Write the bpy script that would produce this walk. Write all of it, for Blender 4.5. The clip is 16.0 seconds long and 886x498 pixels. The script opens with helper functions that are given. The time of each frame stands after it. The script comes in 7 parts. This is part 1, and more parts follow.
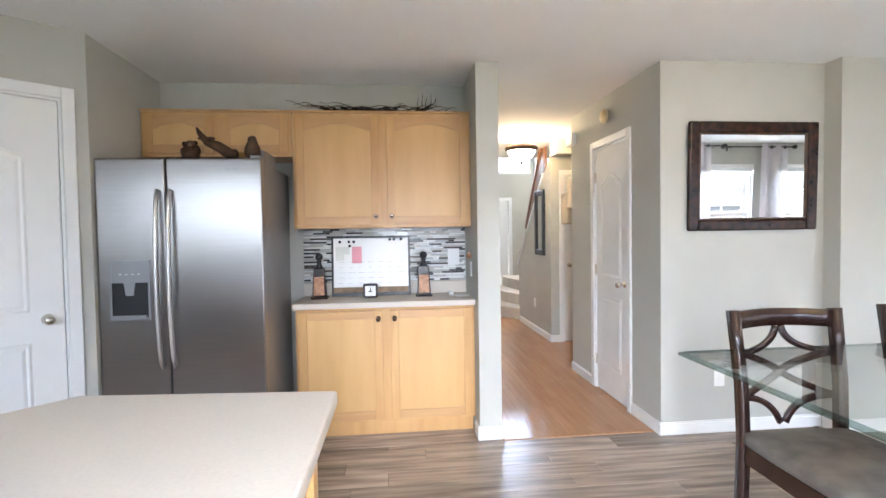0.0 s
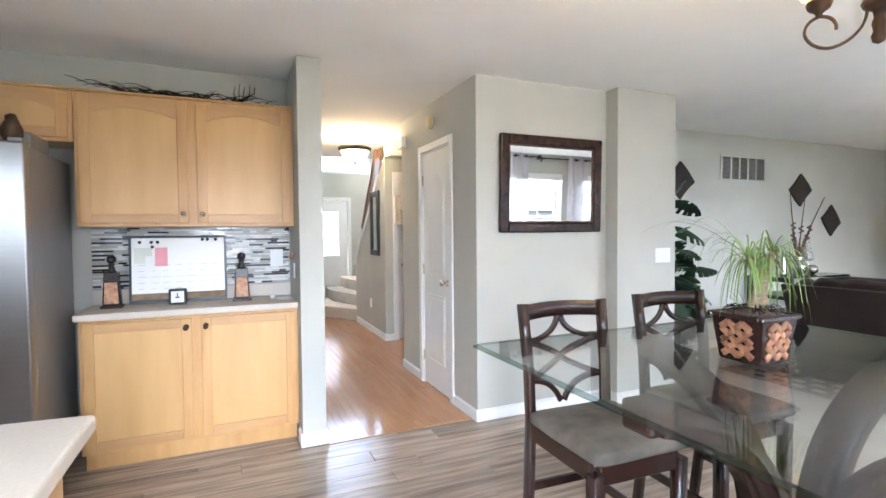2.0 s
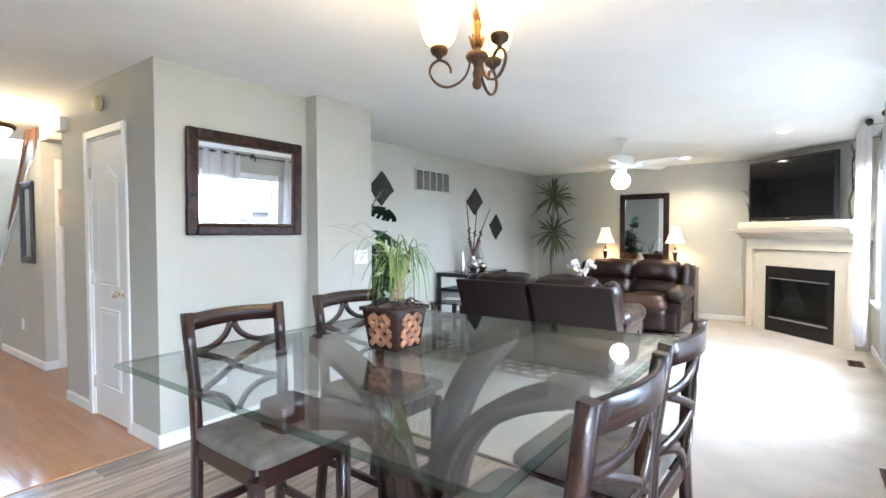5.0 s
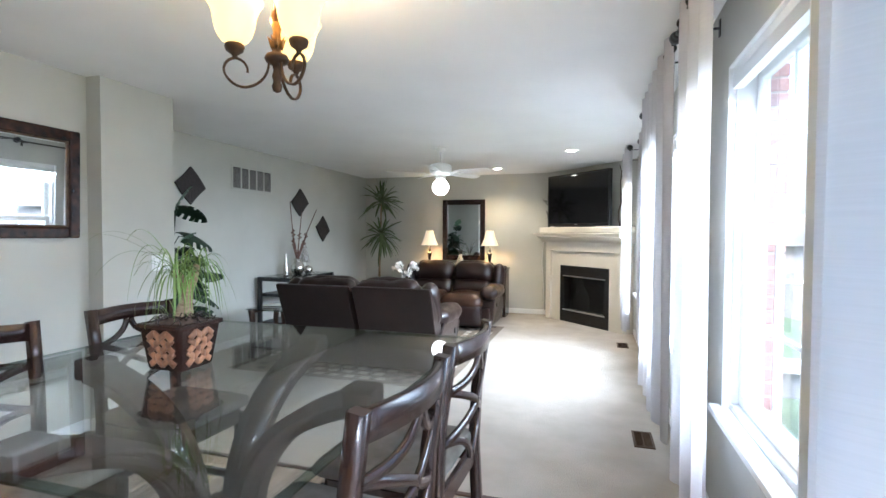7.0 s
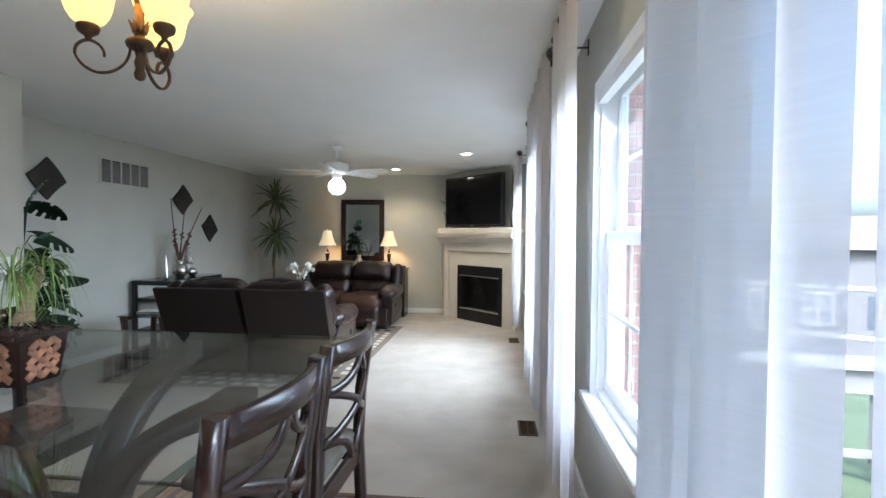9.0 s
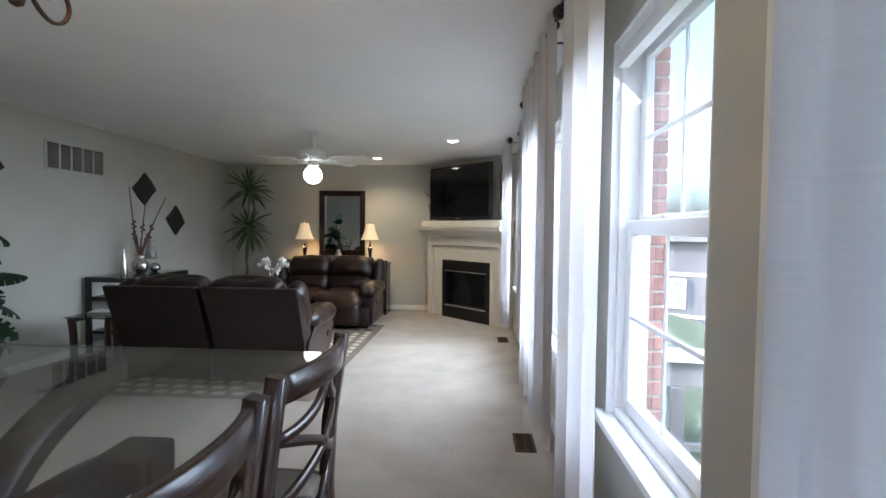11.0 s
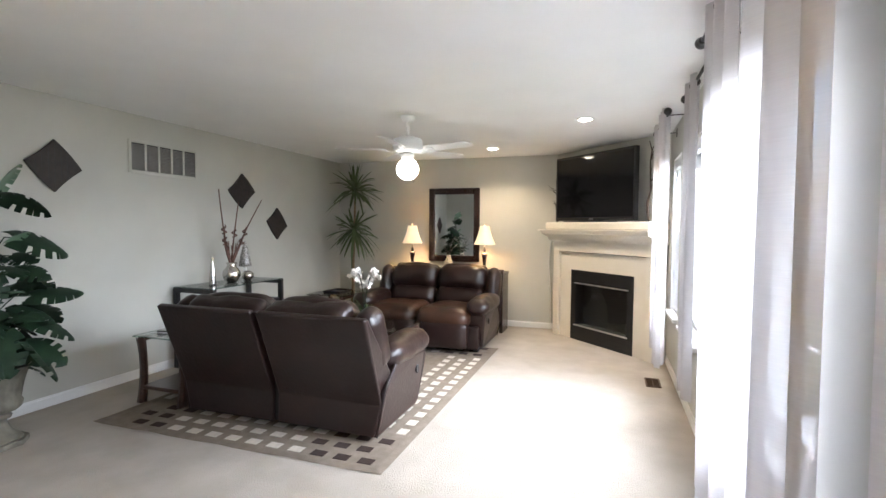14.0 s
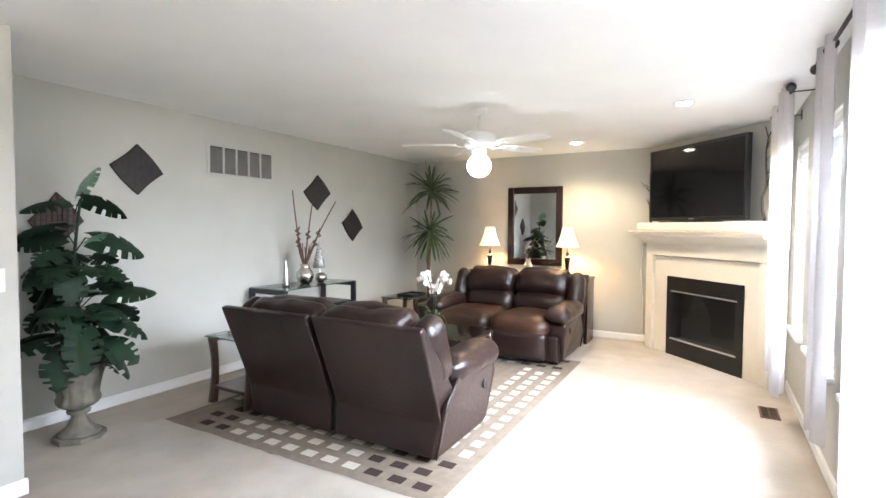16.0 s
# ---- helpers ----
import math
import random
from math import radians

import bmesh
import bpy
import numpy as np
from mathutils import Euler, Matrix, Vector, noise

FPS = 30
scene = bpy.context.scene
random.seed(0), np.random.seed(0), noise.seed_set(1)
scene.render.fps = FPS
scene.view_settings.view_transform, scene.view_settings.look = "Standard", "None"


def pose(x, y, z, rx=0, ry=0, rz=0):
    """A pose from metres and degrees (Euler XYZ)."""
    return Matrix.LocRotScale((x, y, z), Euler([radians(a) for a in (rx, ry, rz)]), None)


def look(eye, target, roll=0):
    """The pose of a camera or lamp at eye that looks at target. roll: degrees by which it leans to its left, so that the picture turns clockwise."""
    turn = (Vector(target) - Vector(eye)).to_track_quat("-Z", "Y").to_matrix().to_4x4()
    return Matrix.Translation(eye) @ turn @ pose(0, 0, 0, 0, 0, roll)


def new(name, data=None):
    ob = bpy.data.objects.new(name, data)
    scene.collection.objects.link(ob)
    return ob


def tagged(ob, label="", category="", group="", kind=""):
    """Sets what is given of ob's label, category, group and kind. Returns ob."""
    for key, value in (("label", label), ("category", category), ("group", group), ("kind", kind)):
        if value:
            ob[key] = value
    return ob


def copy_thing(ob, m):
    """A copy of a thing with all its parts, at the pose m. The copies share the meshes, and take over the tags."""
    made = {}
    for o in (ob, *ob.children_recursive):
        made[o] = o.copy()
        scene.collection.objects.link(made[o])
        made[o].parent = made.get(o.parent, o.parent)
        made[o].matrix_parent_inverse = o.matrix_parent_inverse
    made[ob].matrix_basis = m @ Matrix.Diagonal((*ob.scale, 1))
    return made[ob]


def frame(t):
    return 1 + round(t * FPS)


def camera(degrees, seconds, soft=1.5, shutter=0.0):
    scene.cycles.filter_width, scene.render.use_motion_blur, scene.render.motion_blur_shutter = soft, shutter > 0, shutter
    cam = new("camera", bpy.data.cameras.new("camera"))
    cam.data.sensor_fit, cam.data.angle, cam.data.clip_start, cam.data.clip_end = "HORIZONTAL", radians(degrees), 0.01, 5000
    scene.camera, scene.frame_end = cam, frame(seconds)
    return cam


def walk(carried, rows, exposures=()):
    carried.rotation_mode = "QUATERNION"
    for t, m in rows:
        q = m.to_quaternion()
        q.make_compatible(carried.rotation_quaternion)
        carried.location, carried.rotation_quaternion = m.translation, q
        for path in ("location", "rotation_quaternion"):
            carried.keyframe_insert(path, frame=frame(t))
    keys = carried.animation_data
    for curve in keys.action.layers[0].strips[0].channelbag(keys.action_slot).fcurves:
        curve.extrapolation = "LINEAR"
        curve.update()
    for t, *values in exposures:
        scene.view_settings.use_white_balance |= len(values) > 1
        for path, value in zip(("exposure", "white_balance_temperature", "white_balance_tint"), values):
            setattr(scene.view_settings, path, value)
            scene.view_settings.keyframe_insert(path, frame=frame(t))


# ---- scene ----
cam = camera(83.9, 16.0)
PATH = [
    (0, (-0.008, 0.012, 1.347), (0.191, 2.001, 1.285), -0.9),
    (0.5, (0.02, 0.012, 1.347), (0.335, 1.986, 1.284), -0.8),
    (1, (0.056, 0.006, 1.344), (0.514, 1.952, 1.281), -0.7),
    (1.5, (0.092, 0.0, 1.346), (0.718, 1.898, 1.279), -0.5),
    (2, (0.127, -0.016, 1.346), (0.923, 1.817, 1.278), -0.5),
    (2.5, (0.16, -0.035, 1.345), (1.125, 1.715, 1.279), -0.4),
    (3, (0.188, -0.06, 1.341), (1.316, 1.59, 1.275), -0.5),
    (3.5, (0.213, -0.08, 1.339), (1.479, 1.467, 1.272), -0.3),
    (4, (0.245, -0.104, 1.341), (1.64, 1.328, 1.273), -0.2),
    (4.5, (0.27, -0.139, 1.343), (1.779, 1.172, 1.278), -0.2),
    (7, (0.325, -0.281, 1.375), (2.237, 0.301, 1.316), 0.3),
    (7.5, (0.323, -0.305, 1.381), (2.266, 0.165, 1.322), 0.3),
    (8, (0.32, -0.325, 1.379), (2.286, 0.041, 1.323), 0.4),
    (8.5, (0.317, -0.346, 1.38), (2.298, -0.074, 1.324), 0.4),
    (9, (0.316, -0.358, 1.376), (2.305, -0.158, 1.321), 0.5),
    (11.5, (0.933, -0.281, 1.356), (2.927, -0.153, 1.279), 0.6),
    (12, (1.177, -0.281, 1.367), (3.166, -0.095, 1.286), 0.6),
    (12.5, (1.403, -0.251, 1.411), (3.379, 0.046, 1.323), 0.6),
    (13, (1.595, -0.247, 1.427), (3.545, 0.188, 1.335), 0.5),
    (13.5, (1.773, -0.257, 1.427), (3.694, 0.293, 1.336), 0.4),
    (14, (1.94, -0.251, 1.433), (3.832, 0.391, 1.342), 0.4),
    (14.5, (2.099, -0.248, 1.42), (3.958, 0.484, 1.327), 0.3),
    (15, (2.22, -0.266, 1.416), (4.036, 0.567, 1.328), 0.3),
    (15.5, (2.299, -0.28, 1.422), (4.075, 0.636, 1.335), 0.3),
    (16, (2.302, -0.245, 1.422), (4.052, 0.718, 1.338), 0.3),
]
EXPOSURES = [(0.0, 3.95, 5650, 11), (2.0, 4.0, 5550, 10), (4.5, 4.05, 5300, 7), (7.0, 3.45, 5300, 6), (9.0, 2.85, 5350, 5), (11.5, 2.48, 5500, 8), (12.5, 2.7, 5550, 8), (13.5, 3.25, 5850, 10), (14.5, 3.7, 5850, 11), (16.0, 4.12, 5800, 11)]
walk(cam, [(t, look(eye, target, roll)) for t, eye, target, roll in PATH], EXPOSURES)

# ---- world and light ----
world = bpy.data.worlds.new("world")
scene.world = world
world.use_nodes = True
wn = world.node_tree
sky = wn.nodes.new("ShaderNodeTexSky")
sky.sky_type, sky.sun_disc = "NISHITA", False
sky.dust_density = 6.0
sky.sun_elevation, sky.sun_rotation = radians(51), radians(304)
wn.links.new(sky.outputs[0], wn.nodes["Background"].inputs[0])
wn.nodes["Background"].inputs[1].default_value = 0.15

sun = new("sun", bpy.data.lights.new("sun", "SUN"))
sun.data.energy, sun.data.angle, sun.data.color = 1.2, radians(10), (1.0, 0.96, 0.9)
sun.matrix_world = look((-6, 4, 9), (0, 0, 0))


def area_lamp(name, eye, target, w, h, power, color=(1, 1, 1)):
    lamp = new(name, bpy.data.lights.new(name, "AREA"))
    lamp.data.shape, lamp.data.size, lamp.data.size_y = "RECTANGLE", w, h
    lamp.data.energy, lamp.data.color, lamp.data.spread = power, color, radians(108)
    lamp.matrix_world = look(eye, target)
    return lamp


# daylight standing in the openings of the window wall
# the last lamp is kitchen fill at an added window out of view
for wx0, wx1, wz0, wz1, watts in ((1.93, 2.80, 0.6, 2.12, 5.5), (3.66, 4.48, 0.6, 2.12, 9), (4.54, 5.36, 0.6, 2.12, 8), (5.74, 6.52, 0.6, 2.12, 8), (6.86, 7.42, 0.6, 2.12, 4), (-0.35, 0.28, 0.03, 2.12, 15.5), (0.30, 1.65, 0.03, 2.12, 0.2), (-2.6, -1.2, 1.05, 2.12, 3.2)):
    mx, mz = (wx0 + wx1) / 2, (wz0 + wz1) / 2
    area_lamp("window_daylight", (mx, -1.36, mz + 0.12), (mx + (0.9 if wx0 == -0.35 else 0.0), 0.64, mz - 1.9), wx1 - wx0, wz1 - wz0, watts, (0.98, 0.99, 1.0))

area_lamp("entry_daylight", (1.78, 10.2, 3.45), (1.78, 5, 2.2), 2.1, 1.8, 1.3, (0.97, 0.98, 1.0))
area_lamp("door_daylight", (1.91, 10.2, 1.34), (1.91, 5, 0.9), 0.54, 0.9, 1.8, (0.97, 0.98, 1.0))


def bulb(name, at, power, color=(1.0, 0.72, 0.42), radius=0.04):
    lamp = new(name, bpy.data.lights.new(name, "POINT"))
    lamp.data.energy, lamp.data.color, lamp.data.shadow_soft_size = power, color, radius
    lamp.location = at
    return lamp


# ---- materials ----
def node_mat(name, color, rough=0.6, metal=0.0, var=0.12, scale=6.0, bump=0.0, bump_scale=60.0, stretch=(1, 1, 1), color2=None, rand=0.0, spec=0.5, coat=0.0):
    m = bpy.data.materials.new(name)
    m.use_nodes = True
    nt = m.node_tree
    b = nt.nodes["Principled BSDF"]
    b.inputs["Roughness"].default_value, b.inputs["Metallic"].default_value = rough, metal
    b.inputs["Specular IOR Level"].default_value = spec
    b.inputs["Coat Weight"].default_value = coat
    co = nt.nodes.new("ShaderNodeTexCoord")
    mp = nt.nodes.new("ShaderNodeMapping")
    mp.inputs["Scale"].default_value = stretch
    nt.links.new(co.outputs["Object"], mp.inputs[0])
    n1 = nt.nodes.new("ShaderNodeTexNoise")
    n1.inputs["Scale"].default_value, n1.inputs["Detail"].default_value = scale, 6
    nt.links.new(mp.outputs[0], n1.inputs["Vector"])
    ramp = nt.nodes.new("ShaderNodeMapRange")
    ramp.inputs[1].default_value, ramp.inputs[2].default_value = 0.3, 0.7
    nt.links.new(n1.outputs[0], ramp.inputs[0])
    mix = nt.nodes.new("ShaderNodeMix")
    mix.data_type = "RGBA"
    c2 = color2 or tuple(max(0, c * (1 - var)) for c in color)
    c1 = color if color2 else tuple(min(1, c * (1 + var * 0.5)) for c in color)
    mix.inputs[6].default_value, mix.inputs[7].default_value = (*c1, 1), (*c2, 1)
    nt.links.new(ramp.outputs[0], mix.inputs[0])
    out = mix.outputs[2]
    if rand:
        inf = nt.nodes.new("ShaderNodeObjectInfo")
        hsv = nt.nodes.new("ShaderNodeHueSaturation")
        mr = nt.nodes.new("ShaderNodeMapRange")
        mr.inputs[3].default_value, mr.inputs[4].default_value = 1 - rand, 1 + rand
        nt.links.new(inf.outputs["Random"], mr.inputs[0])
        nt.links.new(mr.outputs[0], hsv.inputs["Value"])
        nt.links.new(out, hsv.inputs["Color"])
        out = hsv.outputs[0]
        add = nt.nodes.new("ShaderNodeVectorMath")
        add.operation = "MULTIPLY_ADD"
        add.inputs[1].default_value = (37, 53, 11)
        nt.links.new(inf.outputs["Random"], add.inputs[0])
        nt.links.new(co.outputs["Object"], add.inputs[2])
        nt.links.new(add.outputs[0], mp.inputs[0])
    nt.links.new(out, b.inputs["Base Color"])
    if bump:
        n2 = nt.nodes.new("ShaderNodeTexNoise")
        n2.inputs["Scale"].default_value, n2.inputs["Detail"].default_value = bump_scale, 4
        nt.links.new(mp.outputs[0], n2.inputs["Vector"])
        bp = nt.nodes.new("ShaderNodeBump")
        bp.inputs["Strength"].default_value, bp.inputs["Distance"].default_value = bump, 0.01
        nt.links.new(n2.outputs[0], bp.inputs["Height"])
        nt.links.new(bp.outputs[0], b.inputs["Normal"])
    return m


def glow_mat(name, color, strength):
    m = bpy.data.materials.new(name)
    m.use_nodes = True
    b = m.node_tree.nodes["Principled BSDF"]
    b.inputs["Base Color"].default_value = (*color, 1)
    b.inputs["Emission Color"].default_value = (*color, 1)
    b.inputs["Emission Strength"].default_value = strength
    b.inputs["Roughness"].default_value = 0.4
    return m


def glass_mat(name, color=(1, 1, 1), mixture=0.9, rough=0.0):
    """Thin clear pane: mostly straight-through light with a glossy coat by Fresnel."""
    m = bpy.data.materials.new(name)
    m.use_nodes = True
    nt = m.node_tree
    nt.nodes.remove(nt.nodes["Principled BSDF"])
    tr = nt.nodes.new("ShaderNodeBsdfTransparent")
    tr.inputs[0].default_value = (*color, 1)
    gl = nt.nodes.new("ShaderNodeBsdfGlossy")
    gl.inputs["Roughness"].default_value = rough
    lw = nt.nodes.new("ShaderNodeLayerWeight")
    lw.inputs[0].default_value = 0.5
    pw = nt.nodes.new("ShaderNodeMath")
    pw.operation = "POWER"
    pw.inputs[1].default_value = 5.0
    nt.links.new(lw.outputs["Facing"], pw.inputs[0])
    fr = nt.nodes.new("ShaderNodeMath")
    fr.operation = "MULTIPLY_ADD"
    fr.inputs[1].default_value, fr.inputs[2].default_value = 0.96 * mixture, 0.04 * mixture
    nt.links.new(pw.outputs[0], fr.inputs[0])
    mx = nt.nodes.new("ShaderNodeMixShader")
    nt.links.new(fr.outputs[0], mx.inputs[0])
    nt.links.new(tr.outputs[0], mx.inputs[1])
    nt.links.new(gl.outputs[0], mx.inputs[2])
    nt.links.new(mx.outputs[0], nt.nodes["Material Output"].inputs[0])
    return m


def sheer_mat(name, color, clear):
    """Thin woven cloth: diffuse and translucent, with a little see-through weave."""
    m = bpy.data.materials.new(name)
    m.use_nodes = True
    nt = m.node_tree
    nt.nodes.remove(nt.nodes["Principled BSDF"])
    di, tl, tr = (nt.nodes.new("ShaderNodeBsdf" + k) for k in ("Diffuse", "Translucent", "Transparent"))
    co = nt.nodes.new("ShaderNodeTexCoord")
    mp = nt.nodes.new("ShaderNodeMapping")
    mp.inputs["Scale"].default_value = (8, 8, 260)
    ns = nt.nodes.new("ShaderNodeTexNoise")
    ns.inputs["Scale"].default_value = 1.0
    nt.links.new(co.outputs["Object"], mp.inputs[0])
    nt.links.new(mp.outputs[0], ns.inputs["Vector"])
    mixc = nt.nodes.new("ShaderNodeMix")
    mixc.data_type = "RGBA"
    mixc.inputs[6].default_value = (*color, 1)
    mixc.inputs[7].default_value = (*[c * 0.88 for c in color], 1)
    nt.links.new(ns.outputs[0], mixc.inputs[0])
    nt.links.new(mixc.outputs[2], di.inputs[0])
    nt.links.new(mixc.outputs[2], tl.inputs[0])
    a, b = nt.nodes.new("ShaderNodeMixShader"), nt.nodes.new("ShaderNodeMixShader")
    a.inputs[0].default_value, b.inputs[0].default_value = 0.38, clear
    nt.links.new(di.outputs[0], a.inputs[1])
    nt.links.new(tl.outputs[0], a.inputs[2])
    nt.links.new(a.outputs[0], b.inputs[1])
    nt.links.new(tr.outputs[0], b.inputs[2])
    nt.links.new(b.outputs[0], nt.nodes["Material Output"].inputs[0])
    return m


M_WALL = node_mat("wall_paint", (0.497, 0.494, 0.45), 0.75, var=0.05, scale=2.5, bump=0.06, bump_scale=220)
M_CEIL = node_mat("ceiling_paint", (0.86, 0.855, 0.835), 0.9, var=0.03, scale=2, bump=0.08, bump_scale=160)
M_WHITE = node_mat("white_gloss_paint", (0.80, 0.80, 0.79), 0.35, var=0.03, scale=5)
M_MAPLE = node_mat("maple_wood", (0.62, 0.375, 0.15), 0.36, scale=3.0, stretch=(5, 5, 0.8), color2=(0.54, 0.305, 0.11), bump=0.03, bump_scale=25)
M_STEEL_BRIGHT = node_mat("bright_steel", (0.80, 0.79, 0.78), 0.42, 1.0, var=0.05, scale=20)
M_STEEL = node_mat("brushed_steel", (0.34, 0.325, 0.32), 0.30, 1.0, var=0.05, scale=4, stretch=(1, 1, 60), bump=0.02, bump_scale=30)
for steel in (M_STEEL,):
    steel.node_tree.nodes["Principled BSDF"].inputs["Anisotropic"].default_value = 0.75
M_STEEL_SIDE = node_mat("grey_appliance_side", (0.30, 0.30, 0.31), 0.4, 0.4, var=0.06, scale=8, bump=0.05, bump_scale=300)
M_CHROME = node_mat("polished_nickel", (0.72, 0.68, 0.60), 0.18, 1.0, var=0.05, scale=20)
M_SILVER = node_mat("silver_glaze", (0.62, 0.60, 0.57), 0.22, 1.0, var=0.2, scale=25)
M_BLACK = node_mat("black_metal", (0.011, 0.011, 0.012), 0.38, 0.0, var=0.2, scale=15)
M_BLACK_GLOSS = node_mat("black_gloss", (0.006, 0.006, 0.008), 0.07, 0.0, var=0.1, scale=4)
M_ESPRESSO = node_mat("espresso_wood", (0.030, 0.012, 0.0085), 0.26, scale=6, stretch=(6, 6, 1), color2=(0.012, 0.006, 0.005), bump=0.02, bump_scale=40, coat=0.12)
M_WALNUT = node_mat("walnut_wood", (0.060, 0.026, 0.016), 0.32, scale=6, stretch=(1, 6, 6), color2=(0.035, 0.016, 0.010), coat=0.2)
M_SEAT = node_mat("microsuede", (0.145, 0.128, 0.105), 0.95, scale=7, color2=(0.050, 0.042, 0.034), bump=0.15, bump_scale=90)
M_LEATHER = node_mat("brown_leather", (0.025, 0.012, 0.0105), 0.30, scale=5, color2=(0.014, 0.0075, 0.007), bump=0.22, bump_scale=38)
# worn seat leather; its orange highlights are put into the base colour
M_LEATHER_WORN_LIT = node_mat("worn_highlit_leather", (0.060, 0.026, 0.014), 0.34, scale=5, color2=(0.016, 0.009, 0.007), bump=0.3, bump_scale=26)
M_COUNTER = node_mat("cream_laminate", (0.60, 0.535, 0.46), 0.45, var=0.05, scale=120)
M_CARPET = node_mat("beige_carpet", (0.50, 0.455, 0.395), 1.0, scale=3.4, color2=(0.42, 0.376, 0.322), bump=1.0, bump_scale=130, spec=0.05)
M_SUBFLOOR = node_mat("floor_joint", (0.07, 0.055, 0.045), 0.8)
M_OAK_BASE = node_mat("oak_underlay", (0.34, 0.20, 0.11), 0.4, var=0.1, scale=6)
M_OAK = node_mat("oak_hardwood", (0.44, 0.235, 0.115), 0.11, scale=3, stretch=(10, 0.7, 1), color2=(0.36, 0.185, 0.085), rand=0.07, bump=0.02, bump_scale=20)
M_LAMINATE = node_mat("grey_laminate", (0.40, 0.315, 0.245), 0.24, scale=2.6, stretch=(0.8, 10, 1), color2=(0.17, 0.13, 0.10), rand=0.22, bump=0.04, bump_scale=18)
M_GLASS = glass_mat("window_glass", (0.98, 0.99, 0.99))
M_TABLE_GLASS = glass_mat("table_glass", (0.945, 0.965, 0.96), 1.0)
M_TABLE_EDGE = glass_mat("glass_edge", (0.42, 0.52, 0.49), 0.95, 0.03)
M_MIRROR = node_mat("mirror_glass", (0.86, 0.88, 0.88), 0.015, 1.0, var=0.0)
M_SHEER = sheer_mat("sheer_curtain", (0.66, 0.635, 0.65), 0.08)
M_BRICK = node_mat("red_brick", (0.40, 0.22, 0.19), 0.9, rand=0.2, scale=20, bump=0.3, bump_scale=60)
M_MORTAR = node_mat("mortar", (0.42, 0.39, 0.35), 0.95, scale=30)
M_GRASS = node_mat("lawn", (0.07, 0.095, 0.045), 0.95, scale=1.2, color2=(0.05, 0.07, 0.035), bump=0.5, bump_scale=30)
M_SIDING = node_mat("grey_siding", (0.11, 0.107, 0.118), 0.7, scale=3)
M_ROOF = node_mat("roof_shingle", (0.12, 0.115, 0.11), 0.9, scale=10)
M_VINYL = node_mat("white_vinyl", (0.80, 0.80, 0.80), 0.3, var=0.02)
M_LEAF = node_mat("leaf_green", (0.016, 0.040, 0.018), 0.58, scale=12, color2=(0.007, 0.019, 0.010), spec=0.3)
M_PALM = node_mat("palm_green", (0.10, 0.145, 0.058), 0.5, scale=8, color2=(0.055, 0.08, 0.034))
M_GRASSLEAF = node_mat("ponytail_green", (0.20, 0.29, 0.07), 0.5, scale=6, color2=(0.10, 0.17, 0.04))
M_BARK = node_mat("bark", (0.30, 0.22, 0.14), 0.9, scale=20, color2=(0.18, 0.125, 0.08), bump=0.6, bump_scale=50)
M_STONE = node_mat("grey_stone_cast", (0.205, 0.19, 0.15), 0.85, scale=9, color2=(0.095, 0.088, 0.066), bump=0.3, bump_scale=40)
M_REGISTER = node_mat("brown_enamel", (0.12, 0.085, 0.062), 0.7, 0.0, var=0.15, scale=30, spec=0.1)
M_BRONZE = node_mat("bronze", (0.115, 0.065, 0.035), 0.45, 0.6, scale=18, color2=(0.05, 0.03, 0.02), bump=0.2, bump_scale=60)
M_FIREPLACE = node_mat("fireplace_paint", (0.72, 0.68, 0.60), 0.45, var=0.04, scale=4)
M_SHADE = glow_mat("lit_shade", (1.0, 0.76, 0.46), 0.06)
M_BOWL = glow_mat("lit_bowl", (1.0, 0.82, 0.55), 1.0)
M_BULB = glow_mat("lit_globe", (1.0, 0.86, 0.62), 5.0)
M_AMBER = glow_mat("amber_glass", (1.0, 0.60, 0.16), 0.26)
M_GLOBE = glow_mat("lit_fan_globe", (1.0, 0.92, 0.78), 1.1)


# ---- mesh builders ----
def join(*meshes):
    out = meshes[0]
    for bm in meshes[1:]:
        me = bpy.data.meshes.new("tmp")
        bm.to_mesh(me)
        out.from_mesh(me)
        bm.free()
        bpy.data.meshes.remove(me)
    return out


def box(x0, y0, z0, x1, y1, z1, bevel=0.0, seg=2):
    bm = bmesh.new()
    bmesh.ops.create_cube(bm, size=1)
    for v in bm.verts:
        v.co = Vector(((x0 + x1) / 2 + v.co.x * (x1 - x0), (y0 + y1) / 2 + v.co.y * (y1 - y0), (z0 + z1) / 2 + v.co.z * (z1 - z0)))
    if bevel:
        bmesh.ops.bevel(bm, geom=bm.edges[:], offset=bevel, segments=seg, affect="EDGES", profile=0.5)
    return bm


def moved(bm, m):
    bmesh.ops.transform(bm, matrix=m, verts=bm.verts[:])
    return bm


def lathe(profile, seg=24, at=(0, 0, 0)):
    bm = bmesh.new()
    rings = []
    for r, z in profile:
        rings.append([bm.verts.new((at[0] + r * math.cos(2 * math.pi * i / seg), at[1] + r * math.sin(2 * math.pi * i / seg), at[2] + z)) for i in range(seg)])
    for a, b in zip(rings, rings[1:]):
        for i in range(seg):
            bm.faces.new((a[i], a[(i + 1) % seg], b[(i + 1) % seg], b[i])).smooth = True
    bm.faces.new(rings[0][::-1])
    bm.faces.new(rings[-1])
    return bm


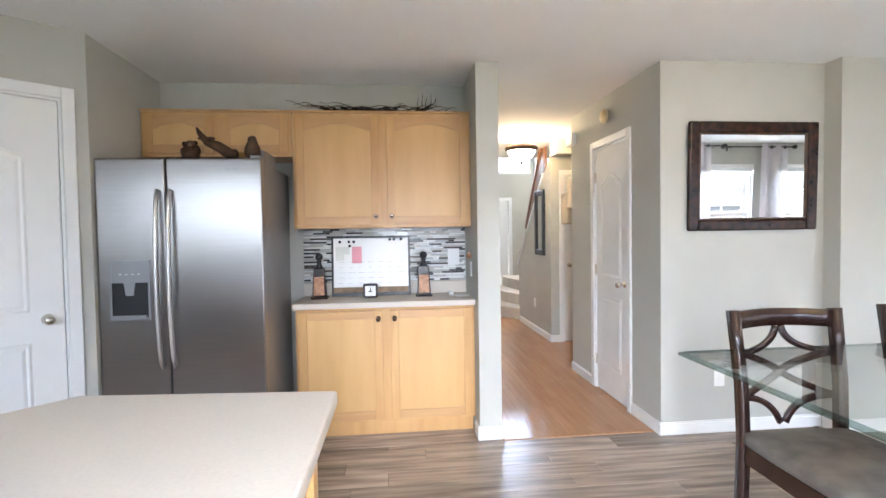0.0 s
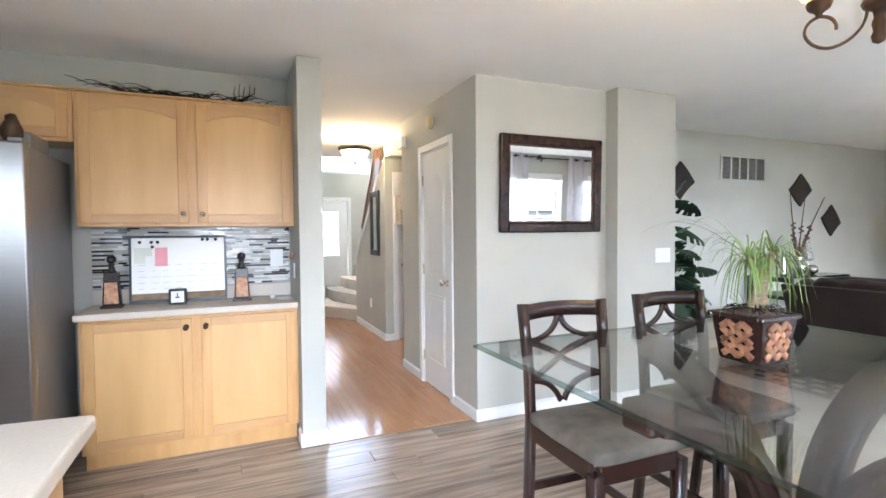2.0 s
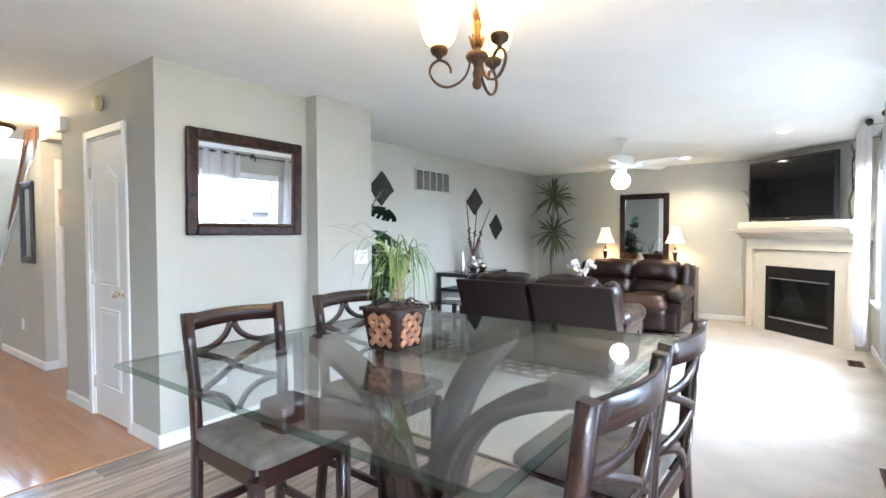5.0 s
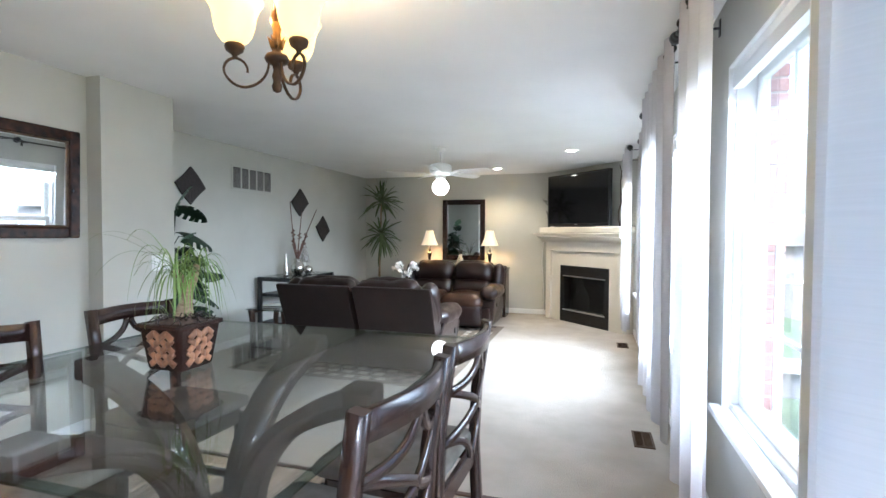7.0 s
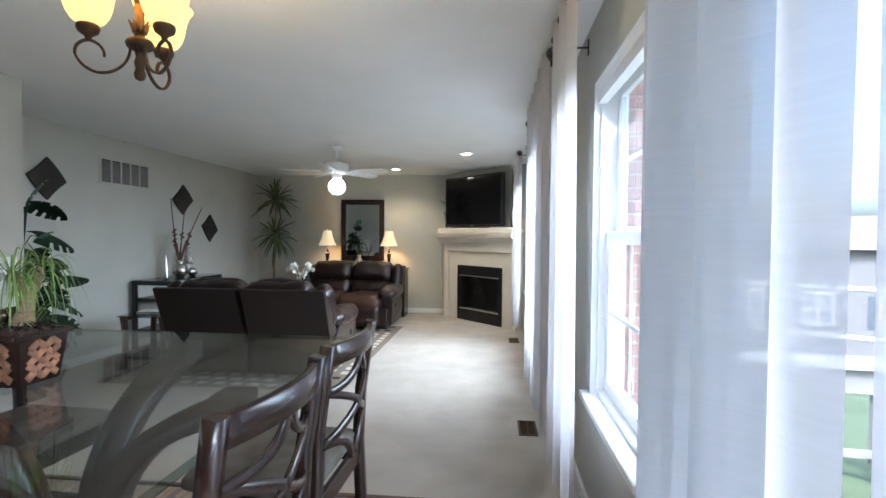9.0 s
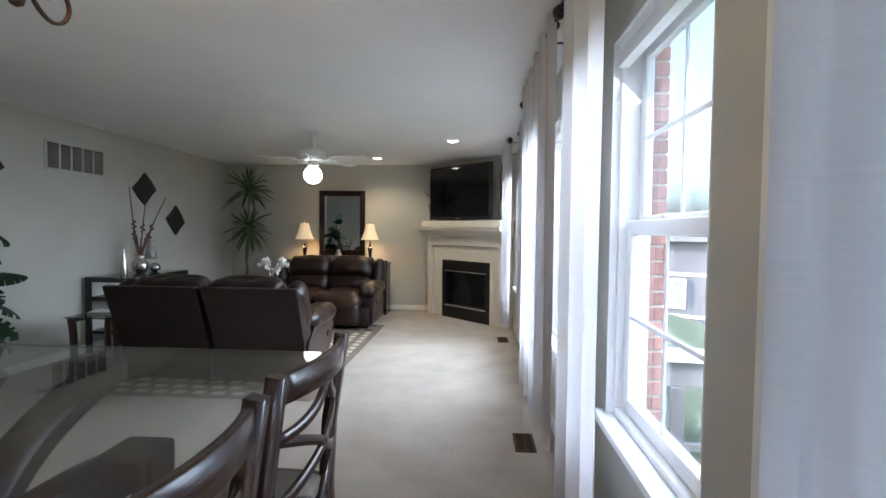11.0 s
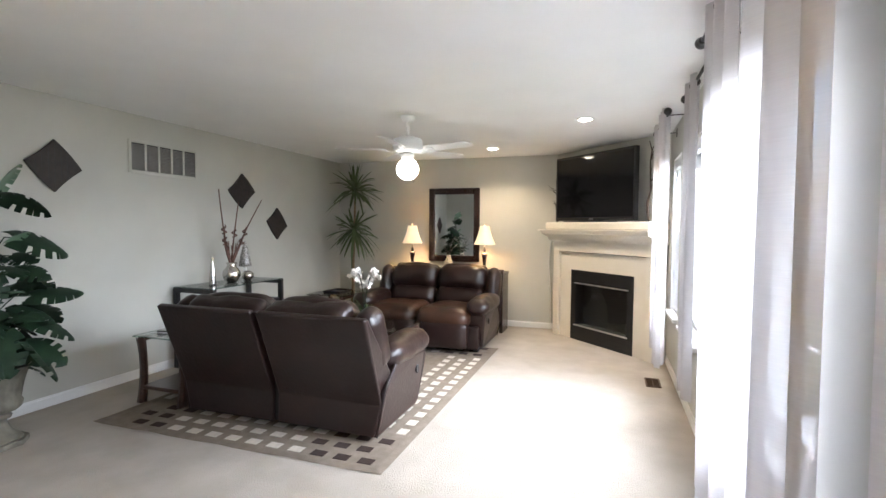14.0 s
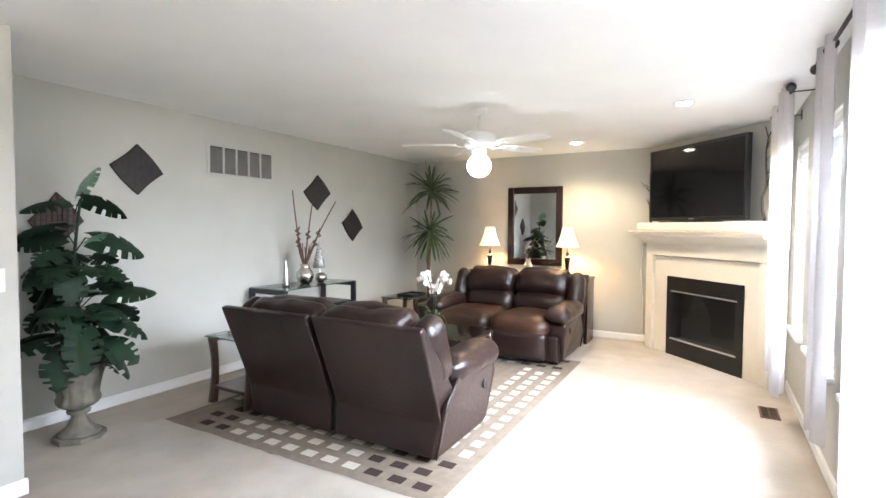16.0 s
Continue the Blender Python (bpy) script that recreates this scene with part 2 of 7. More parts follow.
def tube(points, radius, seg=8, flat=1.0):
    """A round bar along points; radius is one number or one a point."""
    bm = bmesh.new()
    pts = [Vector(p) for p in points]
    rad = radius if isinstance(radius, (list, tuple)) else [radius] * len(pts)
    rings, side = [], None
    for i, p in enumerate(pts):
        d = (pts[min(i + 1, len(pts) - 1)] - pts[max(i - 1, 0)]).normalized()
        if side is None:
            side = d.cross(Vector((0, 0, 1)) if abs(d.z) < 0.9 else Vector((1, 0, 0))).normalized()
        side = (side - d * side.dot(d)).normalized()
        up = d.cross(side)
        rings.append([bm.verts.new(p + (side * math.cos(2 * math.pi * k / seg) + up * math.sin(2 * math.pi * k / seg) * flat) * rad[i]) for k in range(seg)])
    for a, b in zip(rings, rings[1:]):
        for k in range(seg):
            bm.faces.new((a[k], a[(k + 1) % seg], b[(k + 1) % seg], b[k])).smooth = True
    bm.faces.new(rings[0][::-1])
    bm.faces.new(rings[-1])
    return bm


def sweep(points, width, depth, normal=(0, 1, 0), bevel=0.0):
    """A bar of rectangular section along points; its width lies across the path and square to normal, its depth along normal."""
    bm = bmesh.new()
    pts, n = [Vector(p) for p in points], Vector(normal).normalized()
    wid = width if isinstance(width, (list, tuple)) else [width] * len(pts)
    rings = []
    for i, p in enumerate(pts):
        d = (pts[min(i + 1, len(pts) - 1)] - pts[max(i - 1, 0)]).normalized()
        s = d.cross(n).normalized()
        a, b = s * wid[i] / 2, n * depth / 2
        rings.append([bm.verts.new(p + q) for q in (a + b, -a + b, -a - b, a - b)])
    for a, b in zip(rings, rings[1:]):
        for k in range(4):
            bm.faces.new((a[k], a[(k + 1) % 4], b[(k + 1) % 4], b[k])).smooth = True
    bm.faces.new(rings[0][::-1])
    bm.faces.new(rings[-1])
    if bevel:
        long = [e for e in bm.edges if len(e.link_faces) == 2 and e.calc_face_angle(0) > 0.8]
        bmesh.ops.bevel(bm, geom=long, offset=bevel, segments=2, affect="EDGES", profile=0.5)
    return bm


def prism(poly, d0, d1, axis="y", bevel=0.0):
    """A flat outline drawn in the two other axes, drawn out along axis from d0 to d1."""
    bm = bmesh.new()
    put = {"x": lambda u, v, d: (d, u, v), "y": lambda u, v, d: (u, d, v), "z": lambda u, v, d: (u, v, d)}[axis]
    a = [bm.verts.new(put(u, v, d0)) for u, v in poly]
    b = [bm.verts.new(put(u, v, d1)) for u, v in poly]
    n = len(poly)
    bm.faces.new(a), bm.faces.new(b[::-1])
    for i in range(n):
        bm.faces.new((a[(i + 1) % n], a[i], b[i], b[(i + 1) % n]))
    bmesh.ops.recalc_face_normals(bm, faces=bm.faces[:])
    if bevel:
        bmesh.ops.bevel(bm, geom=bm.edges[:], offset=bevel, segments=2, affect="EDGES", profile=0.5)
    return bm


def mesh_from(bm, name, material):
    bmesh.ops.recalc_face_normals(bm, faces=bm.faces[:])
    me = bpy.data.meshes.new(name)
    bm.to_mesh(me)
    bm.free()
    me.materials.append(material)
    return me


def thing(name, label, category, m=None, group=""):
    ob = tagged(new(name), label, category, group)
    ob.empty_display_size = 0.1
    if m is not None:
        ob.matrix_basis = m
    return ob


def part(name, bm, material, parent, label=""):
    ob = new(name, mesh_from(bm, name, material))
    ob.parent = parent
    if label:
        tagged(ob, label)
    return ob


def single(name, bm, material, label, category, m=None, group=""):
    ob = tagged(new(name, mesh_from(bm, name, material)), label, category, group)
    if m is not None:
        ob.matrix_basis = m
    return ob


def setting(name, bm, material, label, category):
    return tagged(new(name, mesh_from(bm, name, material)), label, category, kind="structure")


def wall_x(x0, x1, y0, y1, z0, z1, openings=()):
    """A wall that runs along x, with openings (x0, x1, z0, z1)."""
    parts, cur = [], x0
    for a, b, c, d in sorted(openings):
        if a > cur:
            parts.append(box(cur, y0, z0, a, y1, z1))
        if c > z0:
            parts.append(box(a, y0, z0, b, y1, c))
        if d < z1:
            parts.append(box(a, y0, d, b, y1, z1))
        cur = b
    if cur < x1:
        parts.append(box(cur, y0, z0, x1, y1, z1))
    return join(*parts)


def wall_y(y0, y1, x0, x1, z0, z1, openings=()):
    bm = wall_x(y0, y1, x0, x1, z0, z1, openings)
    for v in bm.verts:
        v.co = Vector((v.co.y, v.co.x, v.co.z))
    return bm


H = 2.44

# ---- setting: floors, walls, ceilings ----
X_CARPET = 2.83      # where plank floor meets carpet
Y_WIN = -0.845       # window wall
Y_NOOK, Y_BACK, X_HALL = 3.06, 3.68, 1.72
Y_LIV, X_FAR = 3.90, 8.97
G = 0.003

setting("floor_carpet", box(X_CARPET, Y_WIN, -0.12, X_FAR, Y_LIV, 0.0), M_CARPET, "plush beige wall-to-wall carpet of the living room", "carpet")
floor_kitchen = setting("floor_kitchen", box(-3.4, Y_WIN, -0.12, X_CARPET, 3.14, -0.010), M_SUBFLOOR, "grey-brown wood-look plank floor of kitchen and dining area", "floor")
floor_hall = setting("floor_hall", box(0.676, 3.14, -0.12, 3.3, 10.0, -0.010), M_OAK_BASE, "glossy honey oak strip floor of the hallway", "floor")
setting("floor_buffet", box(-1.62, 3.14, -0.12, 0.676, 3.8, -0.002), M_LAMINATE, "plank floor under the cabinets", "floor")

# windows in the south wall: x from, x to
WINDOWS = [(1.93, 2.80), (3.66, 4.48), (4.54, 5.36), (5.74, 6.52), (6.86, 7.42)]
W_SILL, W_TOP = 0.60, 2.12
PATIO = (-0.35, 1.70)
ops = [(a, b, W_SILL, W_TOP) for a, b in WINDOWS] + [(PATIO[0], PATIO[1], 0.03, 2.12), (-2.6, -1.2, 1.05, 2.12)]
setting("wall_south", wall_x(-3.4, 7.66, Y_WIN - 0.16, Y_WIN, 0, H, ops), M_WALL, "greige painted wall with tall windows", "wall")
# out of view; added to close the kitchen against the sky
setting("wall_west", box(-3.56, Y_WIN - 0.16, 0, -3.4, 3.2, H), M_WALL, "unseen greige wall added to close off the kitchen", "wall")
setting("wall_pantry_side", box(-1.74, 2.84, 0, -1.62, 3.8, H), M_WALL, "greige painted wall beside the refrigerator", "wall")
setting("wall_back", box(-1.62, Y_BACK, 0, 0.53, Y_BACK + 0.12, H), M_WALL, "greige painted wall behind the maple cabinets", "wall")
setting("wall_stub", box(0.53, 3.147, 0, 0.676, 10.0, H), M_WALL, "greige wall end between cabinets and hallway", "wall")
HD = (3.505, 4.11)   # closet door opening
setting("wall_hall", wall_y(3.06, 4.66, X_HALL, X_HALL + 0.12, 0, H, [(HD[0], HD[1], 0, 2.045)]), M_WALL, "greige painted hallway wall", "wall")
setting("wall_nook", box(X_HALL + 0.12, Y_NOOK, 0, 2.872, Y_NOOK + 0.12, H), M_WALL, "pale greige painted wall of the dining nook", "wall")
setting("wall_pilaster", box(2.872, 2.93, 0, 3.478, Y_LIV + 0.12, H), M_WALL, "pale greige projecting wall end", "wall")
setting("wall_north", box(3.478, Y_LIV, 0, X_FAR + 0.12, Y_LIV + 0.12, H), M_WALL, "greige painted living room wall", "wall")
setting("wall_east", box(X_FAR, -0.9, 0, X_FAR + 0.12, Y_LIV, H), M_WALL, "warm greige painted end wall", "wall")
setting("ceiling", box(-3.56, -1.0, H, X_FAR + 0.12, 7.15, H + 0.12), M_CEIL, "white painted flat ceiling", "ceiling")
# the slanted corner with the fireplace: x runs along it, y points into the room
DIAG = Matrix.Translation((7.66, Y_WIN, 0)) @ Matrix.Rotation(radians(45), 4, "Z")
setting("wall_chimney", moved(box(-0.1, -0.12, 0, 1.853, 0.0, H), DIAG), M_WALL, "greige slanted corner wall above the fireplace", "wall")
# the slanted pantry front: x runs along it away from the refrigerator, y points into the room
PANTRY = Matrix.Translation((-1.62, 2.84, 0)) @ Matrix.Rotation(radians(220), 4, "Z")
setting("wall_pantry", moved(wall_x(0, 2.4, -0.12, 0, 0, H, [(0.115, 0.875, 0, 2.075)]), PANTRY), M_WALL, "greige slanted pantry wall", "wall")
setting("pantry_back", moved(box(0.0, -0.9, 0, 1.2, -0.8, H), PANTRY), M_WALL, "plain wall inside the pantry", "wall")
setting("closet_back", box(2.5, 3.18, 0, 2.6, 4.57, H), M_WALL, "plain wall inside the closet", "wall")

# entry hall beyond the hallway
setting("wall_stair", prism([(5.86, 0), (7.42, 0), (7.42, 0.88), (6.15, 2.05), (5.86, 2.3), (5.86, 0)][:5], 1.90, 2.02, "x"), M_WALL, "greige knee wall sloping beside the stairs", "wall")
setting("wall_stairwell", join(box(2.92, 4.57, 0, 3.04, 7.15, H), box(2.92, 7.15, 0, 3.04, 10.0, 5.0)), M_WALL, "pale wall of the stairwell", "wall")
setting("wall_alcove", wall_x(2.02, 2.92, 5.86, 5.96, 0, 2.3, [(2.06, 2.82, 0, 2.04)]), M_WALL, "greige wall with a narrow door", "wall")
setting("wall_alcove_header", box(1.90, 5.62, 2.26, 2.92, 5.859, H), M_WALL, "greige dropped header over the alcove", "wall")
setting("wall_alcove_side", box(X_HALL + 0.12, 4.54, 0, 2.92, 4.66, H), M_WALL, "greige end wall of the alcove", "wall")
setting("wall_front", join(wall_x(0.53, 3.04, 10.0, 10.15, 0, 2.3, [(1.50, 2.36, 0, 2.0)]), wall_x(0.53, 3.04, 10.0, 10.15, 2.3, 5.0, [(0.70, 2.85, 2.55, 4.4)])), M_WALL, "grey entry wall above the front door", "wall")
# these three are unseen and only close the entry at the top
setting("wall_entry_west", box(0.53, 7.15, H, 0.676, 10.0, 5.0), M_WALL, "unseen pale upper wall closing the entry", "wall")
setting("wall_entry_upper", box(0.53, 7.05, H + 0.12, 3.04, 7.15, 5.0), M_WALL, "unseen pale wall closing the entry above the hallway", "wall")
setting("ceiling_entry", box(0.53, 7.05, 5.0, 3.04, 10.15, 5.1), M_CEIL, "unseen white ceiling closing the tall entry", "ceiling")


def board(name, x0, y0, x1, y1, face, height=0.085, depth=0.014, label="white painted baseboard"):
    """A baseboard along a straight run; face is the way that it looks."""
    fx, fy = face
    z1, lip = height, 0.006
    bm = join(box(min(x0, x1, x0 + fx * depth, x1 + fx * depth), min(y0, y1, y0 + fy * depth, y1 + fy * depth), 0.0,
                  max(x0, x1, x0 + fx * depth, x1 + fx * depth), max(y0, y1, y0 + fy * depth, y1 + fy * depth), z1 - 0.012, 0.003, 1),
              box(min(x0, x1, x0 + fx * lip, x1 + fx * lip), min(y0, y1, y0 + fy * lip, y1 + fy * lip), z1 - 0.012,
                  max(x0, x1, x0 + fx * lip, x1 + fx * lip), max(y0, y1, y0 + fy * lip, y1 + fy * lip), z1, 0.002, 1))
    return setting(name, bm, M_WHITE, label, "baseboard")


board("baseboard", X_HALL - 0.014, Y_NOOK, 2.858, Y_NOOK, (0, -1))
board("baseboard", 2.872, 2.93, 2.872, Y_NOOK - 0.015, (-1, 0))
board("baseboard", 2.858, 2.93, 3.492, 2.93, (0, -1))
board("baseboard", 3.478, 2.93, 3.478, Y_LIV - 0.015, (1, 0))
board("baseboard", 3.493, Y_LIV, X_FAR, Y_LIV, (0, -1))
board("baseboard", X_FAR, 0.48, X_FAR, Y_LIV - 0.015, (-1, 0))
board("baseboard", 1.74, Y_WIN, 7.60, Y_WIN, (0, 1))
board("baseboard", X_HALL, 3.06, X_HALL, HD[0] - 0.062, (-1, 0))
board("baseboard", X_HALL, HD[1] + 0.062, X_HALL, 4.66, (-1, 0))
board("baseboard", 0.516, 3.147, 0.69, 3.147, (0, -1))
board("baseboard", 0.53, 3.15, 0.53, 3.28, (-1, 0))
board("baseboard", 0.676, 3.15, 0.676, 9.9, (1, 0))
board("baseboard", 1.90, 5.86, 1.90, 7.36, (-1, 0))
board("baseboard", 1.886, 5.86, 2.05, 5.86, (0, -1))
board("baseboard", -3.4, Y_WIN, PATIO[0] - 0.07, Y_WIN, (0, 1))
setting("trim", box(0.68, 3.115, -0.004, 1.715, 3.155, 0.006, 0.003, 1), M_OAK, "oak threshold strip between the two floors", "trim")
setting("trim", box(X_CARPET - 0.03, Y_WIN, -0.004, X_CARPET + 0.004, 3.05, 0.006, 0.003, 1), M_WALNUT, "slim wooden strip where planks meet carpet", "trim")
# sloping cap and wooden stair rail on the knee wall
setting("trim", prism([(7.46, 0.86), (7.46, 0.91), (6.15, 2.10), (6.15, 2.045)], 1.885, 2.035, "x"), M_WHITE, "white sloping cap on the knee wall", "trim")


def panel_door(width, height, thick=0.036, arched=True):
    """A moulded two-panel door leaf: x 0 to width, front at y 0, z 0 to height."""
    bm = box(0, 0, 0, width, thick, height, 0.002, 1)
    m = width * 0.19
    panels = [(m, height * 0.11, width - m, height * 0.40, 0.0), (m, height * 0.475, width - m, height * 0.86, 0.085 * width / 0.6 if arched else 0.0)]
    for x0, z0, x1, z1, rise in panels:
        def outline(g):
            pts = [(x0 + g, z0 + g), (x1 - g, z0 + g)]
            n = 14
            for i in range(n + 1):
                f = i / n
                u = x1 - g + (x0 - x1 + 2 * g) * f
                k = math.sin(math.pi * f) ** 2 if rise else 0
                pts.append((u, z1 - g + rise * k))
            return pts
        loops = [outline(g) for g in (0, 0.012, 0.024, 0.04)]
        for ys in (-0.0005,):
            depth = (0.0, -0.006, -0.0015, -0.006)
            rings = [[bm.verts.new((u, ys + d, v)) for u, v in lp] for lp, d in zip(loops, depth)]
            for a, b in zip(rings, rings[1:]):
                for i in range(len(a)):
                    bm.faces.new((a[i], a[(i + 1) % len(a)], b[(i + 1) % len(a)], b[i]))
            bm.faces.new(rings[-1])
    return bm


def knob_mesh(at, out, r=0.026):
    q = Vector((0, 0, 1)).rotation_difference(Vector(out)).to_matrix().to_4x4()
    bm = lathe([(r * 1.05, 0), (r * 1.05, 0.006), (r * 0.42, 0.012), (r * 0.40, 0.03), (r * 0.85, 0.038), (r, 0.050), (r * 0.92, 0.062), (r * 0.5, 0.070), (0.001, 0.072)], 20)
    return moved(bm, Matrix.Translation(at) @ q)


def casing(width, height, w=0.058, d=0.017):
    """Door casing round an opening of x 0 to width and z 0 to height; its front looks along -y from y 0."""
    return join(box(-w, -d, 0, 0, 0, height + w, 0.004, 1), box(width, -d, 0, width + w, 0, height + w, 0.004, 1), box(0, -d, height, width, 0, height + w, 0.004, 1))


def hung_door(name, m, width, height, knob_x, label, depth=0.12, hinges=0.0):
    d = tagged(new(name), label, "door", kind="structure")
    d.matrix_basis = m
    part("door_frame", casing(width, height), M_WHITE, d)
    part("door_jamb", join(box(0, 0, 0, 0.012, depth, height), box(width - 0.012, 0, 0, width, depth, height), box(0.012, 0, height - 0.012, width - 0.012, depth, height)), M_WHITE, d)
    leaf = part("door_leaf", moved(panel_door(width - 0.030, height - 0.022), Matrix.Translation((0.015, 0.008, 0.008))), M_WHITE, d)
    part("door_handle", knob_mesh((knob_x, 0.008, 0.94), (0, -1, 0)), M_CHROME, leaf, "polished nickel door knob")
    if hinges:
        for z in (0.25, 1.02, 1.80):
            part("hinge", box(hinges - 0.012, -0.004, z - 0.045, hinges + 0.012, 0.010, z + 0.045, 0.002, 1), M_CHROME, leaf, "nickel hinge")
    return d


# a door's local x runs along the wall and its local -y looks at the viewer
hung_door("door_1", Matrix.Translation((X_HALL, HD[1], 0)) @ Matrix.Rotation(radians(-90), 4, "Z"), HD[1] - HD[0], 2.045, HD[1] - HD[0] - 0.075, "closed white two-panel closet door in the hallway", hinges=0.006)
hung_door("door_2", PANTRY @ Matrix.Translation((0.875, 0, 0)) @ Matrix.Rotation(radians(180), 4, "Z"), 0.76, 2.075, 0.76 - 0.085, "closed white two-panel pantry door")
hung_door("door_3", Matrix.Translation((2.06, 5.86, 0)), 0.76, 2.04, 0.07, "closed white door in the hallway alcove", depth=0.1)

# front door with a bright glazed upper half
fd = tagged(new("door_4"), "white front door with a large glaring white window", "door", kind="structure")
fd.matrix_basis = Matrix.Translation((1.50, 10.0, 0))
part("door_frame", casing(0.86, 2.0, 0.07), M_WHITE, fd)
leaf = part("door_leaf", wall_x(0.01, 0.85, 0.02, 0.065, 0.008, 1.99, [(0.14, 0.68, 0.89, 1.79)]), M_WHITE, fd)
# diffuse white sheet puts the daylight glare into the pane itself
part("door_glass", box(0.14, 0.04, 0.89, 0.68, 0.046, 1.79), M_SHEER, leaf, "white translucent pane standing in for glaring glass")
part("window_bead", join(box(0.12, 0.008, 0.87, 0.70, 0.02, 0.89), box(0.12, 0.008, 1.79, 0.70, 0.02, 1.81), box(0.12, 0.008, 0.89, 0.14, 0.02, 1.79), box(0.68, 0.008, 0.89, 0.70, 0.02, 1.79)), M_WHITE, leaf)
part("door_panel", box(0.14, 0.012, 0.2, 0.68, 0.02, 0.70, 0.006), M_WHITE, leaf)
fw = tagged(new("window_1"), "high bright window over the front door", "window", kind="structure")
fw.matrix_basis = Matrix.Translation((0.70, 10.0, 2.55))
part("window_frame", join(box(0, 0.02, 0, 2.15, 0.1, 0.05), box(0, 0.02, 1.80, 2.15, 0.1, 1.85), box(0, 0.02, 0.05, 0.05, 0.1, 1.80), box(2.10, 0.02, 0.05, 2.15, 0.1, 1.80), box(1.05, 0.02, 0.05, 1.10, 0.1, 1.80)), M_VINYL, fw)
part("pane", box(0.05, 0.05, 0.05, 1.05, 0.056, 1.80), M_GLASS, fw).visible_shadow = False
part("pane", box(1.10, 0.05, 0.05, 2.10, 0.056, 1.80), M_GLASS, fw).visible_shadow = False


def hung_window(name, x0, x1, label, blind=True):
    """A white double-hung window with a grid in its sashes, in the south wall."""
    w = tagged(new(name), label, "window", kind="structure")
    w.matrix_basis = Matrix.Translation((x0, Y_WIN, W_SILL))
    W, HH = x1 - x0, W_TOP - W_SILL
    part("window_frame", join(box(0, -0.155, 0, 0.03, -0.03, HH), box(W - 0.03, -0.155, 0, W, -0.03, HH), box(0.03, -0.155, HH - 0.03, W - 0.03, -0.03, HH), box(0.03, -0.155, 0, W - 0.03, -0.03, 0.03)), M_VINYL, w)
    part("reveal", join(box(0, -0.03, 0, 0.008, 0, HH), box(W - 0.008, -0.03, 0, W, 0, HH), box(0.008, -0.03, HH - 0.008, W - 0.008, 0, HH)), M_WHITE, w)
    part("window_sill", box(-0.05, -0.03, -0.03, W + 0.05, 0.045, 0.004, 0.006), M_WHITE, w)
    mid = HH * 0.515
    for z0, z1, y in ((0.03, mid + 0.02, -0.075), (mid - 0.02, HH - 0.03, -0.12)):
        r = 0.058
        sash = part("sash", join(box(0.03, y - 0.015, z0, 0.03 + r, y + 0.015, z1, 0.004, 1), box(W - 0.03 - r, y - 0.015, z0, W - 0.03, y + 0.015, z1, 0.004, 1),
                                 box(0.03 + r, y - 0.015, z0, W - 0.03 - r, y + 0.015, z0 + r, 0.004, 1), box(0.03 + r, y - 0.015, z1 - r, W - 0.03 - r, y + 0.015, z1, 0.004, 1)), M_VINYL, w)
        pane = part("pane", box(0.03 + r, y - 0.004, z0 + r, W - 0.03 - r, y + 0.001, z1 - r), M_GLASS, sash)
        pane.visible_shadow = False
        gx = (W) / 2
        gz = (z0 + z1) / 2
        part("grid_bar", join(box(gx - 0.008, y + 0.002, z0 + r, gx + 0.008, y + 0.009, z1 - r), box(0.03 + r, y + 0.0025, gz - 0.008, W - 0.03 - r, y + 0.0095, gz + 0.008)), M_VINYL, sash)
    part("sash_lock", join(box(W / 2 - 0.03, -0.062, mid + 0.02, W / 2 + 0.03, -0.04, mid + 0.034, 0.004, 1)), M_WHITE, w)
    if blind:
        bl = part("raised_blind", box(0.035, -0.045, HH - 0.05, W - 0.035, -0.012, HH - 0.009, 0.004, 1), M_WHITE, w, "white headrail of a raised blind")
        for i in range(7):
            part("slat", box(0.04, -0.05, HH - 0.058 - i * 0.008, W - 0.04, -0.008, HH - 0.054 - i * 0.008), M_WHITE, bl)
    return w


for i, (a, b) in enumerate(WINDOWS):
    hung_window("window_%d" % (i + 2), a, b, "white double-hung window with grid and raised blind")

# sliding patio door beside the dining table
pdoor = tagged(new("door_5"), "white sliding glass patio door behind curtains", "door", kind="structure")
pdoor.matrix_basis = Matrix.Translation((PATIO[0], Y_WIN, 0.03))
PW = PATIO[1] - PATIO[0]
part("door_frame", join(box(0, -0.15, 0, 0.05, 0.012, 2.09), box(PW - 0.05, -0.15, 0, PW, 0.012, 2.09), box(0.05, -0.15, 2.04, PW - 0.05, 0.012, 2.09), box(0.05, -0.15, 0, PW - 0.05, -0.02, 0.04)), M_VINYL, pdoor)
for a, b, y in ((0.05, PW / 2 + 0.04, -0.06), (PW / 2 - 0.04, PW - 0.05, -0.11)):
    lf = part("door_leaf", join(box(a, y - 0.02, 0.04, a + 0.07, y + 0.02, 2.04), box(b - 0.07, y - 0.02, 0.04, b, y + 0.02, 2.04), box(a + 0.07, y - 0.02, 0.04, b - 0.07, y + 0.02, 0.14), box(a + 0.07, y - 0.02, 1.96, b - 0.07, y + 0.02, 2.04)), M_VINYL, pdoor)
    pn = part("pane", box(a + 0.07, y - 0.003, 0.14, b - 0.07, y + 0.003, 1.96), M_GLASS, lf)
    pn.visible_shadow = False
# unseen window, added so that fill light reaches the kitchen
kw = tagged(new("window_7"), "unseen kitchen window added to let daylight in", "window", kind="structure")
kw.matrix_basis = Matrix.Translation((-2.6, Y_WIN, 1.05))
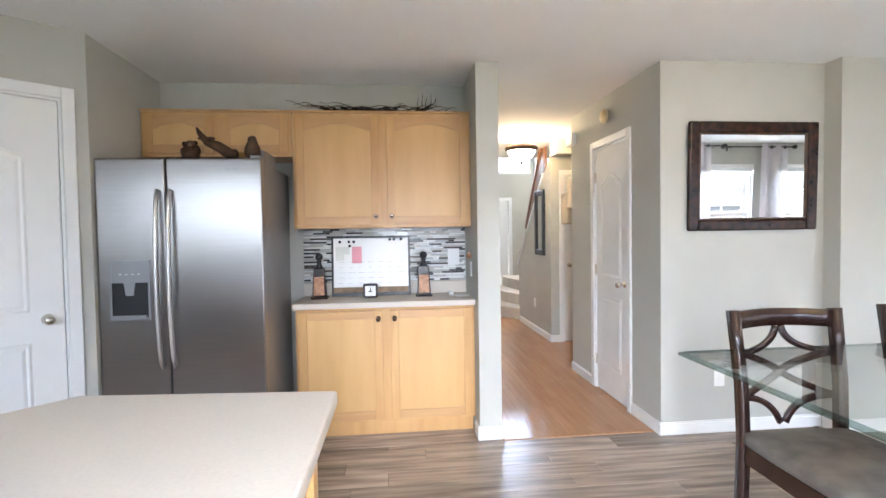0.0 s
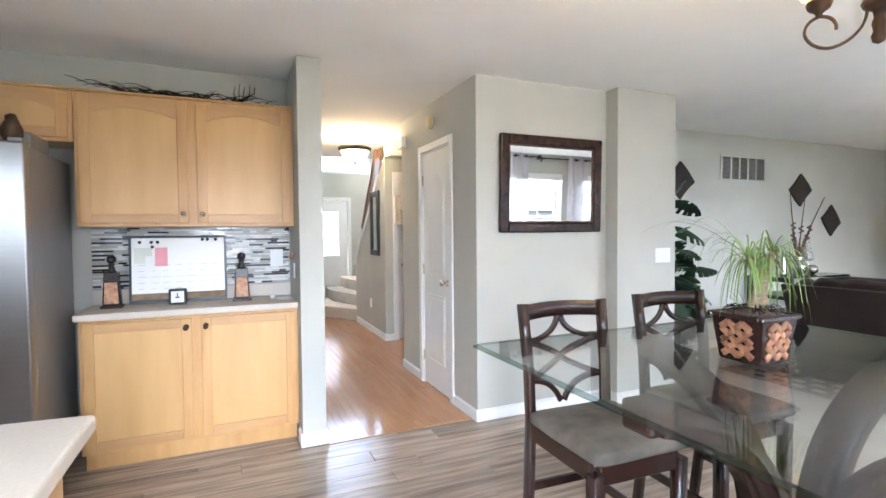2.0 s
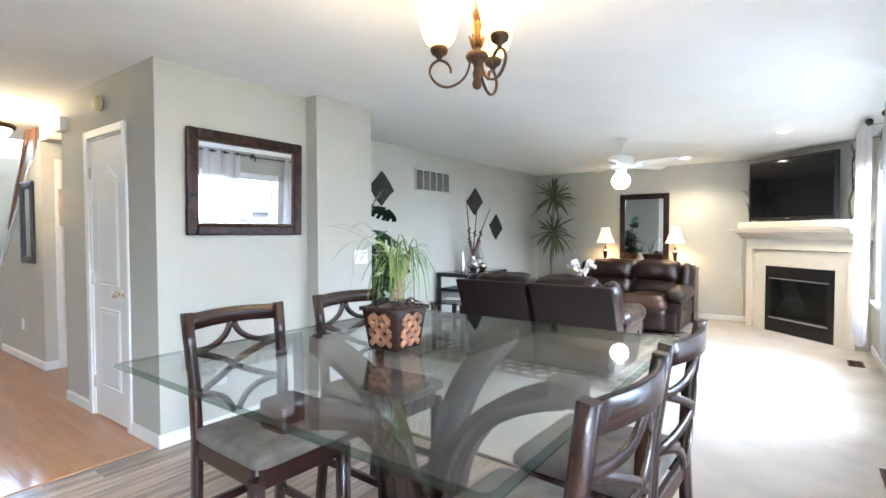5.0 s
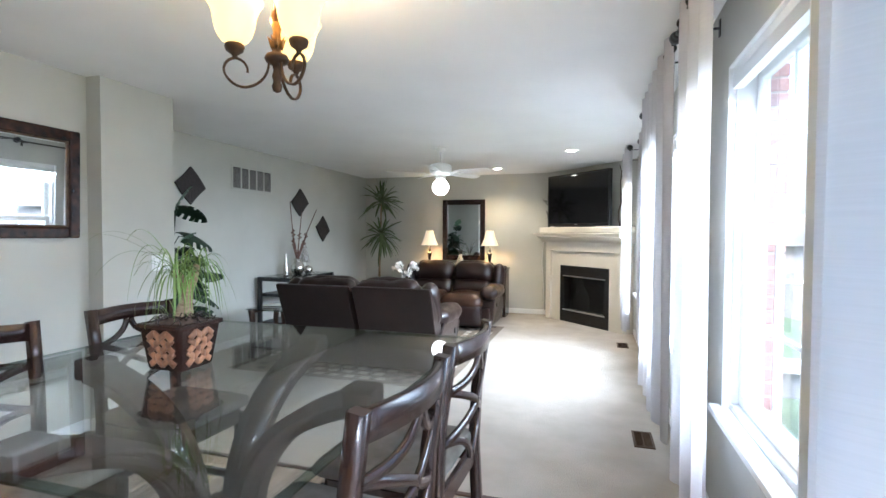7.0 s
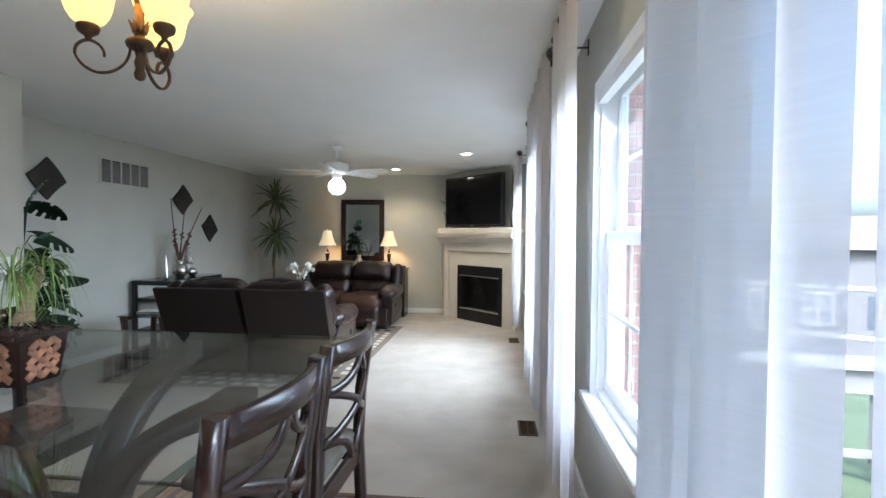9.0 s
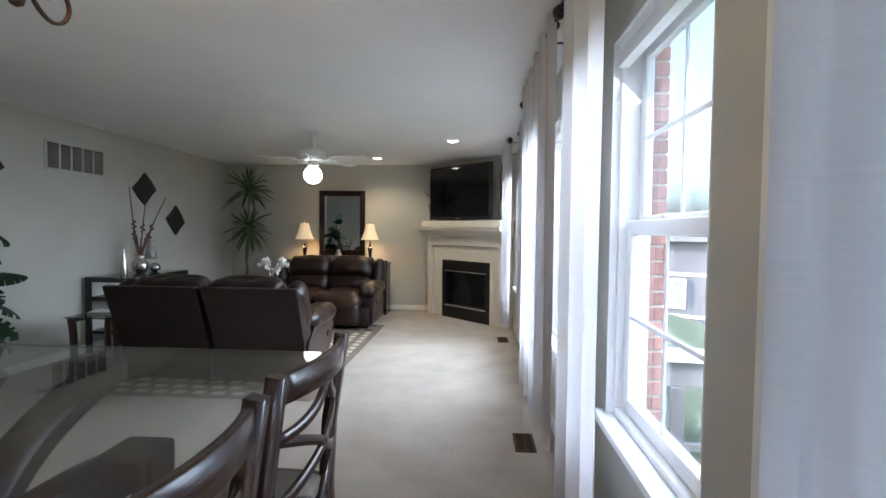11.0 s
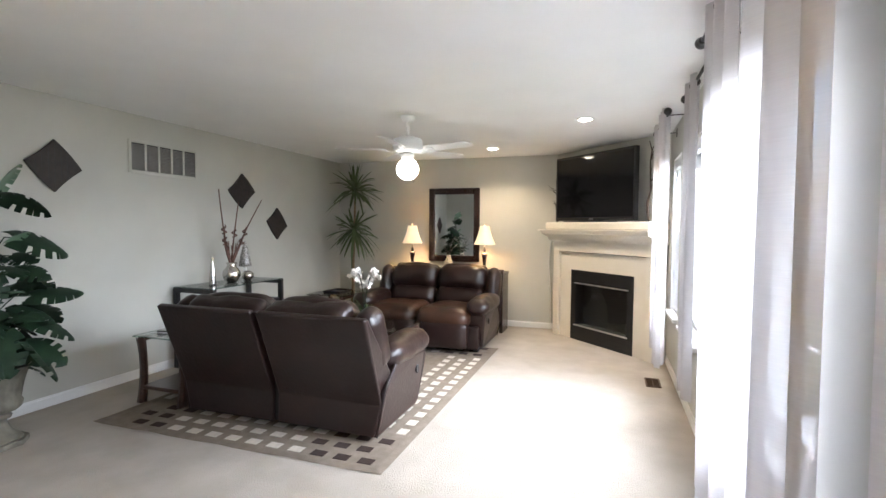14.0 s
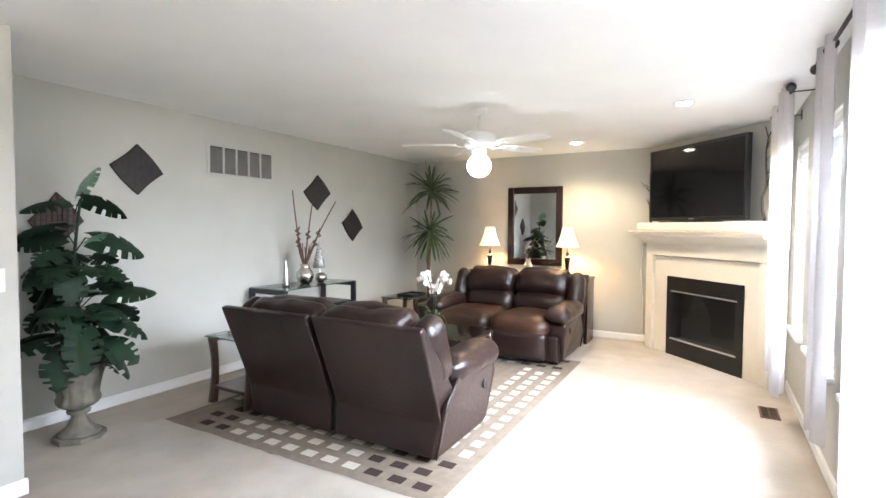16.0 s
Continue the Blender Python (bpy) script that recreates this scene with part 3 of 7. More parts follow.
part("window_frame", join(box(0, -0.12, 0, 0.05, 0, 1.07), box(1.35, -0.12, 0, 1.4, 0, 1.07), box(0.05, -0.12, 0, 1.35, 0, 0.05), box(0.05, -0.12, 1.02, 1.35, 0, 1.07), box(0.68, -0.12, 0.05, 0.72, 0, 1.02)), M_VINYL, kw)
for a in (0.05, 0.72):
    pn = part("pane", box(a, -0.06, 0.05, a + 0.63, -0.054, 1.02), M_GLASS, kw)
    pn.visible_shadow = False


# ---- curtains and rods ----
def curtain(x0, x1, folds, seed, y=-0.667, z0=0.26, z1=2.415, amp=0.045, label="white sheer grommet curtain panel hanging in folds"):
    bm = bmesh.new()
    n, rows, rnd = folds * 22, 26, random.Random(seed)
    ph = [rnd.uniform(-0.5, 0.5) for _ in range(folds + 2)]
    grid = []
    for j in range(rows + 1):
        f = j / rows
        row = []
        for i in range(n + 1):
            u = i / n
            k = u * folds
            w = math.sin(2 * math.pi * k + 0.9 * ph[int(k)] * (1 - f) * math.sin(math.pi * (k % 1)))
            w = 0.82 * w + 0.16 * (1 - f) * math.sin(5.1 * k + 2.3 * seed) + 0.07 * math.sin(11.7 * k + seed + 2 * f)
            spread = 1 + 0.06 * (1 - f) * math.sin(3 * u + seed)
            yy = y + amp * w * (1 + 0.25 * (1 - f) * ph[int(k)]) + 0.012 * (1 - f) * math.sin(7 * u + seed)
            xx = x0 + (x1 - x0) * (0.5 + (u - 0.5) * spread)
            zz = z0 + (z1 - z0) * f + (0.012 * math.sin(9 * u + seed) if j == 0 else 0)
            row.append(bm.verts.new((xx, yy, zz)))
        grid.append(row)
    for a, b in zip(grid, grid[1:]):
        for i in range(n):
            bm.faces.new((a[i], a[i + 1], b[i + 1], b[i])).smooth = True
    c = thing("curtain", label, "curtain", group="sheer curtains of the window wall")
    part("panel", bm, M_SHEER, c)
    for i in range(folds * 2):
        gx = x0 + (x1 - x0) * (i + 0.5) / (folds * 2)
        ring = lathe([(0.018, -0.003), (0.026, -0.003), (0.026, 0.003), (0.018, 0.003)], 14)
        part("grommet", moved(ring, Matrix.Translation((gx, y, z1 - 0.045)) @ Matrix.Rotation(radians(90), 4, "Y")), M_BLACK, c, "dark metal grommet")
    return c


def curtain_rod(x0, x1, y=-0.667, z=2.37, brackets=()):
    r = thing("curtain_rod", "dark bronze curtain rod with ball finials", "curtain rod", group="rods over the windows")
    part("rod", moved(lathe([(0.010, x0), (0.010, x1)], 12), Matrix.Translation((0, y, z)) @ Matrix.Rotation(radians(90), 4, "Y")), M_BLACK, r)
    for x, s in ((x0, -1), (x1, 1)):
        fin = lathe([(0.012, 0), (0.020, 0.006), (0.014, 0.012), (0.026, 0.026), (0.032, 0.045), (0.026, 0.064), (0.010, 0.074), (0.001, 0.078)], 16)
        part("finial", moved(fin, Matrix.Translation((x, y, z)) @ Matrix.Rotation(radians(90 * s), 4, "Y")), M_BLACK, r)
    for x in brackets or (x0 + 0.05, x1 - 0.05):
        part("bracket", join(box(x - 0.008, Y_WIN, z - 0.014, x + 0.008, y + 0.01, z - 0.008), box(x - 0.012, Y_WIN, z - 0.05, x + 0.012, Y_WIN + 0.006, z + 0.03)), M_BLACK, r)
    return r


curtain_rod(-0.75, 1.43)
curtain_rod(1.78, 3.02)
curtain_rod(3.12, 4.72, brackets=(3.42, 4.64))
curtain_rod(4.84, 5.88, y=-0.745, z=2.365, brackets=(4.92,))
curtain_rod(6.36, 7.30)
curtain(0.77, 1.39, 3, 1)
curtain(0.22, 0.755, 3, 9)
curtain(-0.72, -0.2, 4, 2)
curtain(2.25, 2.94, 3, 3, amp=0.036)
curtain(3.15, 3.93, 3, 4)
curtain(3.97, 4.56, 3, 11)
curtain(5.40, 5.82, 2, 5, y=-0.745, z0=0.32, z1=2.405, amp=0.045)
curtain(6.38, 6.74, 3, 6)
curtain(7.06, 7.28, 2, 7)


# ---- outdoors ----
def ground_mesh():
    bm = bmesh.new()
    xs = [-400, -120, -50, -25, -12, -6, 0, 3, 6, 9, 12, 18, 30, 60, 150, 400]
    ys = [-500, -200, -90, -45, -28, -20, -15, -11, -8, -5, -3.2, -1.2, 11, 30, 400]
    def h(y):
        if y > -3.3:
            return -0.75
        return -0.75 - 3.3 * min(1, (-3.3 - y) / 12.0)
    grid = [[bm.verts.new((x, y, h(y))) for x in xs] for y in ys]
    for a, b in zip(grid, grid[1:]):
        for i in range(len(xs) - 1):
            bm.faces.new((a[i], a[i + 1], b[i + 1], b[i]))
    return bm


setting("ground", ground_mesh(), M_GRASS, "green lawn sloping away behind the house", "lawn")
# grey holds the shade on the railing's vinyl below its cap
M_VINYL_SHADED = node_mat("shaded_vinyl", (0.20, 0.192, 0.198), 0.6, var=0.15, scale=6, bump=0.1, bump_scale=60)
M_FAR_PANE = node_mat("far_window_pane", (0.22, 0.24, 0.27), 0.15, var=0.1, scale=2)
M_SHUTTER = node_mat("slate_shutter", (0.055, 0.065, 0.085), 0.6, var=0.1)
rail = thing("porch_railing", "pale deck railing with broad cap and square posts", "railing", Matrix.Translation((5.30, -2.9, -0.75)) @ Matrix.Rotation(radians(85), 4, "Z"))
part("top_rail", box(-2.0, -0.10, 0.925, 1.7, 0.10, 1.02, 0.015), M_VINYL, rail, "white cap board")
part("skirt_board", box(-2.0, -0.035, 0.69, 1.7, 0.035, 0.922, 0.006, 1), M_VINYL_SHADED, rail)
part("bottom_rail", box(-2.0, -0.03, 0.09, 1.7, 0.03, 0.16, 0.006, 1), M_VINYL_SHADED, rail)
for i in range(9):
    part("post", box(-2.0 + i * 0.445, -0.055, 0.0, -1.87 + i * 0.445, 0.055, 0.688, 0.008, 1), M_VINYL_SHADED, rail)


def far_house(m, w, d, h, label):
    hs = thing("house", label, "house", m)
    part("wall", box(0, 0, 0, w, d, h), M_SIDING, hs)
    part("roof", prism([(-0.4, h), (d + 0.4, h), (d / 2, h + 1.5)], -0.4, w + 0.4, "x"), M_ROOF, hs)
    for z in (1.15, 3.1):
        part("trim_board", box(0, d, z, w, d + 0.04, z + 0.14), M_VINYL, hs, "white trim board")
    for i in range(int(w // 2.4)):
        x, z = 0.9 + i * 2.4, 1.65
        win = part("window", join(box(x - 0.09, d, z - 0.09, x, d + 0.06, z + 1.29), box(x + 0.9, d, z - 0.09, x + 0.99, d + 0.06, z + 1.29), box(x, d, z + 1.2, x + 0.9, d + 0.06, z + 1.29), box(x, d, z - 0.09, x + 0.9, d + 0.06, z), box(x + 0.42, d, z, x + 0.48, d + 0.05, z + 1.2), box(x, d, z + 0.57, x + 0.42, d + 0.045, z + 0.63), box(x + 0.48, d, z + 0.57, x + 0.9, d + 0.045, z + 0.63)), M_VINYL, hs)
        part("pane", box(x, d, z, x + 0.9, d + 0.02, z + 1.2), M_FAR_PANE, win)
        for sx in (x - 0.42, x + 1.02):
            part("shutter", box(sx, d, z - 0.05, sx + 0.30, d + 0.04, z + 1.25), M_SHUTTER, win, "dark slate shutter")
    return hs


far_house(Matrix.Translation((22.4, -13.0, -3.75)) @ Matrix.Rotation(radians(59), 4, "Z") @ Matrix.Translation((-7, -9, 0)), 14, 9, 4.7, "far grey sided house with white windows")
far_house(Matrix.Translation((30, -34, -4.05)) @ Matrix.Rotation(radians(40), 4, "Z") @ Matrix.Translation((-7, -9, 0)), 14, 9, 5.6, "far grey sided house with shingled roof")

# ---- kitchen ----
def cabinet_door(x0, z0, x1, z1, y, arched, parent, knob):
    """A framed maple door whose front is at y and looks along -y."""
    r, t = 0.055, 0.019
    d = part("door", box(x0 + r - 0.004, y + 0.009, z0 + r - 0.004, x1 - r + 0.004, y + t - 0.001, z1 - r + 0.004 if not arched else z1 - 0.02), M_MAPLE_PANEL, parent)
    part("stile", box(x0, y, z0, x0 + r, y + t, z1, 0.003, 1), M_MAPLE, d)
    part("stile", box(x1 - r, y, z0, x1, y + t, z1, 0.003, 1), M_MAPLE, d)
    part("bottom_rail", box(x0 + r, y, z0, x1 - r, y + t, z0 + r, 0.003, 1), M_MAPLE_RAIL, d)
    if arched:
        n, rise = 12, min(0.05, (z1 - z0) * 0.16)
        pts = [(x0 + r, z1), (x0 + r, z1 - r - rise)]
        for i in range(1, n):
            f = i / n
            pts.append((x0 + r + (x1 - x0 - 2 * r) * f, z1 - r - rise + rise * math.sin(math.pi * f)))
        pts += [(x1 - r, z1 - r - rise), (x1 - r, z1)]
        part("top_rail", prism(pts, y, y + t, "y"), M_MAPLE_RAIL, d)
    else:
        part("top_rail", box(x0 + r, y, z1 - r, x1 - r, y + t, z1, 0.003, 1), M_MAPLE_RAIL, d)
    if knob:
        part("knob", knob_mesh((knob[0], y, knob[1]), (0, -1, 0), 0.015), M_CHROME if arched else M_BRONZE, d, "small nickel knob" if arched else "small dark bronze knob")


def cabinet(label, x0, x1, z0, z1, y, depth, doors, arched, knob_z, toe=0.0, group="maple kitchen cabinets"):
    c = thing("cabinet", label, "cabinet", group=group)
    part("body", box(x0, y + 0.021, z0 + toe, x1, y + depth, z1), M_MAPLE, c)
    if toe:
        part("toe_kick", box(x0 + 0.01, y + 0.06, z0, x1 - 0.01, y + depth - 0.01, z0 + toe), M_MAPLE, c)
    w = (x1 - x0) / doors
    for i in range(doors):
        a, b = x0 + i * w + 0.02, x0 + (i + 1) * w - 0.02
        if doors == 2:
            a, b = (a, b - 0.005) if i == 0 else (a + 0.005, b)
        k = None
        if knob_z:
            k = (b - 0.028, knob_z) if i == 0 else (a + 0.028, knob_z)
        cabinet_door(a, z0 + toe + 0.02, b, z1 - 0.02, y, arched, c, k)
    return c


M_MAPLE_RAIL = node_mat("maple_rail", (0.58, 0.35, 0.15), 0.38, scale=3.0, stretch=(0.8, 5, 5), color2=(0.50, 0.285, 0.115), bump=0.03, bump_scale=25)
M_MAPLE_PANEL = node_mat("maple_panel", (0.67, 0.42, 0.175), 0.36, scale=2.0, stretch=(4, 4, 0.6), color2=(0.58, 0.345, 0.13), bump=0.02, bump_scale=20)
cabinet("pale maple upper cabinet with two arched doors", -0.665, 0.527, 1.395, 2.165, 3.37, 0.307, 2, True, 1.47)
cabinet("short maple cabinet above the refrigerator", -1.615, -0.670, 1.875, 2.165, 3.37, 0.307, 2, True, 0)
cabinet("pale maple base cabinet with two flat doors", -0.655, 0.527, 0.0, 0.866, 3.28, 0.39, 2, False, 0.795, toe=0.10)
part("crown", box(-1.617, 3.375, 2.167, 0.527, 3.40, 2.180, 0.003, 1), M_MAPLE, thing("crown_strip", "thin maple strip along the cabinet tops", "trim"))
single("countertop", box(-0.668, 3.245, 0.869, 0.527, 3.675, 0.907, 0.006), M_COUNTER, "cream laminate countertop over the maple base cabinet", "countertop")
single("backsplash_lip", box(-0.66, 3.652, 0.910, 0.526, 3.676, 0.998, 0.003, 1), M_COUNTER, "cream laminate lip at the back of the counter", "backsplash")

# refrigerator
fr = thing("refrigerator", "stainless steel side-by-side refrigerator with ice dispenser", "refrigerator")
FX0, FX1, FXM, FY, FZ = -1.612, -0.735, -1.247, 2.86, 1.785
part("body", box(FX0 + 0.004, FY + 0.075, 0.03, FX1 - 0.004, 3.60, FZ - 0.012, 0.008), M_STEEL_SIDE, fr, "grey painted steel side")
part("freezer_door", join(box(FX0, FY, 0.10, FXM - 0.004, FY + 0.07, FZ, 0.010, 3)), M_STEEL, fr)
part("fridge_door", box(FXM + 0.004, FY, 0.10, FX1, FY + 0.07, FZ, 0.010, 3), M_STEEL, fr)
part("bottom_grille", box(FX0 + 0.01, FY + 0.04, 0.01, FX1 - 0.01, FY + 0.08, 0.095), M_BLACK, fr)
for hx, s in ((FXM - 0.034, -1), (FXM + 0.032, 1)):
    pts = [(hx, FY - 0.012 - 0.052 * math.sin(math.pi * i / 20) ** 0.45, 0.635 + 0.972 * i / 20) for i in range(21)]
    part("handle", sweep(pts, 0.030, 0.014, (1, 0, 0), 0.003), M_STEEL_BRIGHT, fr, "bowed bright steel handle")
disp = part("dispenser", join(box(-1.552, FY - 0.006, 0.902, -1.540, FY + 0.004, 1.228), box(-1.352, FY - 0.006, 0.902, -1.340, FY + 0.004, 1.228), box(-1.540, FY - 0.006, 1.216, -1.352, FY + 0.004, 1.228), box(-1.540, FY - 0.006, 0.902, -1.352, FY + 0.004, 0.914)), M_STEEL_SIDE, fr)
part("control_panel", box(-1.540, FY - 0.005, 1.105, -1.352, FY - 0.0008, 1.216), M_STEEL_SIDE, disp)
part("recess", box(-1.540, FY - 0.003, 0.914, -1.352, FY - 0.0008, 1.105), M_BLACK, disp, "dark dispenser recess")
part("spout", prism([(-1.475, 1.105), (-1.415, 1.105), (-1.425, 1.035), (-1.465, 1.035)], FY - 0.012, FY - 0.003, "y"), M_STEEL_SIDE, disp)
part("drip_tray", box(-1.53, FY - 0.02, 0.914, -1.36, FY - 0.003, 0.926), M_STEEL_SIDE, disp)
for i in range(4):
    part("light_mark", box(-1.50 + i * 0.032, FY - 0.006, 1.150, -1.488 + i * 0.032, FY - 0.005, 1.154), M_WHITE, disp)
part("badge", join(box(-0.93, FY - 0.003, 1.715, -0.905, FY - 0.0005, 1.728, 0.001, 1), box(-0.89, FY - 0.003, 1.715, -0.865, FY - 0.0005, 1.728, 0.001, 1)), M_STEEL_SIDE, fr)
part("hinge_cover", box(-0.80, FY + 0.02, FZ, -0.745, FY + 0.12, FZ + 0.018, 0.004), M_STEEL_SIDE, fr)
single("storage_box", box(-0.86, 3.02, 1.776, -0.755, 3.30, 1.855, 0.006), M_STEEL_SIDE, "grey box lying on top of the refrigerator", "box")

# carved wooden figures on the refrigerator, each one plain shape
def carved(points, radii, blobs, at, label, name="carving"):
    bm = tube(points, radii, 10)
    for p, r, s in blobs:
        b = bmesh.new()
        bmesh.ops.create_icosphere(b, subdivisions=2, radius=r)
        for v in b.verts:
            v.co = Vector((v.co.x * s[0], v.co.y * s[1], v.co.z * s[2])) * (1 + 0.18 * noise.noise(v.co * 60)) + Vector(p)
        bm = join(bm, b)
    for f in bm.faces:
        f.smooth = True
    return single(name, bm, M_BRONZE, label, "carving", Matrix.Translation(at))


carved([(0, 0, 0), (0, 0, 0.04), (0.01, 0, 0.07)], [0.045, 0.05, 0.02], [((-0.02, 0, 0.045), 0.035, (1, 0.8, 1)), ((0.025, 0, 0.05), 0.032, (1, 0.8, 1.1)), ((0, 0, 0.085), 0.026, (1, 1, 1)), ((-0.03, 0, 0.09), 0.016, (1, 1, 1)), ((0.03, -0.01, 0.095), 0.014, (1, 1, 1))], (-1.14, 2.94, FZ), "dark brown carved knobby wooden figure on the refrigerator")
carved([(0.10, 0, 0.014), (0.06, 0, 0.035), (0.0, 0, 0.075), (-0.06, 0, 0.10), (-0.10, 0, 0.15), (-0.115, 0, 0.18)], [0.02, 0.032, 0.030, 0.022, 0.014, 0.006], [((-0.04, 0, 0.12), 0.018, (1.5, 0.8, 0.6)), ((0.085, 0, 0.035), 0.026, (1.1, 0.9, 1)), ((-0.09, 0, 0.12), 0.012, (2, 0.7, 0.7))], (-0.985, 2.93, FZ), "dark brown carved driftwood figure on the refrigerator")
carved([(0, 0, 0), (0, 0, 0.05), (0, 0, 0.09), (0.008, 0, 0.13)], [0.028, 0.042, 0.034, 0.012], [((0, 0, 0.11), 0.026, (1, 0.9, 1.1)), ((-0.03, 0, 0.05), 0.022, (0.7, 0.8, 1.6)), ((0.03, 0, 0.05), 0.022, (0.7, 0.8, 1.6))], (-0.80, 2.94, FZ), "small dark brown carved bird on the refrigerator")

# dry branches lying on the cabinets
rnd = random.Random(8)
bm = None
for i in range(64):
    x, y = rnd.gauss(-0.10, 0.17), 3.50 + rnd.uniform(-0.06, 0.06)
    ln, lift, sgn = rnd.uniform(0.14, 0.36), rnd.uniform(0.0, 0.09), rnd.choice((-1, 1))
    pts, wob = [], rnd.uniform(0, 6.28)
    for k in range(9):
        f = k / 8
        pts.append((x + sgn * ln * f, y + 0.018 * math.sin(wob + 5 * f), 2.186 + lift * f * (1.2 - 0.5 * f) + 0.010 * math.sin(wob + 9 * f) + 0.011))
    t = tube(pts, [0.0042 - 0.00036 * k for k in range(9)], 5)
    bm = t if bm is None else join(bm, t)
for k in range(5):
    x = 0.20 + 0.02 * k
    bm = join(bm, tube([(x - 0.08, 3.5, 2.19), (x - 0.01, 3.5, 2.21 + 0.01 * k), (x + 0.012 * (k - 2), 3.5, 2.26 + 0.015 * (k % 3)), (x - 0.015 + 0.01 * k, 3.5, 2.31 + 0.02 * (k % 2))], [0.0045, 0.0035, 0.0025, 0.0012], 5))
bm = join(bm, tube([(-0.78, 3.50, 2.188), (-0.62, 3.5, 2.186), (-0.3, 3.5, 2.188), (0.2, 3.52, 2.186)], [0.008, 0.006, 0.006, 0.004], 6))
single("brushwood", bm, M_ESPRESSO, "bundle of dark dry branches lying on the cabinets", "branches")

# island
isl = thing("kitchen_island", "kitchen island with cream top and maple base", "island")
TOP = [(-0.165, 1.345), (-0.845, 1.405), (-1.32, 0.90), (-1.32, -0.55), (-0.175, -0.55)]
part("worktop", prism(TOP, 0.892, 0.932, "z", 0.008), M_COUNTER, isl, "cream speckled laminate top with clipped corner")
part("base", prism([(-0.225, 1.28), (-0.82, 1.33), (-1.25, 0.87), (-1.25, -0.48), (-0.235, -0.48)], 0.10, 0.890, "z"), M_MAPLE, isl)
part("toe_kick", prism([(-0.28, 1.22), (-0.80, 1.27), (-1.19, 0.85), (-1.19, -0.42), (-0.29, -0.42)], 0.0, 0.10, "z"), M_ESPRESSO, isl)
for i in range(3):
    y0 = -0.44 + i * 0.575
    part("side_panel", join(box(-0.225, y0, 0.12, -0.207, y0 + 0.06, 0.87), box(-0.225, y0 + 0.48, 0.12, -0.207, y0 + 0.54, 0.87), box(-0.225, y0 + 0.06, 0.12, -0.207, y0 + 0.48, 0.18), box(-0.225, y0 + 0.06, 0.81, -0.207, y0 + 0.48, 0.87)), M_MAPLE, isl)

# on the counter
wb = thing("whiteboard", "dark-framed whiteboard calendar leaning on the backsplash", "whiteboard", Matrix.Translation((-0.455, 3.60, 0.909)) @ Matrix.Rotation(radians(-4), 4, "X"))
WW, WH = 0.565, 0.430
part("frame", join(box(0, 0, 0, 0.014, 0.016, WH), box(WW - 0.014, 0, 0, WW, 0.016, WH), box(0.014, 0, WH - 0.014, WW - 0.014, 0.016, WH), box(0.014, 0, 0, WW - 0.014, 0.016, 0.022)), M_BLACK, wb)
part("board", box(0.014, 0.006, 0.062, WW - 0.014, 0.014, WH - 0.014), M_WHITE, wb)
part("cork_strip", box(0.014, 0.005, 0.022, WW - 0.014, 0.014, 0.062), M_BARK, wb, "brown cork strip")
M_PINK = node_mat("pink_paper", (0.76, 0.36, 0.42), 0.8)
M_PAPER = node_mat("tinted_paper", (0.68, 0.69, 0.64), 0.8)
M_INK = node_mat("grey_ink", (0.45, 0.47, 0.5), 0.8)
part("pink_note", box(0.145, 0.003, 0.235, 0.215, 0.0055, 0.355), M_PINK, wb, "pink paper note")
part("paper_note", box(0.03, 0.003, 0.255, 0.13, 0.0055, 0.355), M_PAPER, wb)
part("paper_note", box(0.09, 0.002, 0.20, 0.13, 0.003, 0.30), M_WHITE, wb)
for x, z in ((0.06, 0.39), (0.125, 0.39), (0.13, 0.36), (0.16, 0.39), (0.42, 0.405), (0.45, 0.405), (0.50, 0.405)):
    part("magnet", moved(lathe([(0.010, 0), (0.010, 0.006), (0.001, 0.008)], 12), Matrix.Translation((x, 0.006, z)) @ Matrix.Rotation(radians(90), 4, "X")), M_BLACK, wb)
for r in range(5):
    for c in range(7):
        part("writing_line", box(0.05 + c * 0.07, 0.0045, 0.090 + r * 0.038, 0.05 + c * 0.07 + 0.03 + 0.012 * ((c * 3 + r) % 3), 0.0058, 0.0925 + r * 0.038), M_INK, wb)
M_BAMBOO = node_mat("woven_inlay", (0.62, 0.36, 0.20), 0.5, scale=45, color2=(0.28, 0.12, 0.06), bump=0.4, bump_scale=40)


def pepper_figure(x, y):
    b = thing("oil_bottle", "tapered dark bottle with woven copper inlay", "bottle", Matrix.Translation((x, y, 0.907)), "pair of decorative bottles")
    part("base", box(-0.058, -0.04, 0, 0.058, 0.04, 0.018, 0.004, 1), M_ESPRESSO, b)
    def taper(w0, w1, z0, z1, d=0.0):
        return prism([(-w0, z0), (w0, z0), (w1, z1), (-w1, z1)], -0.032 - d, 0.032 + d, "y", 0.003)
    part("body", taper(0.048, 0.036, 0.018, 0.215), M_ESPRESSO, b)
    part("inlay", prism([(-0.038, 0.028), (0.038, 0.028), (0.032, 0.155), (-0.032, 0.155)], -0.036, -0.0325, "y"), M_BAMBOO, b, "woven copper and bamboo inlay")
    part("neck", lathe([(0.030, 0.215), (0.018, 0.235), (0.014, 0.255), (0.020, 0.262), (0.012, 0.268)], 16), M_BLACK, b)
    part("stopper", lathe([(0.012, 0.266), (0.024, 0.280), (0.027, 0.295), (0.020, 0.312), (0.001, 0.318)], 16), M_BLACK, b, "round black stopper")


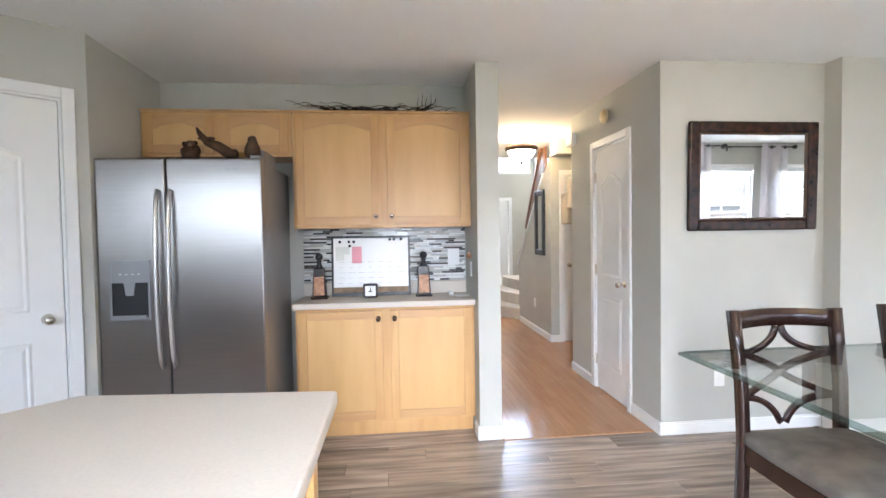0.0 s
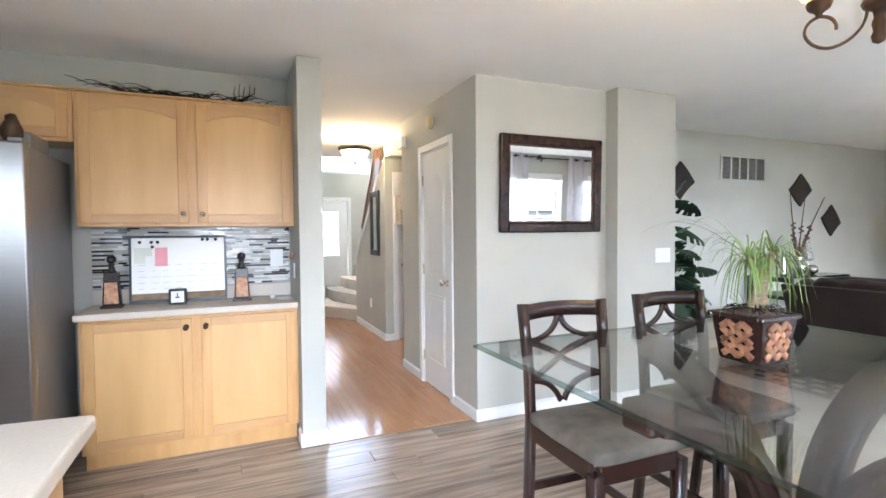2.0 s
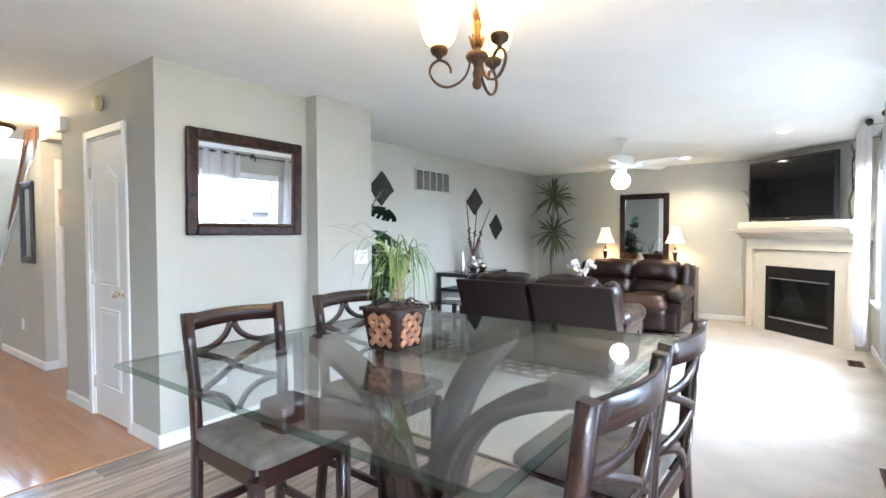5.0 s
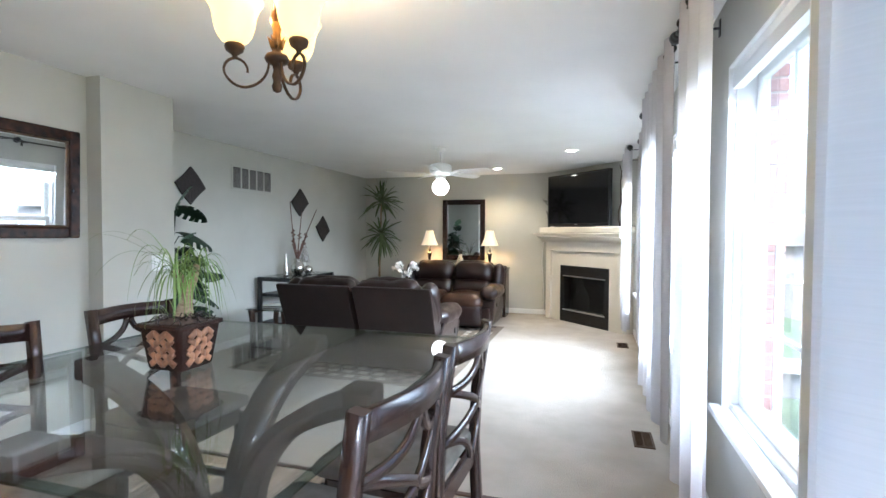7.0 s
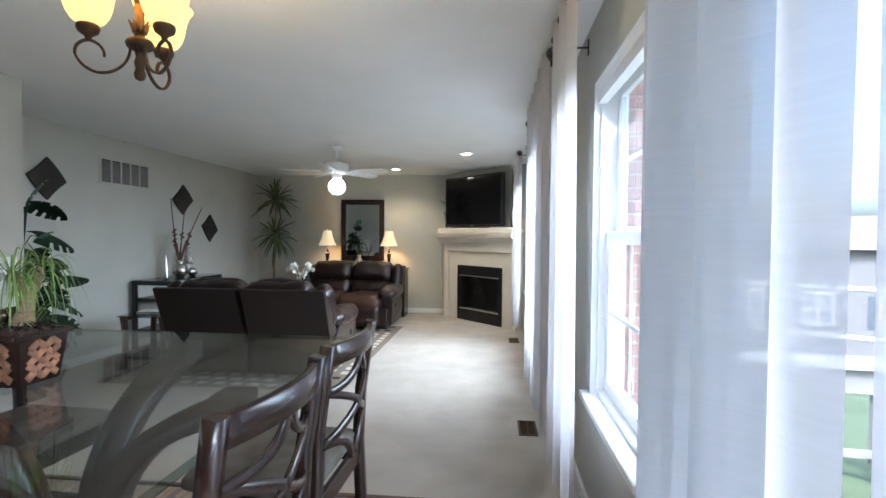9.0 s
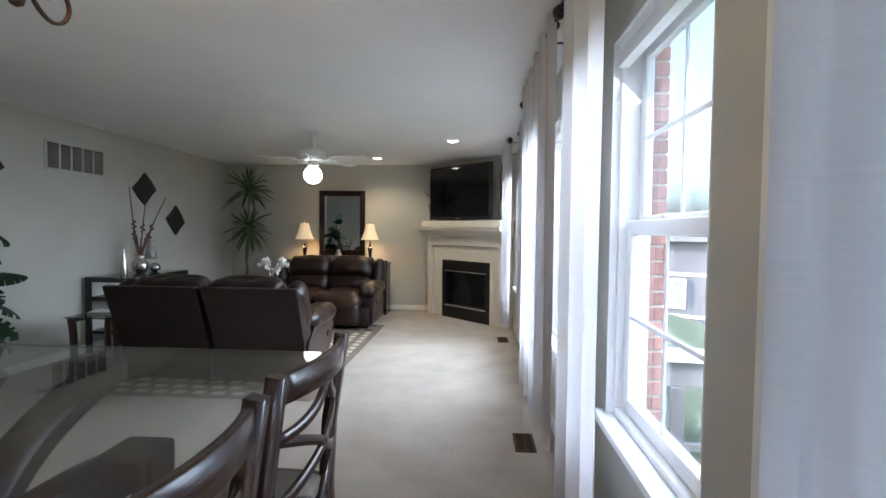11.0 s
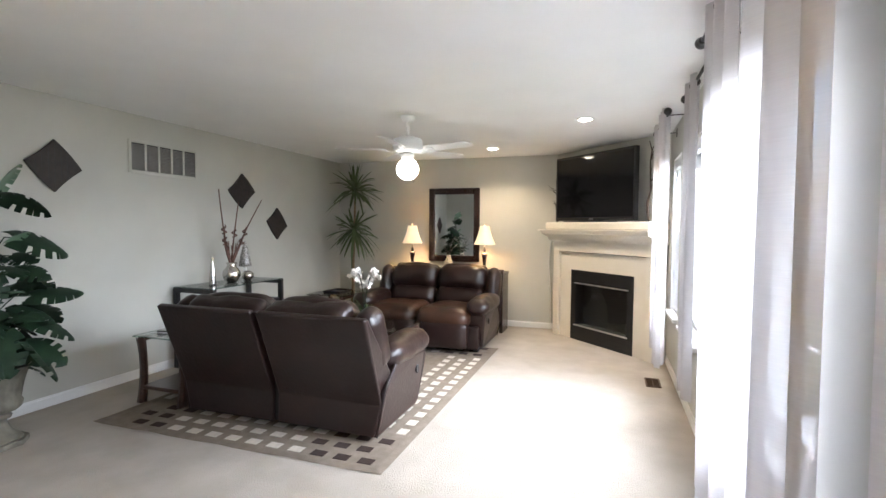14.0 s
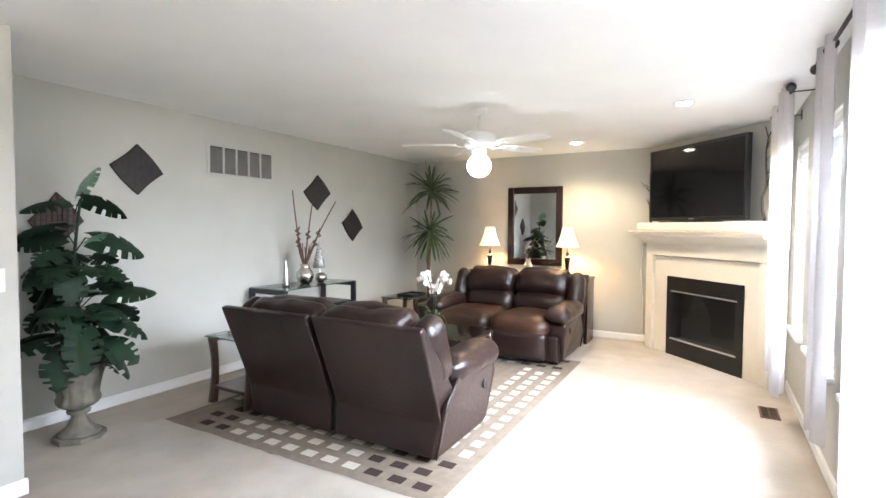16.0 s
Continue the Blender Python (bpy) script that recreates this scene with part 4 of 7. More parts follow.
pepper_figure(-0.525, 3.50)
pepper_figure(0.200, 3.50)
ck = thing("desk_clock", "small square dark-framed clock on the counter", "clock", Matrix.Translation((-0.175, 3.47, 0.907)))
part("case", box(-0.05, 0, 0, 0.05, 0.045, 0.098, 0.008), M_BLACK, ck)
part("face", box(-0.036, -0.003, 0.014, 0.036, 0.001, 0.084, 0.001, 1), M_WHITE, ck)
part("clock_pointer", join(box(-0.012, -0.0045, 0.042, 0.012, -0.003, 0.050), box(-0.003, -0.0045, 0.045, 0.003, -0.003, 0.072)), M_BLACK, ck)
single("white_cup", lathe([(0.018, 0), (0.02, 0.028), (0.017, 0.03), (0.001, 0.03)], 16), M_WHITE, "tiny white cap standing on the counter", "cap", Matrix.Translation((0.395, 3.50, 0.907)))
single("saucer", lathe([(0.03, 0), (0.06, 0.006), (0.058, 0.009), (0.001, 0.005)], 24), M_WHITE, "shallow white dish on the counter", "dish", Matrix.Translation((0.46, 3.44, 0.907)))


def plate(name, m, w, h, label, kind):
    p = thing(name, label, kind, m)
    part("cover", box(-w / 2, -0.006, -h / 2, w / 2, 0, h / 2, 0.002, 1), M_WHITE, p)
    n = max(1, round(w / 0.046) - 1) if kind == "switch" else 1
    for i in range(n):
        x = (i - (n - 1) / 2) * 0.046
        if kind == "switch":
            part("rocker", box(x - 0.016, -0.010, -0.033, x + 0.016, -0.006, 0.033, 0.002, 1), M_WHITE, p)
        else:
            for z in (-0.022, 0.022):
                part("socket", box(x - 0.014, -0.008, z - 0.014, x + 0.014, -0.006, z + 0.014, 0.002, 1), M_VINYL, p)
    return p


plate("wall_switch", Matrix.Translation((3.34, 2.93, 1.145)), 0.165, 0.12, "white triple rocker switch on the wall end", "switch")
plate("outlet", Matrix.Translation((2.126, Y_NOOK, 0.365)), 0.072, 0.115, "white wall outlet below the framed mirror", "outlet")
plate("outlet", Matrix.Translation((0.435, 3.6625, 1.175)), 0.085, 0.12, "white outlet on the mosaic backsplash", "outlet")
plate("outlet", Matrix.Translation((1.90, 6.56, 0.39)) @ Matrix.Rotation(radians(-90), 4, "Z"), 0.072, 0.115, "white outlet on the hallway wall", "outlet")
plate("outlet", Matrix.Translation((3.20, Y_WIN, 0.36)) @ Matrix.Rotation(radians(180), 4, "Z"), 0.072, 0.115, "white outlet between the windows", "outlet")
tg = thing("hanging_charm", "orange and white charm hanging on the wall end", "ornament", Matrix.Translation((0.53, 3.40, 1.16)))
part("pumpkin", moved(lathe([(0.005, -0.02), (0.03, -0.012), (0.034, 0.005), (0.02, 0.022), (0.004, 0.026)], 12), Matrix.Translation((-0.018, 0, 0.03)) @ Matrix.Scale(0.5, 4, (1, 0, 0))), M_BAMBOO, tg)
part("tag", box(-0.010, -0.03, -0.11, -0.004, 0.02, -0.01, 0.002, 1), M_WHITE, tg)
part("hook", box(-0.02, -0.004, 0.05, 0.0, 0.004, 0.06), M_CHROME, tg)

# ---- hallway ----
lamp = thing("ceiling_lamp", "lit semi-flush ceiling lamp with bronze rim", "ceiling lamp", Matrix.Translation((1.45, 5.50, H)))
part("canopy", lathe([(0.065, 0), (0.065, -0.012), (0.045, -0.03), (0.012, -0.036), (0.012, -0.135), (0.02, -0.135)][::-1], 24), M_CHROME, lamp)
part("rim", lathe([(0.150, -0.176), (0.176, -0.172), (0.186, -0.150), (0.184, -0.134), (0.174, -0.122), (0.150, -0.128)], 36), M_BRONZE, lamp, "dark bronze rim")
part("bowl", lathe([(0.001, -0.285), (0.05, -0.280), (0.10, -0.256), (0.138, -0.218), (0.158, -0.176), (0.150, -0.165), (0.001, -0.165)], 36), M_BOWL, lamp, "glowing frosted glass bowl")
part("finial", lathe([(0.001, -0.332), (0.011, -0.324), (0.016, -0.308), (0.009, -0.296), (0.024, -0.289), (0.014, -0.279)], 16), M_BRONZE, lamp)
for dx in (-0.09, 0.09):
    bulb("hall_bulb", (1.45 + dx, 5.50, 2.33), 3.0, (1.0, 0.70, 0.38), 0.018)
sm = thing("door_chime", "white plastic door chime high on the wall", "door chime", Matrix.Translation((X_HALL, 4.60, 2.22)))
part("case", box(-0.05, -0.075, -0.055, 0, 0.075, 0.055, 0.006), M_WHITE, sm)
sd = thing("smoke_detector", "yellowed round smoke detector on the hallway wall", "smoke detector", Matrix.Translation((X_HALL, 3.88, 2.275)) @ Matrix.Rotation(radians(-90), 4, "Y"))
M_YELLOWED = node_mat("yellowed_plastic", (0.62, 0.50, 0.28), 0.5)
part("case", lathe([(0.055, 0), (0.055, 0.018), (0.045, 0.034), (0.001, 0.036)], 24), M_YELLOWED, sd)
part("vent_ring", lathe([(0.057, 0.008), (0.057, 0.012), (0.050, 0.012), (0.050, 0.008)], 24), M_WHITE, sd)


def framed_mirror(name, m, w, h, fw, mat, label, depth=0.03, inner=None):
    """A framed mirror: x 0 to w, z 0 to h, its back at y 0, looking along -y."""
    f = thing(name, label, "mirror", m)
    bars = [(0, 0, fw, h), (w - fw, 0, w, h), (fw, h - fw, w - fw, h), (fw, 0, w - fw, fw)]
    for x0, z0, x1, z1 in bars:
        part("frame_bar", box(x0, -depth, z0, x1, 0, z1, 0.013, 3), mat, f)
    if inner:
        g = fw
        part("inner_bead", join(box(g, -depth * 0.7, g, g + 0.012, -0.004, h - g, 0.003, 1), box(w - g - 0.012, -depth * 0.7, g, w - g, -0.004, h - g, 0.003, 1), box(g + 0.012, -depth * 0.7, h - g - 0.012, w - g - 0.012, -0.004, h - g, 0.003, 1), box(g + 0.012, -depth * 0.7, g, w - g - 0.012, -0.004, g + 0.012, 0.003, 1)), inner, f)
    part("mirror_glass", box(fw, -0.012, fw, w - fw, -0.004, h - fw), M_MIRROR, f)
    return f


M_BURL = node_mat("burl_frame", (0.052, 0.021, 0.013), 0.26, scale=22, color2=(0.009, 0.006, 0.006), bump=0.25, bump_scale=30, spec=0.3)
framed_mirror("wall_mirror", Matrix.Translation((1.893, Y_NOOK, 1.338)) @ Matrix.Rotation(radians(1.4), 4, "X"), 0.905, 0.708, 0.072, M_BURL, "dark burl-framed mirror on the dining nook wall", 0.032, M_BRONZE)
framed_mirror("wall_mirror", Matrix.Translation((1.90, 6.47, 1.05)) @ Matrix.Rotation(radians(-90), 4, "Z"), 0.40, 0.84, 0.075, M_BLACK, "tall dark-framed mirror beside the stairs", 0.03)

# stairs and their wooden rail
steps = thing("staircase", "carpeted winding stairs beside the front door", "stairs")
M_STAIR = node_mat("stair_carpet", (0.55, 0.49, 0.41), 1.0, scale=5, bump=0.4, bump_scale=200)
for k, poly in enumerate([[(1.46, 8.08), (1.93, 7.40), (2.92, 7.40), (2.92, 9.2), (1.46, 8.9)], [(1.74, 8.55), (1.99, 7.72), (2.03, 7.40), (2.92, 7.40), (2.92, 9.2), (1.74, 9.1)], [(2.02, 8.75), (2.16, 7.95), (2.18, 7.40), (2.92, 7.40), (2.92, 9.2), (2.02, 9.15)]]):
    part("tread", prism(poly, 0.18 * k, 0.18 * (k + 1), "z", 0.012), M_STAIR, steps)
for k in range(9):
    part("tread", box(2.03, 7.40 - 0.25 * (k + 1), 0.54 + 0.18 * k - 0.18, 2.90, 7.40 - 0.25 * k, 0.54 + 0.18 * (k + 1), 0.012), M_STAIR, steps)
hr = thing("stair_rail", "reddish wooden stair rail above the knee wall", "stair rail")
M_CHERRY = node_mat("cherry_wood", (0.24, 0.115, 0.06), 0.35, scale=5, stretch=(8, 1, 1), color2=(0.16, 0.075, 0.04))
part("rail_panel", prism([(6.97, 1.38), (6.97, 1.58), (6.36, 2.43), (6.18, 2.43), (6.18, 2.10)], 1.93, 1.96, "x"), M_CHERRY, hr)
part("hand_rail", sweep([(1.945, 7.10, 1.42), (1.945, 6.30, 2.50)], 0.05, 0.06, (1, 0, 0), 0.012), M_CHERRY, hr)
part("rail_foot", box(1.935, 6.15, 2.04, 1.955, 6.20, 2.44), M_CHERRY, hr)
mat_ = thing("door_mat", "dark oval rug on the entry floor", "mat", Matrix.Translation((1.35, 8.9, 0.0)))
part("mat", moved(lathe([(0.42, 0), (0.43, 0.008), (0.40, 0.012), (0.001, 0.012)], 36), Matrix.Scale(0.7, 4, (1, 0, 0))), M_SEAT, mat_)

# ---- dining nook ----
def bez(p0, p1, p2, n=10):
    p0, p1, p2 = Vector(p0), Vector(p1), Vector(p2)
    return [p0 * (1 - t) ** 2 + p1 * 2 * t * (1 - t) + p2 * t * t for t in (i / n for i in range(n + 1))]


def pillow(x0, y0, z0, x1, y1, z1, r=0.5, puff=(0, 0, 0), cuts=9, rough=0.0, seed=0):
    """A soft cushion: a rounded block, swollen by puff along each axis, with small creases."""
    bm = bmesh.new()
    bmesh.ops.create_cube(bm, size=2)
    bmesh.ops.subdivide_edges(bm, edges=bm.edges[:], cuts=cuts, use_grid_fill=True)
    half = Vector(((x1 - x0) / 2, (y1 - y0) / 2, (z1 - z0) / 2))
    mid = Vector(((x1 + x0) / 2, (y1 + y0) / 2, (z1 + z0) / 2))
    rr = min(half) * r * 2 if r <= 0.5 else min(half)
    rr = min(rr, min(half))
    for v in bm.verts:
        p = Vector((v.co.x * half.x, v.co.y * half.y, v.co.z * half.z))
        q = Vector([max(-half[i] + rr, min(half[i] - rr, p[i])) for i in range(3)])
        d = p - q
        if d.length > 1e-6:
            p = q + d.normalized() * rr
        n = v.co
        s = [(1 - n[i] ** 2) for i in range(3)]
        p.x += puff[0] * s[1] * s[2] * (1 if n.x > 0 else -1) * abs(n.x)
        p.y += puff[1] * s[0] * s[2] * (1 if n.y > 0 else -1) * abs(n.y)
        p.z += puff[2] * s[0] * s[1] * (1 if n.z > 0 else -1) * abs(n.z)
        if rough:
            p += Vector((noise.noise(p * 7 + Vector((seed, 0, 0))), noise.noise(p * 7 + Vector((0, seed, 5))), noise.noise(p * 7 + Vector((3, 0, seed))))) * rough
        v.co = p + mid
    for f in bm.faces:
        f.smooth = True
    return bm


def dining_chair(wide):
    """Counter-height chair: it faces local +y, its back stands at y 0, seat middle x 0."""
    c = thing("dining_chair", "dark espresso dining chair with lattice back and suede seat", "chair", group="chairs round the glass table")
    W, SZ, TZ = 0.215, 0.60, 1.055
    for s in (-1, 1):
        pts = [(s * 0.200, -0.045, 0.0), (s * 0.200, -0.005, 0.30), (s * 0.202, 0.012, 0.60), (s * 0.206, 0.004, 0.80), (s * 0.214, -0.032, TZ)]
        part("back_leg", sweep([Vector(a).lerp(Vector(b), t) for a, b in zip(pts, pts[1:]) for t in (0, 0.5)] + [Vector(pts[-1])], 0.036, 0.034, (1, 0, 0), 0.005), M_ESPRESSO, c)
        part("front_leg", sweep([(s * 0.200, 0.400, 0), (s * 0.200, 0.400, 0.555)], [0.034, 0.044], 0.042, (1, 0, 0), 0.005), M_ESPRESSO, c)
        part("side_apron", box(s * 0.200 - 0.012, 0.02, 0.525, s * 0.200 + 0.012, 0.385, 0.590, 0.004, 1), M_ESPRESSO, c)
        part("side_stretcher", box(s * 0.200 - 0.010, 0.0, 0.24, s * 0.200 + 0.010, 0.385, 0.275, 0.003, 1), M_ESPRESSO, c)
    part("front_apron", box(-0.185, 0.388, 0.515, 0.185, 0.412, 0.585, 0.004, 1), M_ESPRESSO, c)
    part("back_apron", box(-0.185, 0.0, 0.525, 0.185, 0.022, 0.590, 0.004, 1), M_ESPRESSO, c)
    part("footrest", box(-0.185, 0.388, 0.20, 0.185, 0.412, 0.245, 0.004, 1), M_ESPRESSO, c)
    part("back_stretcher", box(-0.185, -0.02, 0.30, 0.185, 0.0, 0.335, 0.003, 1), M_ESPRESSO, c)
    crest = [(x, -0.027 - 0.007 * (1 - (x / 0.2) ** 2), 1.018 + 0.004 * (1 - (x / 0.2) ** 2)) for x in [-0.205 + 0.041 * i for i in range(11)]]
    part("top_rail", sweep(crest, 0.062, 0.020, (0, 1, 0), 0.006), M_ESPRESSO, c)
    yb = -0.008
    for s in (-1, 1):
        part("lattice_bar", sweep(bez((s * 0.010, yb - 0.018, 0.990), (s * 0.030, yb - 0.012, 0.905), (s * 0.192, yb, 0.902)), [0.024 - 0.0003 * i for i in range(11)], 0.013, (0, 1, 0), 0.003), M_ESPRESSO, c)
        part("lattice_bar", sweep(bez((s * 0.196, yb, 0.905), (s * 0.060, yb - 0.006, 0.862), (0, yb - 0.009, 0.826)), 0.024, 0.0125, (0, 1, 0), 0.003), M_ESPRESSO, c)
        part("lattice_bar", sweep(bez((s * 0.196, yb + 0.006, 0.742), (s * 0.060, yb - 0.002, 0.785), (0, yb - 0.0085, 0.822)), 0.024, 0.012, (0, 1, 0), 0.003), M_ESPRESSO, c)
        part("lattice_bar", sweep(bez((s * 0.192, yb + 0.006, 0.746), (s * 0.050, yb + 0.004, 0.735), (s * 0.010, yb + 0.010, 0.640)), 0.022, 0.0135, (0, 1, 0), 0.003), M_ESPRESSO, c)
    part("seat", pillow(-0.225, 0.018, 0.586, 0.225, 0.440, 0.645, 0.45, (0, 0, 0.012), 9, 0.002, 3), M_SEAT, c, "brown microsuede seat pad")
    for ch in c.children:
        if ch.name.startswith(("top_rail", "lattice_bar")):
            for v in ch.data.vertices:
                v.co.y -= 0.036 * max(0.0, 1 - (v.co.x / 0.2) ** 2)
        ch.data.transform(Matrix.Diagonal((wide, 1, 1, 1)))
    return c


chair = dining_chair(0.9)
chair.matrix_basis = Matrix.Translation((1.392, 1.625, 0)) @ Matrix.Rotation(radians(178), 4, "Z")
copy_thing(chair, Matrix.Translation((2.030, 1.660, 0)) @ Matrix.Rotation(radians(178), 4, "Z"))
chair = dining_chair(1.03)
chair.matrix_basis = Matrix.Translation((1.348, 0.140, 0)) @ Matrix.Rotation(radians(-3), 4, "Z")
copy_thing(chair, Matrix.Translation((1.914, 0.135, 0)) @ Matrix.Rotation(radians(-2), 4, "Z"))

table = thing("dining_table", "square glass-topped table on curved dark wooden legs", "table", Matrix.Translation((1.607, 0.86, 0)))
TX, TY, TZ = 0.703, 0.672, 0.953


def round_rect(w, d, r, n=6):
    out = []
    for cx, cy, a0 in ((w - r, d - r, 0), (-w + r, d - r, 90), (-w + r, -d + r, 180), (w - r, -d + r, 270)):
        out += [(cx + r * math.cos(radians(a0 + 90 * i / n)), cy + r * math.sin(radians(a0 + 90 * i / n))) for i in range(n + 1)]
    return out


def glass_slab(w, d, r, z0, z1, bev=0.014):
    """Top and bottom faces of a bevelled glass plate, without its rim."""
    bm = bmesh.new()
    for pts, z in ((round_rect(w - bev, d - bev, r), z1), (round_rect(w - 0.002, d - 0.002, r), z0)):
        bm.faces.new([bm.verts.new((x, y, z)) for x, y in pts])
    return bm


def glass_rim(w, d, r, z0, z1, bev=0.014):
    bm = bmesh.new()
    rings = [[bm.verts.new((x, y, z)) for x, y in round_rect(w - g, d - g, r)] for g, z in ((bev, z1), (0.0, z1 - 0.006), (0.0, z0 + 0.001), (0.002, z0))]
    for a, b in zip(rings, rings[1:]):
        for i in range(len(a)):
            bm.faces.new((a[i], a[(i + 1) % len(a)], b[(i + 1) % len(a)], b[i]))
    return bm


top = part("glass_top", glass_slab(TX, TY, 0.02, TZ - 0.012, TZ), M_TABLE_GLASS, table, "clear bevelled glass top with green edge")
top.visible_shadow = False
part("glass_edge", glass_rim(TX, TY, 0.02, TZ - 0.012, TZ), M_TABLE_EDGE, top)
for k in range(4):
    turn = Matrix.Rotation(radians(90 * k), 4, "Z")
    R = 0.56 if k % 2 == 0 else 0.51
    pts = bez((0.46, 0, 0.0), (0.16, 0, 0.10), (0.10, 0, 0.40), 9)[:-1] + bez((0.10, 0, 0.40), (0.10, 0, 0.80), (R, 0, 0.895), 16)
    lg = part("leg", moved(sweep(pts, [0.060] * 5 + [0.070] * 8 + [0.066] * (len(pts) - 13), 0.095, (0, 1, 0), 0.010), turn), M_ESPRESSO, table, "wide curved dark wooden leg")
    part("glass_pad", moved(box(R - 0.05, -0.048, 0.865, R + 0.05, 0.048, TZ - 0.0125, 0.012), turn), M_ESPRESSO, lg)
part("centre_block", box(-0.075, -0.075, 0.26, 0.075, 0.075, 0.50, 0.01), M_ESPRESSO, table)

# planter with a ponytail palm on the glass
M_TRUNK = node_mat("tan_bark", (0.34, 0.25, 0.16), 0.85, scale=40, stretch=(1, 1, 4), color2=(0.19, 0.125, 0.075), bump=0.5, bump_scale=60)
M_SOIL = node_mat("mossy_soil", (0.095, 0.06, 0.04), 0.95, scale=60, color2=(0.04, 0.024, 0.016), bump=0.6, bump_scale=90)
pl = thing("potted_palm", "ponytail palm in a dark woven-panel square planter", "plant", Matrix.Translation((1.574, 0.969, TZ)))
PB, PT, PH = 0.064, 0.082, 0.142


def frustum(b, t, z0, z1, bevel=0.004):
    bm = bmesh.new()
    a = [bm.verts.new((x * b, y * b, z0)) for x, y in ((-1, -1), (1, -1), (1, 1), (-1, 1))]
    c = [bm.verts.new((x * t, y * t, z1)) for x, y in ((-1, -1), (1, -1), (1, 1), (-1, 1))]
    bm.faces.new(a[::-1]), bm.faces.new(c)
    for i in range(4):
        bm.faces.new((a[i], a[(i + 1) % 4], c[(i + 1) % 4], c[i]))
    if bevel:
        bmesh.ops.bevel(bm, geom=bm.edges[:], offset=bevel, segments=2, affect="EDGES")
    return bm


pot = part("planter", frustum(PB, PT, 0.0, PH), M_ESPRESSO, pl)
part("planter_rim", join(box(-PT - 0.006, -PT - 0.006, PH - 0.012, PT + 0.006, -PT + 0.008, PH + 0.003, 0.003, 1), box(-PT - 0.006, PT - 0.008, PH - 0.012, PT + 0.006, PT + 0.006, PH + 0.003, 0.003, 1), box(-PT - 0.006, -PT + 0.008, PH - 0.012, -PT + 0.008, PT - 0.008, PH + 0.003, 0.003, 1), box(PT - 0.008, -PT + 0.008, PH - 0.012, PT + 0.006, PT - 0.008, PH + 0.003, 0.003, 1)), M_ESPRESSO, pot)
M_WEAVE = node_mat("woven_bark", (0.33, 0.16, 0.08), 0.5, rand=0.35, scale=30, color2=(0.16, 0.065, 0.035), bump=0.3, bump_scale=80)
for side in range(4):
    rot = Matrix.Rotation(radians(90 * side), 4, "Z")
    for i in range(4):
        for j in range(5):
            u, v = (i - 1.5) * 0.0225, 0.028 + j * 0.0205
            yy = -(PB + (PT - PB) * v / PH) - 0.0025
            t = moved(pillow(-0.0165, -0.003, -0.0095, 0.0165, 0.003, 0.0095, 0.2, (0, 0.002, 0), 2), Matrix.Translation((u, yy, v)) @ Matrix.Rotation(radians(38 if (i + j) % 2 else -38), 4, "Y"))
            part("woven_strip", moved(t, rot), M_WEAVE, pot)
soil = bmesh.new()
bmesh.ops.create_grid(soil, x_segments=16, y_segments=16, size=PT - 0.008)
for v in soil.verts:
    v.co.z = PH - 0.004 + 0.030 * max(0, 1 - v.co.length / 0.08) + 0.012 * noise.noise(v.co * 40)
part("soil", soil, M_SOIL, pl, "brown mossy soil mound")
rnd = random.Random(3)
bm = None
for i in range(70):
    a, r = rnd.uniform(0, 6.28), rnd.uniform(0.01, 0.062)
    x, y, d = r * math.cos(a), r * math.sin(a), rnd.uniform(0, 6.28)
    z = PH + 0.022 - r * 0.2
    t = tube([(x, y, z), (x + 0.02 * math.cos(d), y + 0.02 * math.sin(d), z + rnd.uniform(0, 0.014)), (x + 0.04 * math.cos(d), y + 0.04 * math.sin(d), z - 0.004)], 0.0018, 4)
    bm = t if bm is None else join(bm, t)
part("moss", bm, M_ESPRESSO, pl, "dry brown moss strands")
trunk_pts = [(0.004, -0.006, PH - 0.01), (0.006, -0.008, PH + 0.03), (0.010, -0.012, PH + 0.06), (0.014, -0.014, PH + 0.095), (0.016, -0.016, PH + 0.115)]
trunk = part("trunk", tube(trunk_pts, [0.034, 0.027, 0.020, 0.018, 0.016], 14), M_TRUNK, pl, "swollen tan trunk")
HEADS = [(0.038, -0.030, PH + 0.180), (-0.012, 0.010, PH + 0.165)]
for hd in HEADS:
    part("branch", tube([(0.014, -0.014, PH + 0.095), (0.010 + hd[0] * 0.5, -0.010 + hd[1] * 0.5, PH + 0.130), hd], [0.015, 0.012, 0.010], 10), M_TRUNK, trunk)


def strap_leaf(bm, base, ang, length, rise, droop, width, n=7, roll=0.0):
    """One arching strap leaf added to bm, folded a little along its middle."""
    pts = []
    for i in range(n + 1):
        f = i / n
        out = length * (f - 0.18 * f * f * droop)
        z = rise * length * f - droop * length * f * f
        pts.append(Vector(base) + Vector((math.cos(ang) * out, math.sin(ang) * out, z)))
    s = Vector((-math.sin(ang), math.cos(ang), roll)).normalized()
    prev = None
    for i, p in enumerate(pts):
        f = i / n
        w = width * (0.5 + 0.9 * f) * (1 - f) ** 0.6 if f > 0.25 else width * (0.35 + 1.4 * f)
        w = max(w, 0.0006)
        row = [bm.verts.new(p - s * w), bm.verts.new(p + Vector((0, 0, -w * 0.35))), bm.verts.new(p + s * w)]
        if prev:
            bm.faces.new((prev[0], prev[1], row[1], row[0])).smooth = True
            bm.faces.new((prev[1], prev[2], row[2], row[1])).smooth = True
        prev = row


